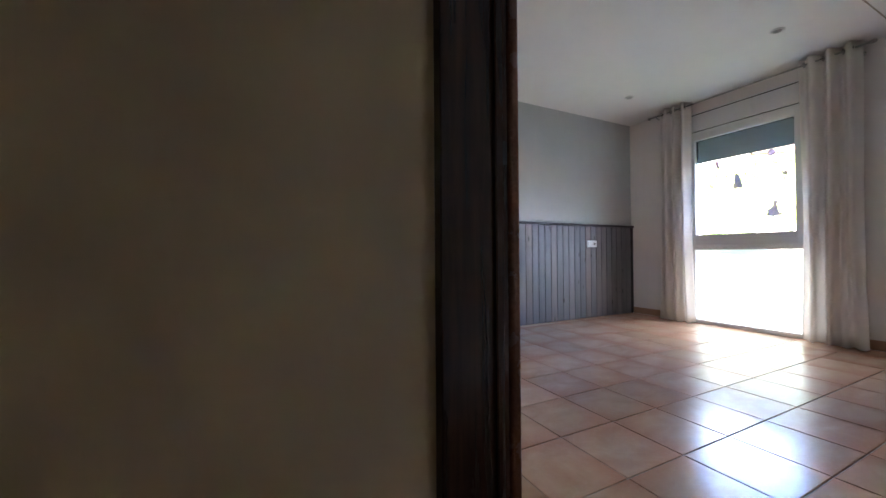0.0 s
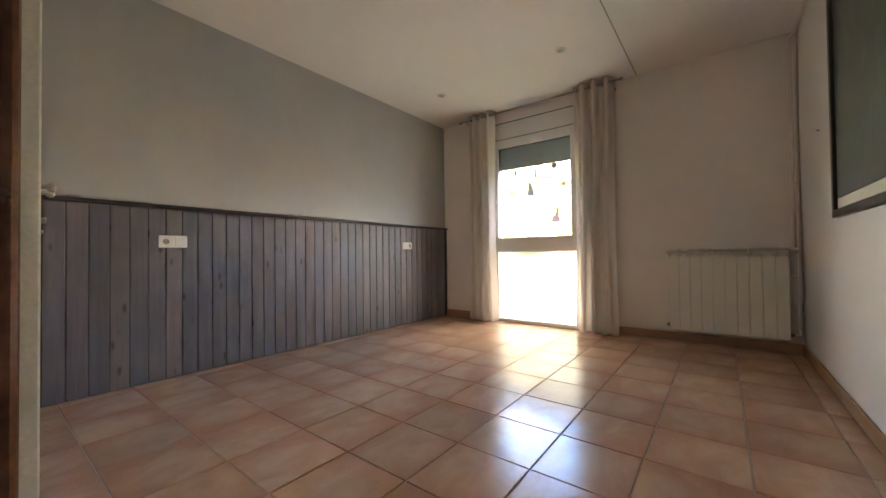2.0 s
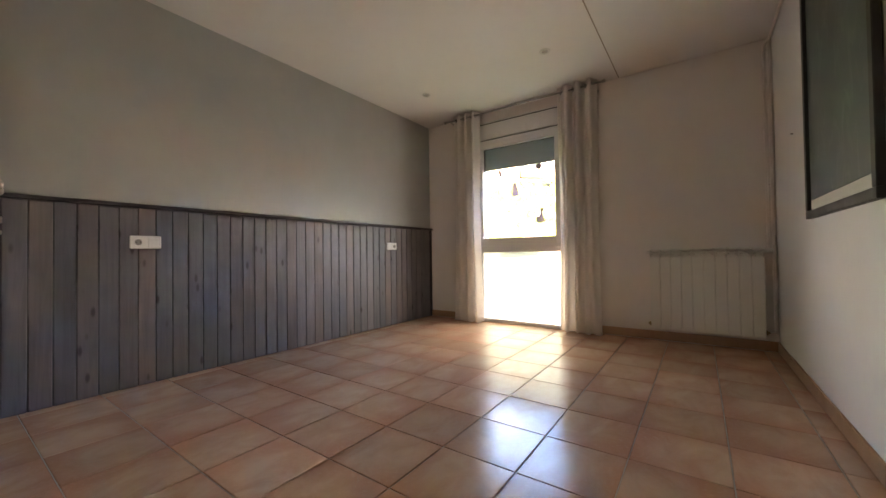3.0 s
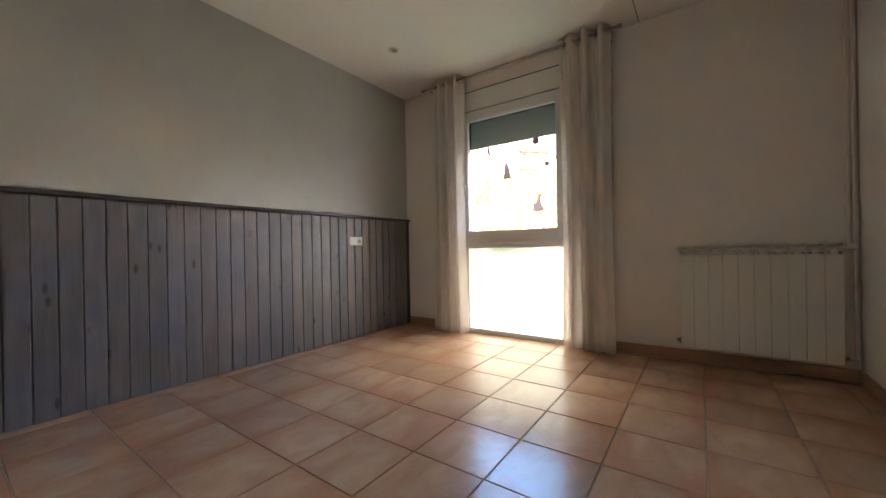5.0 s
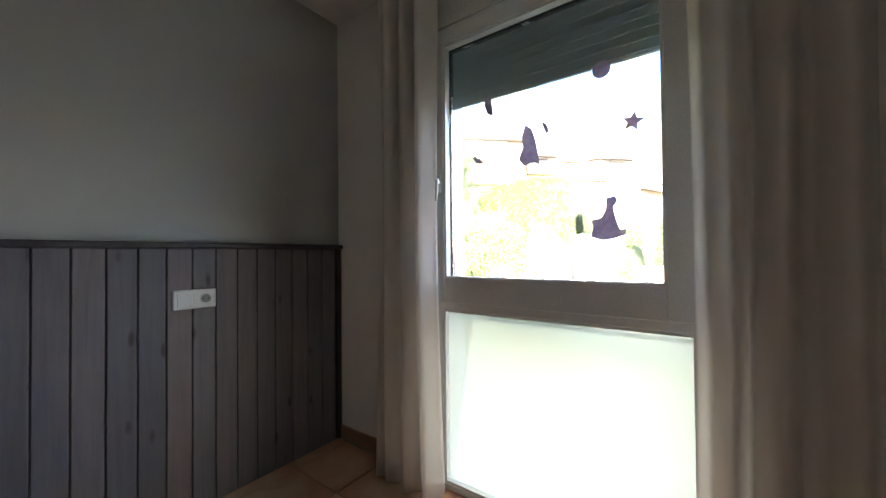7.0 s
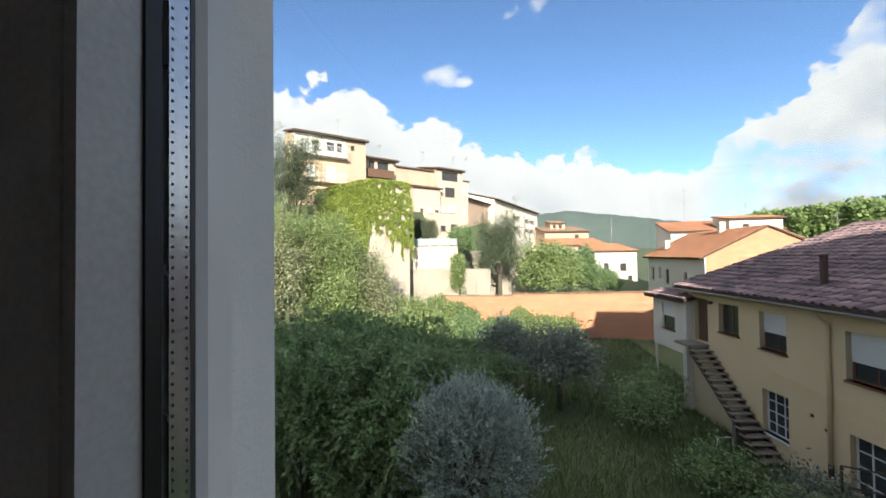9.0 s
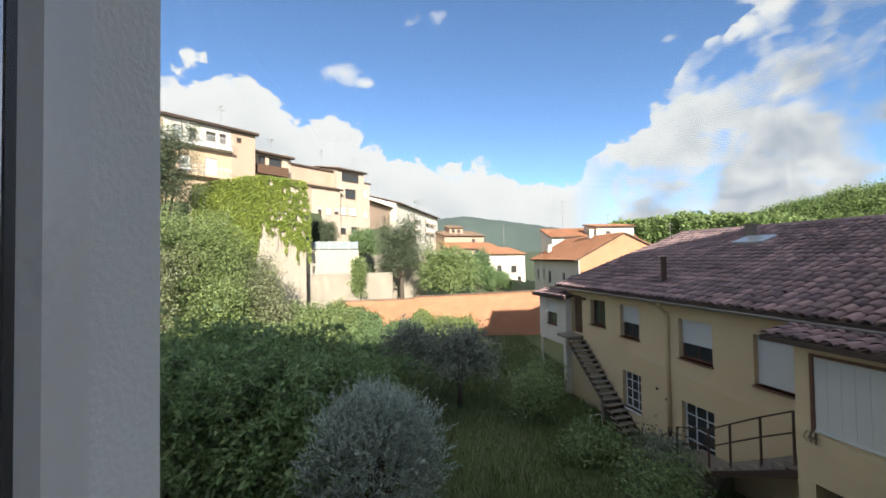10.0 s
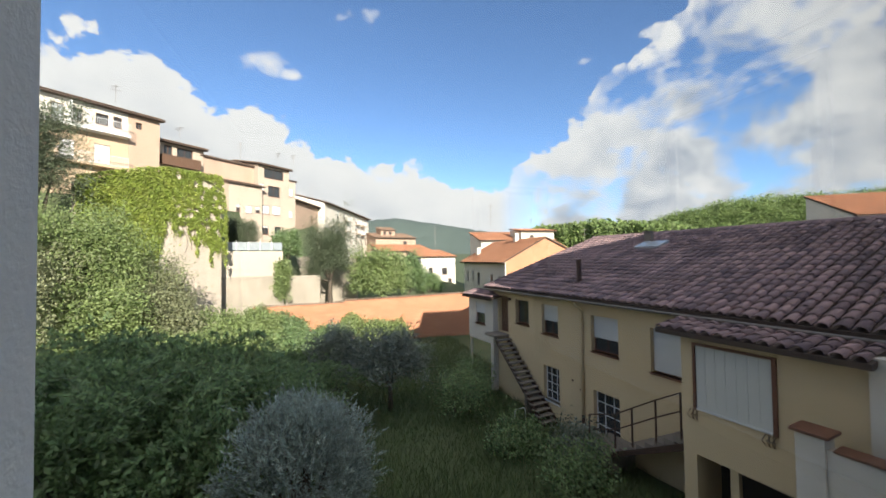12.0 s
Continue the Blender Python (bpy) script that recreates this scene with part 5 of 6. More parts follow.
def local_frame(ox, oy, turn):
    return pose(ox, oy, 0, 0, 0, turn)


ROOF_PIECES = []


def build_yellow_house():
    F = local_frame(6.97, 16.57, -79.5)
    g = G0
    t = ything("yellow_house", (6.97, 16.57, g), "two-storey ochre yellow house with an old tiled roof", "house")
    holes = [(-5.65, -4.81, 3.12, 4.98), (-4.20, -3.20, 3.77, 4.91), (-2.31, -1.30, 3.60, 4.88), (0.43, 1.61, 3.42, 4.75), (2.79, 3.95, 3.27, 4.67),
             (-2.25, -1.29, 0.77, 2.23), (0.47, 1.60, 0.30, 1.98)]
    bm = bmesh.new()
    off = 6.0
    wall_mesh(bm, 19.0, g - 0.2, g + 5.25, 0.3, [(a + off, b + off, g + c, g + d) for a, b, c, d in holes], Matrix.Translation((-off, 0, 0)))
    part("wall", Y(bm, F), YELLOW, t)
    part("wall", Y(boxes((-6.0, 13.0, 8.0, 8.3, g - .2, g + 7.9), (-6.0, -5.7, .3, 8.0, g - .2, g + 5.2), (12.7, 13, .3, 8.0, g - .2, g + 5.2),
                         (-6.0, 13.0, 0.31, 8.0, g + 2.7, g + 2.9)), F), YELLOW, t)
    prismed = prism(bmesh.new(), [(0.3, g + 5.2), (8.1, g + 5.2), (8.1, g + 7.9)], -6.0, -5.75, pose(0, 0, 0, 0, 0, 90) @ Matrix.Diagonal((1, -1, 1, 1)))
    part("gable", Y(prismed, F), YELLOW, t)
    W = [(-4.20, -3.20, 3.77, 4.91, 0.0, (1, 0)), (-2.31, -1.30, 3.60, 4.88, 0.55, (1, 0)), (0.43, 1.61, 3.42, 4.75, 0.62, (1, 0)), (2.79, 3.95, 3.27, 4.67, 0.97, (1, 0))]
    for a, b, c, d, bl, bars in W:
        window(t, F, a, b, g + c, g + d, 0.24, bl, None, BROWN_TRIM, bars)
    for a, b, c, d in ((-2.25, -1.29, 0.77, 2.23), (0.47, 1.60, 0.30, 1.98)):
        window(t, F, a, b, g + c, g + d, 0.22, 0.0, DARK_PANE, BLIND_WHITE, (2, 3))
    door = part("door", Y(boxes((-5.62, -4.84, 0.18, 0.24, g + 3.13, g + 4.95), bevel=0.01), F), BROWN_DOOR, t, "brown wooden door")
    for z in (3.35, 4.1):
        part("panel", Y(boxes((-5.5, -4.96, 0.165, 0.18, g + z, g + z + 0.6), bevel=0.008), F), BROWN_DOOR, door)
    # wing beyond the stair, on a post
    bm = bmesh.new()
    wall_mesh(bm, 2.45, g + 2.5, g + 4.86, 0.2, [(0.75, 1.75, g + 3.3, g + 4.5)], Matrix.Translation((-8.35, -0.25, 0)))
    wing = part("wing_wall", Y(bm, F), WHITE_RENDER, t)
    window(t, Matrix(F) @ Matrix.Translation((-8.35, -0.25, 0)), 0.75, 1.75, g + 3.3, g + 4.5, 0.15, 0.5)
    part("wing_floor", Y(boxes((-8.35, -6.0, -0.24, 3.0, g + 2.38, g + 2.5), (-8.35, -8.15, -0.05, 3.0, g + 2.5, g + 4.86), (-5.998, -5.88, -0.25, -0.002, g + 2.4, g + 4.86)), F), WHITE_RENDER, t)
    part("wing_post", Y(boxes((-8.32, -8.22, -0.2, -0.1, g, g + 2.38)), F), WHITE_RENDER, t)
    part("wing_pier", Y(boxes((-5.99, -5.74, -0.30, -0.003, g, g + 4.9)), F), WHITE_RENDER, t)
    tiled_roof(t, F, -8.6, -5.6, -0.6, g + 4.83, 1.0, radians(14), TILE_OLD, seed=21, name="wing_roof")
    # main roof
    sl = math.atan(0.325)
    roof, own = tiled_roof(t, F, -6.5, 13.2, -0.42, g + 5.38, 8.5, sl, TILE_OLD, 0.275, 0.42, 31, (3.2, 9.4, -1.0, 4.2), name="main_roof")
    ROOF_PIECES.append((roof, F, own, 0.275, 0.42, sl, TILE_OLD))
    bm = boxes((-6.5, 13.2, -8.6, 0, -0.12, 0.0), m=Matrix.Translation((0, 16.7, g + 5.21)) @ pose(0, 0, 0, -math.degrees(sl)) @ Matrix.Translation((0, 0, 0)))
    part("back_roof", Y(bm, F), TILE_BED, t)
    bm = bmesh.new()
    tube(bm, [(-6.6, 8.12, g + 8.16), (13.2, 8.12, g + 8.16)], 0.11, 8)
    part("ridge_tiles", Y(bm, F), TILE_OLD, t)
    part("eave_board", Y(boxes((-6.4, 13.0, -0.36, 0.0, g + 5.252, g + 5.29)), F), BROWN_TRIM, t)
    bm = bmesh.new()
    n = 40
    prof = [(0.075 * math.cos(a), 0.075 * math.sin(a)) for a in (math.pi + k * math.pi / 6 for k in range(7))]
    for xa, xb in ((-6.5, 9.05),):
        ra = [bm.verts.new((xa, -0.62 + p, g + 5.36 + q)) for p, q in prof]
        rb = [bm.verts.new((xb, -0.62 + p, g + 5.30 + q)) for p, q in prof]
        for k in range(6):
            bm.faces.new((ra[k], ra[k + 1], rb[k + 1], rb[k]))
    gut = part("gutter", Y(bm, F), ZINC, t, "grey metal eaves gutter")
    so = gut.modifiers.new("thickness", "SOLIDIFY")
    so.thickness = 0.006
    for x, zb in ((0.03, 0.0), (4.25, 4.4)):
        bm = bmesh.new()
        tube(bm, [(x, -0.50, g + 5.3), (x, -0.45, g + 5.15), (x, -0.08, g + 4.85), (x, -0.07, g + 4.6), (x, -0.07, g + zb)], 0.055, 8)
        part("downpipe", Y(bm, F), YELLOW if x < 1 else ZINC, t, smooth=True)
    bm = bmesh.new()
    tube(bm, [(0.03, -0.07, g + 0.0), (0.03, -0.07, g + 0.9)], 0.062, 8)
    part("downpipe_shoe", Y(bm, F), IRON, t)
    # flue, roof hatch, stack
    def roof_z(y):
        return g + 5.40 + 0.325 * (y + 0.42)
    bm = bmesh.new()
    yy = 0.95
    tube(bm, [(-1.0, yy, roof_z(yy) - 0.1), (-1.0, yy, roof_z(yy) + 0.95)], 0.10, 12)
    tube(bm, [(-1.0, yy, roof_z(yy) + 0.95), (-1.0, yy, roof_z(yy) + 1.0)], 0.13, 12)
    part("flue", Y(bm, F), IRON, t, "dark metal flue pipe")
    m = Matrix.Translation((-0.9, 5.6, roof_z(5.6) + 0.06)) @ pose(0, 0, 0, math.degrees(sl))
    part("roof_hatch", Y(boxes((-0.6, 0.6, -0.45, 0.45, 0.0, 0.14), bevel=0.02, m=m), F), LIGHT_PANE, t, "pale glazed roof hatch")
    part("roof_vent", Y(boxes((-1.7, -1.4, 6.2, 6.5, roof_z(6.3) - .1, roof_z(6.3) + .55), (-1.75, -1.35, 6.15, 6.55, roof_z(6.3) + .55, roof_z(6.3) + .62)), F), CONCRETE, t)
    # plinth stains and small wall lamp
    part("wall_lamp", Y(boxes((-4.62, -4.50, -0.16, 0.0, g + 4.82, g + 4.94), bevel=0.02), F), IRON, t)
    part("tap", Y(boxes((-0.55, -0.48, -0.06, 0.0, g + 2.0, g + 2.08), (-0.15, -0.02, -0.05, 0.0, g + 1.75, g + 1.82), bevel=0.01), F), IRON, t)

    # outer stair down the facade
    st = ything("garden_stair", tuple(F @ Vector((-3.0, -0.5, g))), "old concrete outside stair with open treads", "stair")
    n = 17
    xa, xb, za, zb = -4.75, -1.45, g + 3.1, g + 0.0
    part("landing", Y(boxes((-5.72, xa, -0.85, -0.002, g + 2.98, g + 3.1), bevel=0.01), F), CONCRETE, st)
    for k in range(n):
        x = xa + k * (xb - xa) / n
        z = za - (k + 1) * (za - zb) / (n + 1)
        part("tread", Y(boxes((x, x + 0.29, -0.87, -0.03, z - 0.05, z), bevel=0.008), F), CONCRETE, st)
    for y in (-0.80, -0.12):
        bm = bmesh.new()
        a = Vector((xa - 0.05, y, za - 0.2))
        b = Vector((xb + 0.1, y, zb + 0.02))
        q = [a + Vector((0, 0, 0.07)), b + Vector((0, 0, 0.07)), b - Vector((0, 0, 0.15)), a - Vector((0, 0, 0.15))]
        va = [bm.verts.new(p) for p in q]
        vb = [bm.verts.new(p + Vector((0, 0.08, 0))) for p in q]
        bm.faces.new(va)
        bm.faces.new(vb[::-1])
        for k in range(4):
            bm.faces.new((va[k], va[(k + 1) % 4], vb[(k + 1) % 4], vb[k]))
        part("stringer", Y(bm, F), IRON, st)
    part("stair_base", Y(boxes((-2.6, -2.45, -0.8, -0.05, g, g + 0.95)), F), CONCRETE, st)

    # annex with the big blind
    an = ything("yellow_annex", tuple(F @ Vector((6, -1.2, g))), "yellow annex with a large white blind and garage opening", "house")
    bm = bmesh.new()
    wall_mesh(bm, 3.35, g - 1.0, g + 4.98, 0.25, [(0.30, 1.98, g + 3.08, g + 4.72), (0.32, 2.75, g - 0.9, g + 1.93)], Matrix.Translation((4.47, -1.2, 0)))
    part("wall", Y(bm, F), YELLOW, an)
    part("side_wall", Y(boxes((4.47, 4.70, -0.95, -0.002, g - .2, g + 4.98), (7.6, 7.82, -0.95, -0.002, g - .2, g + 4.98)), F), YELLOW, an)
    part("floor_slab", Y(boxes((4.70, 7.6, -0.95, -0.004, g + 2.2, g + 2.4)), F), CONCRETE, an)
    part("garage_post", Y(boxes((5.45, 5.62, -1.05, -0.9, g - 0.9, g + 1.93)), F), YELLOW, an)
    # near-black sheet on the garage's rear wall; its colour stands for shade inside
    part("garage_shade_sheet", Y(boxes((4.72, 7.58, -0.02, -0.006, g - 0.2, g + 2.2)), F), DARK_HOLE, an)
    fr = part("blind_frame", Y(boxes((4.77, 4.83, -1.25, -1.12, g + 3.06, g + 4.74), (6.39, 6.47, -1.25, -1.12, g + 3.06, g + 4.74), (4.83, 6.39, -1.25, -1.12, g + 4.68, g + 4.74)), F), BROWN_TRIM, an)
    bm = bmesh.new()
    for k in range(14):
        x = 4.84 + k * (6.38 - 4.84) / 14
        box(bm, x, x + 0.108, -1.215 - 0.004 * (k % 2), -1.20, g + 3.12, g + 4.67)
    part("awning_cloth", Y(bm, F), CLOTH_WHITE, fr, "white vertical blind cloth")
    part("bottom_rail", Y(boxes((4.83, 6.40, -1.235, -1.19, g + 3.07, g + 3.12)), F), BLIND_WHITE, fr)
    for x in (4.70, 6.25):
        bm = bmesh.new()
        for k in range(5):
            tube(bm, [(x + k * 0.045, -1.24, g + 3.05), (x + k * 0.045 + 0.05 * (1 if k % 2 else -1), -1.30, g + 2.92), (x + k * 0.045, -1.24, g + 2.80)], 0.009, 5)
        tube(bm, [(x, -1.24, g + 2.92), (x + 0.19, -1.24, g + 2.92)], 0.008, 5)
        part("iron_bracket", Y(bm, F), IRON, an, "small rusty scissor bracket")
    roof, own = tiled_roof(an, F, 4.05, 7.95, -1.62, g + 5.03, 1.40, radians(7), TILE_OLD, 0.275, 0.42, 41, (4.0, 8.0, -2, 0), name="annex_roof")
    ROOF_PIECES.append((roof, F, own, 0.275, 0.42, radians(7), TILE_OLD))
    # stair with railing up to the annex
    sr = ything("railed_stair", tuple(F @ Vector((3.3, -0.9, g))), "short concrete stair with a rusty iron railing", "stair")
    n = 8
    for k in range(n):
        x = 2.2 + k * 0.285
        z = g + 0.85 + k * 0.185
        part("step", Y(boxes((x, x + 0.30, -1.18, -0.05, z - 0.17, z + 0.0), bevel=0.008), F), CONCRETE, sr)
    bm = bmesh.new()
    q = [(2.1, g + 0.55), (2.1, g + 0.70), (4.46, g + 2.05), (4.46, g + 1.85)]
    prism(bm, q, -1.2, -1.12)
    part("stringer", Y(bm, F), IRON, sr)
    part("stair_wall", Y(boxes((1.2, 2.2, -1.2, -0.05, g - 0.1, g + 0.72), bevel=0.01), F), CONCRETE, sr)
    posts = [(1.34, g + 0.72, g + 1.62), (2.35, g + 0.95, g + 2.0), (2.95, g + 1.25, g + 2.4), (3.7, g + 1.7, g + 2.9), (4.4, g + 2.1, g + 3.33)]
    for x, z0, z1 in posts:
        part("post", Y(boxes((x - .02, x + .02, -1.19, -1.15, z0, z1)), F), IRON, sr)
    for drop in (0.0, 0.48):
        bm = bmesh.new()
        tube(bm, [(x, -1.17, z1 - drop) for x, z0, z1 in posts], 0.022, 6)
        part("rail", Y(bm, F), IRON, sr)
    # white party wall and gate pier
    nb = ything("white_neighbour_wall", tuple(F @ Vector((9.0, -1.3, g))), "white rendered wall adjoining the annex", "wall")
    part("wall", Y(boxes((7.83, 13.0, -1.35, -1.10, g - 1, g + 5.1)), F), WHITE_RENDER, nb)
    pr = ything("gate_pier", tuple(F @ Vector((6.6, -2.2, g))), "white painted pier and wall with tile caps", "pier")
    part("pier", Y(boxes((7.17, 7.57, -2.40, -2.0, g - 1, g + 3.78), bevel=0.01), F), WHITE_RENDER, pr)
    part("cap", Y(boxes((7.10, 7.64, -2.47, -1.93, g + 3.78, g + 3.84), bevel=0.01), F), BROWN_TRIM, pr)
    part("wall", Y(boxes((7.572, 12.0, -2.33, -2.07, g - 1, g + 3.58)), F), WHITE_RENDER, pr)
    part("wall_cap", Y(boxes((7.66, 12.0, -2.38, -2.02, g + 3.58, g + 3.63), bevel=0.01), F), BROWN_TRIM, pr)


build_yellow_house()


def simple_house(name, F, length, z0, z1, depth, material, label, holes, roof_mat, slope=16, seed=1, eave=0.6, thick=0.3, extra=None, blinds=(), panes=(), trim=None, roof_over=0.3):
    """A house block in its own frame: front wall with openings, sides, back, windows, tiled roof rising from the front."""
    o = F @ Vector((0, 0, z0))
    t = ything(name, tuple(o), label, "house", "houses of the hillside town")
    bm = bmesh.new()
    wall_mesh(bm, length, z0, z1, thick, holes)
    part("wall", Y(bm, F), material, t)
    rise = math.tan(radians(slope)) * (depth + eave)
    bm = prism(bmesh.new(), [(thick, z0), (depth, z0), (depth, z1 + rise - 0.25), (thick, z1)], 0, 0.3, pose(0, 0, 0, 0, 0, 90) @ Matrix.Diagonal((1, -1, 1, 1)))
    part("side_wall", Y(bm, F), extra or material, t)
    bm = prism(bmesh.new(), [(thick, z0), (depth, z0), (depth, z1 + rise - 0.25), (thick, z1)], length - 0.3, length, pose(0, 0, 0, 0, 0, 90) @ Matrix.Diagonal((1, -1, 1, 1)))
    part("side_wall", Y(bm, F), extra or material, t)
    part("back_wall", Y(boxes((0.3, length - 0.3, depth - .3, depth - 0.001, z0, z1 + rise - 0.3)), F), material, t)
    for k, h in enumerate(holes):
        window(t, F, *h, 0.2, blinds[k] if k < len(blinds) else 0.0, panes[k] if k < len(panes) else None, trim, (1, 0), True)
    tiled_roof(t, F, -roof_over, length + roof_over, -eave, z1 + 0.02, depth + eave, radians(slope), roof_mat, 0.24, 0.4, seed)
    # soffit reuses the dark bed colour, which carries the eave shade
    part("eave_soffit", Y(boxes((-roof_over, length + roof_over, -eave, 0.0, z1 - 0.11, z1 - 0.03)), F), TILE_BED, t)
    return t


def balcony(t, F, x0, x1, z, out, rail_z, material, solid_front=False):
    b = part("balcony", Y(boxes((x0, x1, -out, -0.002, z - 0.2, z)), F), material, t)
    if solid_front:
        part("parapet", Y(boxes((x0, x1, -out, -out + 0.1, z, z + rail_z), (x0, x0 + 0.1, -out + 0.1, -0.002, z, z + rail_z), (x1 - 0.1, x1, -out + 0.1, -0.002, z, z + rail_z)), F), material, b)
    else:
        part("rail", Y(boxes((x0, x1, -out, -out + 0.05, z + rail_z - 0.05, z + rail_z), (x0, x1, -out, -out + 0.05, z + 0.06, z + 0.1)), F), BLIND_WHITE, b)
        n = int((x1 - x0) / 0.16)
        bm = bmesh.new()
        for k in range(n + 1):
            x = x0 + 0.02 + k * (x1 - x0 - 0.04) / n
            box(bm, x - 0.012, x + 0.012, -out + 0.012, -out + 0.038, z, z + rail_z - 0.05)
        tagged(part("balusters", Y(bm, F), BLIND_WHITE, b), kind="stuff")


def antenna(x, y, z, h, seed, name="roof_antenna"):
    rng = random.Random(seed)
    t = ything(name, (x, y, z), "thin metal television aerial on a roof", "aerial", "television aerials")
    bm = bmesh.new()
    tube(bm, [(x, y, z), (x, y, z + h)], 0.025, 5)
    part("mast", Y(bm), ZINC, t)
    for k in range(2):
        zz = z + h * (0.72 + 0.22 * k)
        bm = bmesh.new()
        a = rng.uniform(0, 3)
        dx, dy = 0.5 * math.cos(a), 0.5 * math.sin(a)
        tube(bm, [(x - dx, y - dy, zz), (x + dx, y + dy, zz)], 0.015, 4)
        for q in (-0.8, -0.4, 0, 0.4, 0.8):
            tube(bm, [(x + dx * q + dy * 0.5, y + dy * q - dx * 0.5, zz), (x + dx * q - dy * 0.5, y + dy * q + dx * 0.5, zz)], 0.010, 4)
        part("array", Y(bm), ZINC, t)


def build_town():
    # the big house with balconies
    F = local_frame(-28.12, 44.53, 43.6)
    hs = [(0.85, 1.75, 14.45, 16.3), (2.3, 3.0, 15.0, 16.25), (3.9, 4.9, 15.2, 16.25), (5.25, 5.95, 15.2, 16.3), (3.8, 5.0, 11.2, 13.2), (1.4, 2.4, 11.3, 13.1), (7.05, 7.6, 15.6, 16.25), (4.0, 5.2, 8.1, 9.6)]
    t = simple_house("town_house", F, 9.15, 4.0, 17.0, 7.0, OCHRE, "tall ochre town house with white top storey and balconies", hs, TILE_BROWN, 15, 51, 0.7,
                     blinds=(0, 0, 0, 0, 0.95, 0.9, 0, 0), panes=(LIGHT_PANE,))
    part("top_storey_render", Y(wall_mesh(bmesh.new(), 6.46, 14.3, 16.95, 0.02, [h for h in hs[:4]], Matrix.Translation((-0.05, -0.021, 0))), F), WHITE_RENDER, t)
    part("stone_bay", Y(wall_mesh(bmesh.new(), 2.7, 4.0, 16.95, 0.05, [(0.59, 1.14, 15.6, 16.25)], Matrix.Translation((6.46, -0.051, 0))), F), PINK_STONE, t)
    balcony(t, F, -0.6, 6.35, 14.4, 1.0, 1.15, BLIND_WHITE)
    balcony(t, F, -0.6, 6.2, 11.05, 0.9, 1.0, OCHRE)
    part("screen", Y(boxes((1.95, 2.05, -0.9, -0.03, 14.4, 16.6)), F), BLIND_WHITE, t)
    # second house, with a shaded loggia
    F = local_frame(-22.03, 52.27, 44.0)
    t = simple_house("town_house", F, 4.6, 3.0, 15.3, 7, BEIGE, "narrow beige town house with a deep brown balcony", [(0.4, 1.25, 13.2, 15.0), (1.7, 3.4, 13.2, 15.0), (1.0, 2.0, 10.6, 12.0)], TILE_BROWN, 15, 52, 0.7, trim=BROWN_TRIM)
    balcony(t, F, -0.1, 3.9, 12.75, 0.9, 0.95, BROWN_DOOR, True)
    # third: pink brick back, lower front and a modern tower
    F = local_frame(-18.93, 55.57, 44.0)
    simple_house("town_house", F, 6.9, 9.0, 14.7, 6, PINK_STONE, "brick-faced upper house behind a lean-to roof", [], TILE_BROWN, 8, 53, 0.3)
    F2 = F @ Matrix.Translation((2.2, -2.0, 0))
    simple_house("town_house", F2, 4.5, 3.0, 11.6, 4, BEIGE, "low beige house with three small windows", [(0.95, 1.5, 7.9, 8.9), (2.2, 3.1, 7.8, 8.85), (3.55, 4.2, 8.0, 8.85)], TILE_BROWN, 14, 54, 0.4, blinds=(0.4, 0.95, 0.5))
    F3 = F @ Matrix.Translation((6.75, -1.0, 0))
    t = simple_house("town_house", F3, 4.9, 3.0, 15.0, 6, BEIGE, "tall beige house with loggias and white blinds",
                     [(0.4, 1.7, 8.1, 9.35), (2.15, 3.5, 8.1, 9.4), (0.2, 0.9, 11.2, 12.4), (1.5, 3.4, 10.7, 12.2), (2.5, 3.6, 4.8, 6.4), (0.5, 1.6, 5.2, 6.4), (0.9, 4.0, 13.3, 14.6)],
                     TILE_BROWN, 12, 55, 0.6, blinds=(0.95, 0.95, 0.9, 0, 0, 0.2, 0))
    F4 = F @ Matrix.Translation((11.66, -0.6, 0))
    simple_house("town_house", F4, 1.4, 3.0, 13.6, 5, BEIGE, "slim beige stair tower with small windows", [(0.2, 0.95, 7.9, 9.0), (0.25, 1.0, 11.2, 12.5), (0.25, 0.95, 5.0, 6.0)], TILE_BROWN, 4, 56, 0.1, blinds=(0.95, 0.95, 0.3))
    # the row further off
    F = local_frame(-11.18, 78.74, 71.3)
    simple_house("town_house", F, 15.6, 2.0, 13.1, 9, PINK_STONE, "old stone house with small windows", [(8, 9, 9.5, 11), (11, 12, 9.5, 11), (13.3, 14.3, 9.3, 11), (11, 12, 6.6, 8)], TILE_BROWN, 15, 57, 0.8)
    F = local_frame(-6.03, 89.22, 71.3)
    hs = [(x, x + 1.5, z, z + 2.1) for x in (8, 13, 18, 23, 28, 33) for z in (6.0, 9.0, 11.7)]
    t = simple_house("town_house", F, 37.0, 1.0, 14.3, 12, WHITE_RENDER, "long row of pale houses with balconies", hs, TILE_BROWN, 15, 58, 0.9, blinds=[0.3 * (k % 3) for k in range(18)])
    for x in (12.5, 22.5, 27.5):
        balcony(t, F, x, x + 3.0, 8.9, 1.0, 1.0, BEIGE)
        balcony(t, F, x, x + 3.0, 11.6, 1.0, 1.0, BEIGE)
    F = local_frame(7.19, 113.94, 15.0)
    hs = [(x, x + 1.2, 4.3, 6.0) for x in (1.2, 3.4, 5.6)] + [(9.0, 10.2, 5.6, 7.0)]
    simple_house("village_house", F, 13.2, -3.0, 7.9, 9, PINK_STONE, "square stone village house under a hipped roof", hs, TILE_BROWN, 12, 59, 0.8)
    F2 = F @ Matrix.Translation((3.0, 3.5, 0))
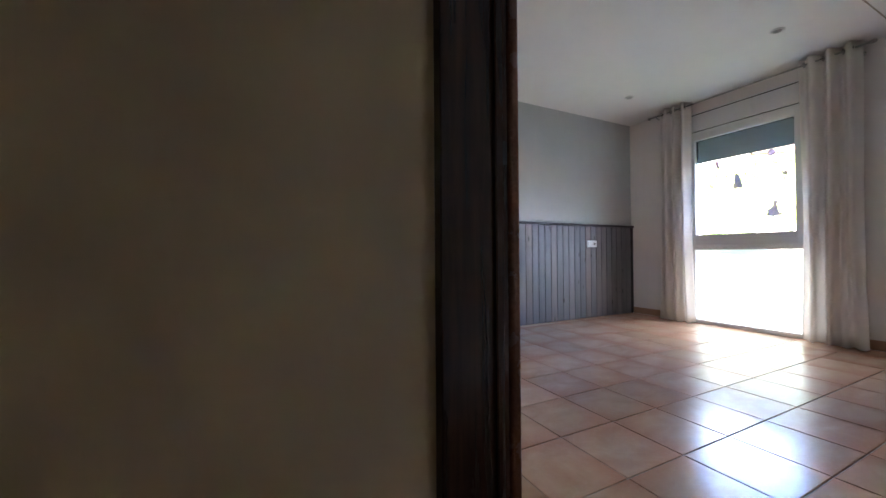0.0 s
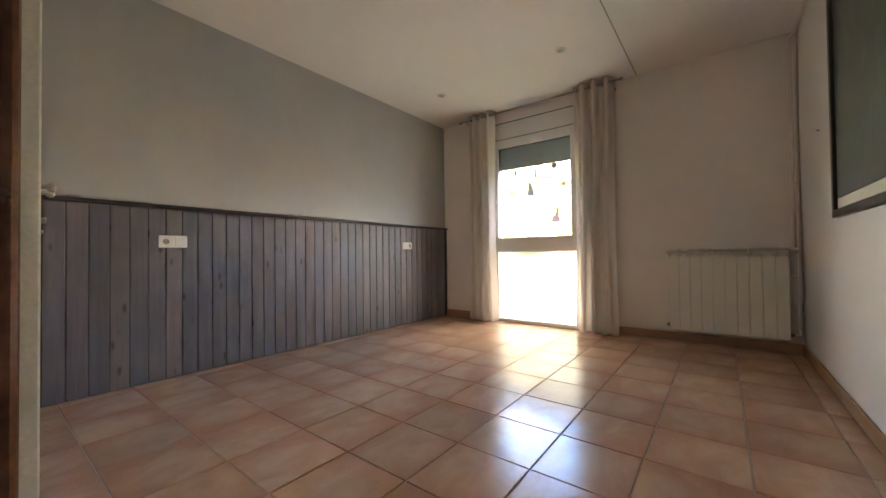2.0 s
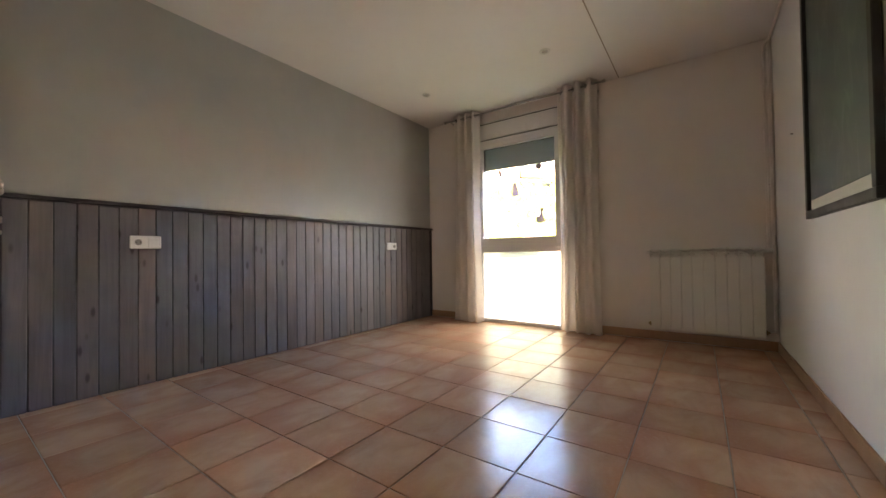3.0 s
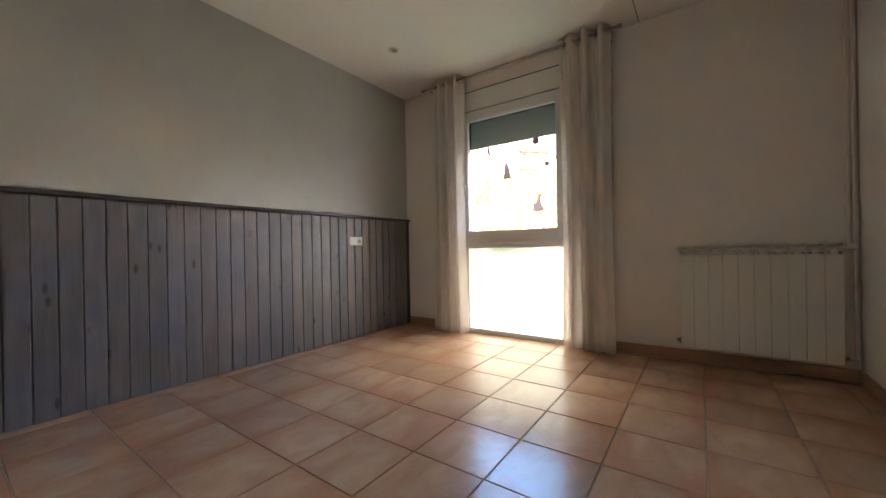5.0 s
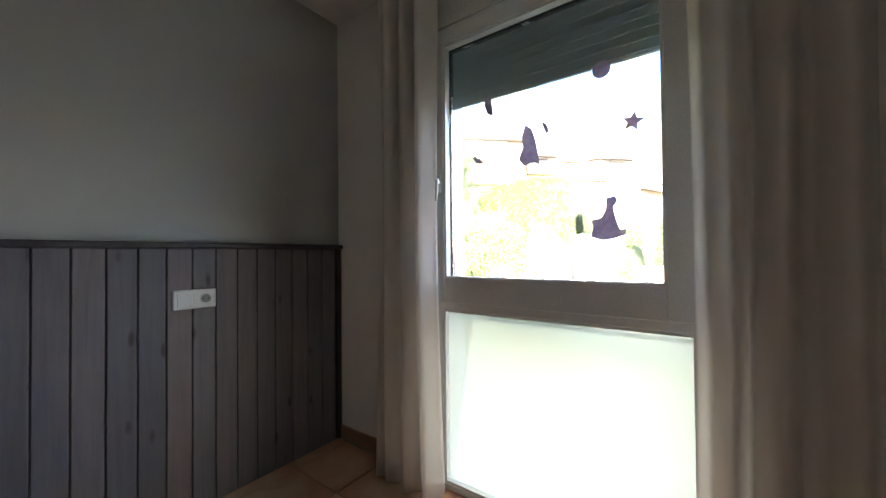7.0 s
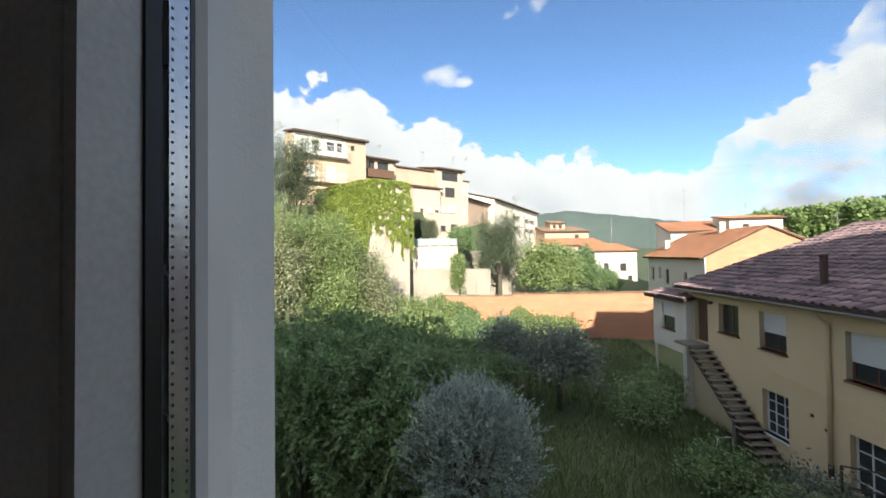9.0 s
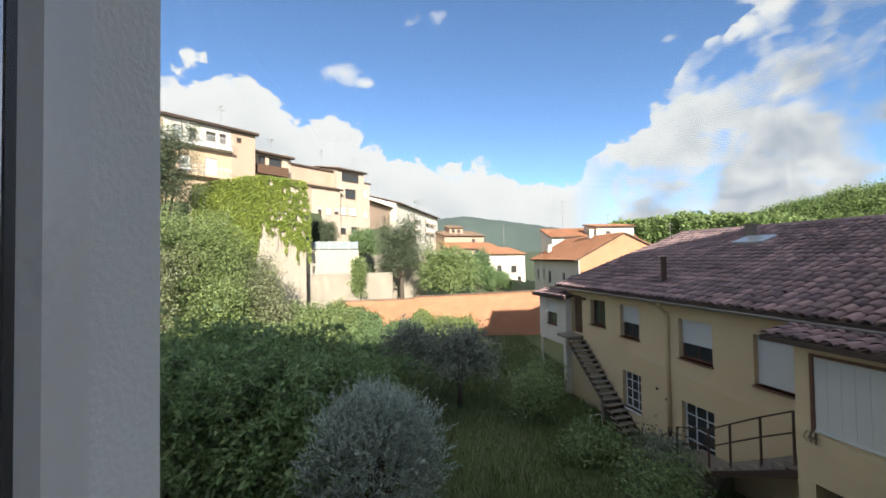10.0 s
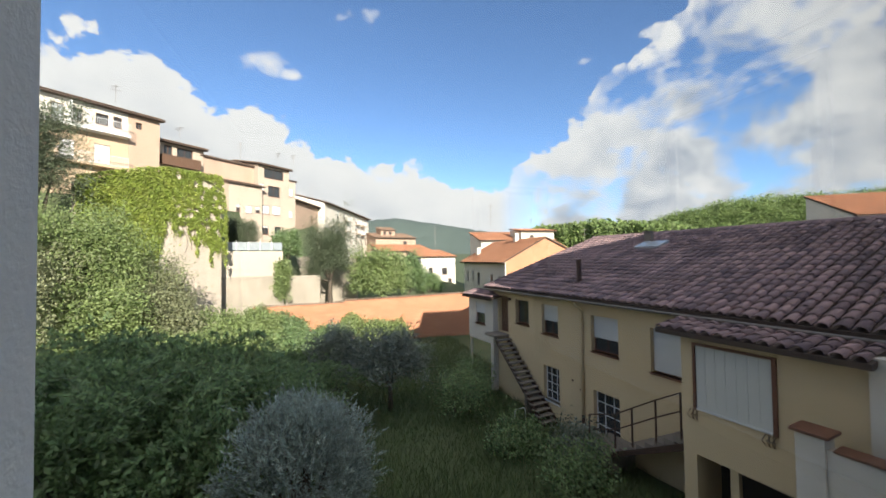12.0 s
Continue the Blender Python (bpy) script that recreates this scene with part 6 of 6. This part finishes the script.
    simple_house("village_house", F2, 4.6, 7.0, 10.6, 4.5, PINK_STONE, "small roof tower of the village house", [(0.8, 1.8, 9.2, 10.2), (2.6, 3.6, 9.2, 10.2)], TILE_BROWN, 14, 60, 0.5)
    F = local_frame(11.95, 70.89, 10.0)
    simple_house("village_house", F, 7.2, -5.2, 1.8, 8, WHITE_RENDER, "low cream house behind the brick wall", [(1.5, 2.4, -1.5, -0.2), (4.3, 5.4, -1.6, -0.3), (5.6, 6.4, -3.9, -2.4)], TILE_RED, 10, 61, 0.4)
    F = local_frame(6.0, 84.0, 12.0)
    simple_house("village_house", F, 12.0, -4.0, 3.2, 8, PINK_STONE, "brown stone houses lower in the village", [(2, 3, 0.4, 1.8), (6, 7, 0.4, 1.8), (9, 10, 0.3, 1.7)], TILE_RED, 12, 62, 0.6)
    # house with the brick gable
    t = ything("brick_gable_house", (14.7, 40, G0), "white house with a bare brick gable and orange roof", "house")
    F = local_frame(14.7, 53.8, -90)           # its long white side, seen from the garden
    hs = [(1.2, 1.9, -1.7, -0.3), (3.4, 3.9, -1.4, -0.2), (5.2, 6.1, -1.9, -0.4), (9.6, 10.3, -1.7, -0.5), (11.9, 12.4, -1.5, -0.6)]
    part("wall", Y(wall_mesh(bmesh.new(), 13.5, G0, 1.1, 0.3, hs), F), WHITE_RENDER, t)
    for h in hs:
        window(t, F, *h, 0.18, 0, None, ZINC, (1, 0))
    bm = prism(bmesh.new(), [(14.72, G0), (24.7, G0), (24.7, 1.2), (19.55, 3.65), (14.72, 1.1)], 40.0, 40.3)
    part("gable", Y(bm), BRICK_GABLE, t, "bare orange brick gable wall")
    sl = math.atan2(2.55, 4.85)
    part("far_gable", Y(prism(bmesh.new(), [(14.72, G0), (24.7, G0), (24.7, 1.2), (19.55, 3.6), (14.72, 1.1)], 53.5, 53.8)), WHITE_RENDER, t)
    tiled_roof(t, F, -0.4, 13.9, -0.5, 0.90, 5.35, sl, TILE_RED, 0.24, 0.4, 63)
    F2 = local_frame(24.7, 40.0, 90)
    tiled_roof(t, F2, -0.2, 14.0, -0.3, 1.1, 5.4, math.atan2(2.45, 5.1), TILE_RED, 0.24, 0.4, 64)
    bm = bmesh.new()
    tube(bm, [(14.62, 39.9, 0.95), (14.62, 39.9, 0.7), (14.66, 39.93, -0.2), (14.66, 39.93, -3.0)], 0.06, 6)
    part("downpipe", Y(bm), BLIND_WHITE, t)
    for x, y, z, h in ((16.0, 51.5, 1.5, 1.3), (19.0, 46.0, 3.4, 1.0)):
        c = part("chimney", Y(boxes((x - .25, x + .25, y - .25, y + .25, z, z + h), (x - .3, x + .3, y - .3, y + .3, z + h, z + h + .1))), WHITE_RENDER, t)
    # houses behind it
    F = local_frame(20.5, 62.0, -8.0)
    simple_house("village_house", F, 13, G0, 4.4, 9, WHITE_RENDER, "pale house with a low orange roof", [(2, 3, 1.5, 2.8), (6, 7, 1.5, 2.8)], TILE_RED, 12, 65, 0.5)
    F = local_frame(27.0, 60.0, -4.0)
    simple_house("village_house", F, 6.0, 3.0, 5.9, 5, WHITE_RENDER, "small white roof room above the orange roofs", [(1.5, 2.3, 4.4, 5.2)], TILE_RED, 8, 66, 0.4)
    # house with an orange roof at the hill's foot
    F = local_frame(51.0, 30.0, -35.0)
    simple_house("orange_roof_house", F, 16, G0, 5.4, 9, WHITE_RENDER, "white house with a bright orange tiled roof", [(2, 3.2, 2.6, 4.0), (6, 7.2, 2.6, 4.0)], TILE_RED, 20, 67, 0.6)
    antenna(19.4, 55.0, 3.0, 6.6, 4, "tall_aerial")
    for x, y, z, h, s in ((-24.5, 48.8, 17.9, 1.9, 1), (-20.3, 52.8, 16.0, 1.2, 2), (-15.6, 59.5, 15.2, 2.6, 3), (-11.2, 62.0, 15.6, 1.8, 5), (-9.2, 62.5, 15.7, 1.6, 6),
                          (-8.2, 84, 14.6, 2.5, 7), (-1.5, 97, 15.2, 3, 8), (30.0, 62, 6.4, 1.8, 9), (27.5, 44, 2.4, 2.6, 10), (14.5, 70, 2.6, 5.0, 11)):
        antenna(x, y, z, h, s)


build_town()


def build_garden_walls():
    t = ything("brick_wall", (0, 36, G0), "long orange hollow-brick garden wall with tile coping", "wall")
    bm = bmesh.new()
    prism(bm, [(-8.9, G0 - .3), (-1.9, G0 - .3), (-1.9, -2.12), (-8.9, -2.24)], 36.0, 36.25)
    part("wall", Y(bm), BRICK_RED, t)
    bm = bmesh.new()
    prism(bm, [(-1.9, G0 - .3), (13.0, G0 - .3), (13.0, -1.62), (-1.9, -1.98)], 35.9, 36.2)
    part("wall", Y(bm), BRICK_RED, t)
    rng = np.random.default_rng(3)
    for xa, xb, za, zb, yy in ((-8.9, -1.9, -2.24, -2.12, 35.85), (-1.9, 13.0, -1.98, -1.62, 35.75)):
        x = np.arange(xa + 0.1, xb, 0.22)
        z = za + (zb - za) * (x - xa) / (xb - xa)
        v, f = barrel_tile_arrays(x, np.full_like(x, yy), z - 0.02, 0.2, 0.5, 0.18, rng)
        link_array("coping_tiles", v, f, TILE_BROWN, t, kind="stuff")
    # ivy-clad retaining wall
    F = local_frame(-18.81, 36.11, 40.0)
    t = ything("ivy_wall", tuple(F @ Vector((4, 0, G0))), "tall grey retaining wall overgrown with yellow-green ivy", "wall")
    bm = prism(bmesh.new(), [(-1.5, G0 - .3), (8.08, G0 - .3), (8.08, 9.0), (4.1, 8.9), (2.2, 8.5), (-1.5, 7.2)], 0, 0.6)
    part("wall", Y(bm, F), GREY_RENDER, t)
    rng = np.random.default_rng(8)
    n = 68000
    x = rng.uniform(-1.4, 8.5, n)
    z = rng.uniform(-1, 9.35, n)
    low = np.interp(x, [-1.5, 1.6, 3.2, 3.73, 4.9, 6.17, 8.08, 8.6], [-1, 1.0, 1.5, 4.3, 4.4, 3.2, 1.9, 2.4]) + 0.7 * np.sin(x * 5) + 0.5 * np.sin(x * 11 + 1) + rng.normal(0, .35, n)
    top = np.interp(x, [-1.5, 2.2, 4.1, 8.1, 8.6], [7.6, 8.9, 9.25, 9.2, 5])
    bare = np.zeros(n, bool)
    for _ in range(70):
        hx, hz, hr = rng.uniform(4.3, 8.4), rng.uniform(1.8, 8.7), rng.uniform(0.10, 0.34)
        bare |= ((x - hx) * 1.2) ** 2 + (z - hz) ** 2 + rng.normal(0, 0.03, n) < hr * hr
    thin = ~bare
    keep = (z > low) & (z < top) & thin
    x, z = x[keep], z[keep]
    y = -0.05 - 0.30 * rng.random(len(x)) * (0.45 + 0.55 * np.sin(x * 2.3 + z * 3.1) ** 2)
    v, f = leaf_array(apply(F, np.stack([x, y, z], 1)), 0.135, rng, 0.95, -0.4)
    link_array("ivy", v, f, LEAF_IVY, t, "yellow-green ivy leaves", kind="stuff")
    bm = bmesh.new()
    for k in range(10):
        xs = [5.2 + 0.3 * k + 0.25 * math.sin(q * 1.3 + k) for q in range(6)]
        tube(bm, [(xs[q], -0.03, 2.2 + 0.25 * k % 1 + q * 0.7) for q in range(6)], 0.018, 4)
    part("ivy_stems", Y(bm, F), BARK, t)
    # white wall on a stone foot, with a screen on top
    F = local_frame(-13.04, 43.78, 20.0)
    t = ything("white_terrace_wall", tuple(F @ Vector((2.6, 0, G0))), "whitewashed terrace wall on a rubble stone foot", "wall")
    part("upper_wall", Y(boxes((-0.3, 5.22, 0.0, 0.4, -0.1, 2.46)), F), WASHED, t)
    part("stone_foot", Y(boxes((-0.3, 5.28, -0.06, 0.4, G0 - .3, -0.1)), F), RUBBLE, t)
    sc = ything("terrace_screen", tuple(F @ Vector((2.6, 0.2, 2.46))), "blue-grey sheet screen along the terrace edge", "fence")
    for k in range(5):
        x = -0.1 + k * 1.06
        part("post", Y(boxes((x, x + 0.06, 0.12, 0.18, 2.46, 3.46)), F), BLIND_WHITE, sc)
        part("sheet", Y(boxes((x + 0.07, x + 1.05, 0.14, 0.16, 2.56, 3.36)), F), FENCE_SHEET, sc)
    # stone bank beside it
    t = ything("rubble_bank", (-6.0, 47.5, G0), "rubble stone bank below the houses", "wall")
    F = local_frame(-8.0, 46.6, 12.0)
    part("bank", Y(boxes((0, 3.6, 0, 0.5, G0 - .3, -0.2), bevel=0.08), F), RUBBLE, t)
    F = local_frame(-8.0, 54.0, 10.0)
    part("bank_top", Y(boxes((0, 8.0, 0, 0.5, G0 - .3, 2.0), bevel=0.08), F), RUBBLE, t)


build_garden_walls()


# ---- plants ----
def build_plants():
    plant("olive_tree", (-2.80, 12.6, G0), -1.70, (1.30, 1.22, 1.38), LEAF_OLIVE, "silvery grey-green olive tree in the garden", "tree", 0.085, 640, 72, 0.12, 0.28, 0.75, 2, 0.13, hollow=0.5, lumps=0.14, sprig=(6, 0.27, 0.4))
    plant("loquat_tree", (0.1, 21.3, G0), -2.05, (1.75, 1.5, 1.3), LEAF_DARK, "dark-leaved tree on a short trunk in the grass", "tree", 0.20, 210, 26, 0.2, 0.32, 0.1, 3, 0.11, hollow=0.45)
    plant("loquat_tree", (-2.3, 23.2, G0), -2.2, (1.3, 1.2, 1.15), LEAF_DARK, "smaller dark-leaved tree in the grass", "tree", 0.19, 150, 26, 0.2, 0.32, 0.1, 4, 0.09)
    for k, (x, y, top, r) in enumerate(((-7.9, 16.0, -0.95, 2.0), (-6.2, 15.7, -1.15, 1.9), (-4.9, 17.3, -1.75, 1.9), (-7.6, 13.4, -1.0, 1.6), (-5.0, 13.5, -2.1, 1.5), (-9.4, 19.0, -0.8, 2.4),
                                        (-6.9, 19.6, -1.6, 2.2), (-3.9, 20.6, -2.6, 1.8), (-10.6, 15.5, -0.6, 2.0))):
        plant("walnut_sapling", (x, y, G0), top - 0.4, (r * 0.92, r * 0.92, 1.6), LEAF_GREEN, "leafy green sapling thicket in the shade", "tree", 0.17, 210, 48, 0.16, 0.42, -0.15, 20 + k, 0.07, "saplings in the garden", 2, lumps=0.42, sprig=(4, 0.5, -0.1))
    for k, (x, y, top, r, mat_) in enumerate(((-17.4, 29.6, 4.4, 2.9, LEAF_BRIGHT), (-15.6, 30.6, 3.4, 2.4, LEAF_BRIGHT), (-13.9, 31.9, 1.2, 1.9, LEAF_GREY), (-17.6, 26.8, 2.6, 2.8, LEAF_GREY),
                                              (-14.8, 28.2, 0.4, 2.3, LEAF_BRIGHT), (-12.6, 30.6, -0.6, 1.6, LEAF_GREY), (-20.5, 29.5, 5.0, 3.2, LEAF_BRIGHT))):
        plant("broadleaf_tree", (x, y, G0), top, (r, r, 3.4), mat_, "sunlit %s tree against the ivy wall" % ("bright green" if mat_ is LEAF_BRIGHT else "greyish green"), "tree", 0.16, 520, 42, 0.32, 0.5, 0.2, 40 + k,
              0.16, "trees below the ivy wall", 1, hollow=0.4, lumps=0.35)
    # creepers over the wall west of the bricks
    for k, (x, y, top, r, rz) in enumerate(((-13.4, 31.3, -2.2, 2.3, 1.7), (-10.9, 32.9, -2.4, 2.2, 1.6), (-8.6, 34.1, -2.35, 2.0, 1.6), (-6.6, 35.0, -3.0, 1.6, 1.3), (-11.0, 29.6, -3.0, 2.2, 1.3),
                                            (-8.2, 31.0, -3.3, 2.2, 1.2), (-5.6, 32.4, -3.7, 2.0, 1.0), (-14.0, 27.6, -2.6, 2.3, 1.5), (-11.6, 26.0, -3.2, 2.2, 1.2), (-3.0, 33.8, -3.9, 1.4, 0.9))):
        plant("creeper_mound", (x, y, G0), top, (r, r * 0.9, rz), LEAF_BRIGHT if k % 3 else LEAF_GREEN, "dense sunlit creeper mound by the wall", "shrub", 0.14, 330, 40, 0.24, 0.75, 0.0, 60 + k,
              0.05, "creepers by the garden wall", 3, hollow=0.5, lumps=0.25, limbs=9)
    for k, (x, y, top, r) in enumerate(((0.5, 34.6, -3.7, 1.3), (-1.4, 35.2, -3.3, 0.8), (2.2, 34.9, -3.9, 1.0))):
        plant("wall_shrub", (x, y, G0), top, (r, 0.8, 0.9), LEAF_BRIGHT, "bright shrub at the brick wall", "shrub", 0.14, 120, 40, 0.2, 0.7, 0.1, 80 + k, 0.04, "shrubs at the brick wall", 2, limbs=6)
    plant("cedar_tree", (-21.2, 33.6, G0), 11.8, (2.6, 2.4, 4.2), LEAF_PINE, "dark conifer beside the ivy wall", "tree", 0.22, 420, 50, 0.3, 0.25, -0.3, 91, 0.25, hollow=0.2, lumps=0.45)
    plant("pine_tree", (-3.5, 50.0, G0 + 1.0), 6.2, (2.7, 2.4, 4.3), LEAF_PINE, "grey-green conifer with a bare trunk behind the wall", "tree", 0.26, 420, 50, 0.34, 0.25, 0.2, 92, 0.28, hollow=0.25, lumps=0.4)
    plant("orange_tree", (2.3, 48.0, G0), 2.2, (3.0, 2.6, 2.9), LEAF_BRIGHT, "round leafy tree behind the brick wall", "tree", 0.26, 420, 40, 0.35, 0.55, 0.1, 93, 0.2, hollow=0.4)
    plant("orange_tree", (6.2, 52.0, G0), 1.6, (2.4, 2.2, 2.4), LEAF_GREEN, "leafy tree behind the brick wall", "tree", 0.28, 300, 36, 0.35, 0.55, 0.1, 94, 0.18, hollow=0.4)
    plant("bank_shrub", (-8.0, 47.2, -1.0), 4.6, (1.4, 1.2, 1.6), LEAF_GREEN, "green shrub at the terrace corner", "shrub", 0.22, 180, 40, 0.25, 0.6, 0.1, 95, 0.1)
    plant("bank_shrub", (-8.3, 45.6, -3.5), 1.5, (0.7, 0.6, 2.4), LEAF_BRIGHT, "creeper hanging on the stone bank", "shrub", 0.2, 130, 40, 0.22, 0.7, -0.3, 96, 0.06)
    plant("terrace_tree", (-13.2, 50.0, 2.0), 6.0, (1.7, 1.5, 1.6), LEAF_PINE, "dark tree on the terrace", "tree", 0.2, 200, 40, 0.25, 0.4, 0.1, 97, 0.12)
    plant("terrace_tree", (11.4, 62.0, G0), -1.2, (1.8, 1.6, 1.5), LEAF_GREEN, "small dark tree near the village", "tree", 0.25, 160, 40, 0.25, 0.5, 0.1, 98, 0.12)
    for k, (x, y, top, r) in enumerate(((3.1, 19.8, -3.5, 1.1), (3.9, 16.4, -4.2, 0.9), (4.4, 22.5, -3.8, 1.1), (5.6, 15.0, -4.3, 0.9), (4.6, 13.6, -4.2, 1.1))):
        plant("fruit_sapling", (x, y, G0), top, (r, r, 0.95), LEAF_GREEN if k != 3 else LEAF_DARK, "thin dark green sapling in the long grass", "shrub", 0.12, 90, 26, 0.2, 0.5, 0.2, 110 + k, 0.04, "saplings by the yellow house", 2, hollow=0.3, limbs=10)


build_plants()


def build_grass():
    rng = np.random.default_rng(77)
    n = 90000
    x = rng.uniform(-13, 7.2, n)
    y = 8 + 27.6 * rng.random(n) ** 1.2
    lush = 0.5 + 0.5 * np.sin(x * 0.8 + 1) * np.sin(y * 0.6)
    h = (0.16 + 0.32 * lush * rng.random(n)) * rng.uniform(0.6, 1.4, n)
    a = rng.uniform(0, 6.283, n)
    dx, dy = np.cos(a) * 0.014, np.sin(a) * 0.014
    lean = rng.normal(0, 0.35, (n, 2)) * h[:, None]
    z = ground_height(x, y)
    b = np.stack([x, y, z - 0.02], 1)
    side = np.stack([dx, dy, np.zeros(n)], 1)
    tip = b + np.stack([lean[:, 0], lean[:, 1], h], 1)
    v = np.stack([b - side, b + side, tip + side * 0.3, tip - side * 0.3], 1).reshape(-1, 3)
    link_array("grass", v, np.arange(4 * n).reshape(n, 4), GRASS, label="long uncut garden grass", kind="stuff")


build_grass()


def build_garden_things():
    # white tube frame of a garden chair
    t = ything("garden_chair_frame", (5.2, 18.4, G0), "bare white tube frame standing in the grass", "chair frame")
    bm = bmesh.new()
    tube(bm, [(4.92, 18.4, G0), (4.95, 18.4, G0 + 0.52), (5.02, 18.4, G0 + 0.58), (5.40, 18.5, G0 + 0.58), (5.47, 18.5, G0 + 0.52), (5.5, 18.5, G0)], 0.018, 6)
    part("hoop", Y(bm), BLIND_WHITE, t, smooth=True)
    # pale blossoming bush by the downpipe
    rng = np.random.default_rng(15)
    t = ything("flowering_bush", (6.55, 16.1, G0), "low bush with pale blue-white blossom", "shrub")
    cc, pts = crown_points(rng, (6.45, 15.9, G0 + 0.3), (0.55, 0.5, 0.32), 60, 26, 0.09)
    v, f = leaf_array(pts, 0.09, rng, 0.8)
    link_array("leaves", v, f, LEAF_DARK, t, kind="stuff")
    v, f = leaf_array(pts[::4] + np.array([0, 0, 0.08]), 0.07, rng, 1.0)
    link_array("blossom", v, f, CLOTH_WHITE, t, "pale blossom", kind="stuff")
    # far pylon on the hill
    t = ything("power_pylon", (245.0, 105.0, 28.0), "distant lattice power pylon on the hill", "pylon")
    bm = bmesh.new()
    for sxx, syy in ((-1, -1), (1, -1), (1, 1), (-1, 1)):
        tube(bm, [(245 + 2 * sxx, 105 + 2 * syy, 24), (245 + .4 * sxx, 105 + .4 * syy, 44)], 0.18, 4)
    for z, w in ((36, 5), (40, 4), (43, 2.5)):
        tube(bm, [(245 - w, 105, z), (245 + w, 105, z)], 0.16, 4)
    for k in range(5):
        z = 25 + k * 3.6
        tube(bm, [(243.2 + .3 * k, 103.5, z), (246.6 - .3 * k, 103.8, z + 3.4)], 0.1, 4)
    part("lattice", Y(bm), ZINC, t)


build_garden_things()

# ---- our own house round the room ----
# last box: unseen raised block, added to shade the yellow house's roof
bm = boxes((-36, XL - 0.15, YN, YO, -6.0, 5.2), (XR + 0.15, 26, YN, YO, -6.0, 5.2), (XL - 0.15, XR + 0.15, YN, YO, -6.0, -0.1), (XL - 0.15, XR + 0.15, YN, YO, ZC + 0.1, 5.2),
           (-36, 26, -6, YN, 5.0, 5.2), (-36, 26, -6.2, -6, -6.0, 5.2), (-36.2, -36, -6.2, YO, -6, 5.2), (26, 26.2, -6.2, YO, -6, 5.2), (8.5, 26.2, -6.2, YO, 5.202, 8.6))
tagged(solid("house_shell", bm, OUTER_PAINT), kind="structure", label="white rendered outer walls and roof of the house, plus an unseen block added for shade")
# outer reveal of the window, a little narrower than the frame
bm = boxes((OX0 - 0.06, OX0, YN + 0.05, YO + 0.004, -0.05, 2.24), (OX1, OX1 + 0.06, YN + 0.05, YO + 0.004, -0.05, 2.24), (OX0, OX1, YN + 0.05, YO + 0.004, 2.2, 2.24))
tagged(solid("window_reveal", bm, OUTER_PAINT), kind="structure", label="white painted outer window reveal")

# ---- floor tiles and single roof tiles, last ----
build_floor()
for roof, F, (xs, ys, zs), w, ln, sl, material in ROOF_PIECES:
    rng = np.random.default_rng(5)
    v, f = barrel_tile_arrays(np.zeros(1), np.zeros(1), np.zeros(1), w, ln, sl, rng)
    me = array_mesh("roof_tile", v, f, material)
    for x, y, z in zip(xs, ys, zs):
        m = YARD @ F @ pose(x + random.uniform(-.008, .008), y + random.uniform(-.012, .012), z + random.uniform(-.004, .006), random.uniform(-1.2, 1.2), random.uniform(-2, 2), random.uniform(-1.5, 1.5))
        piece("roof_tile", me, roof, m)
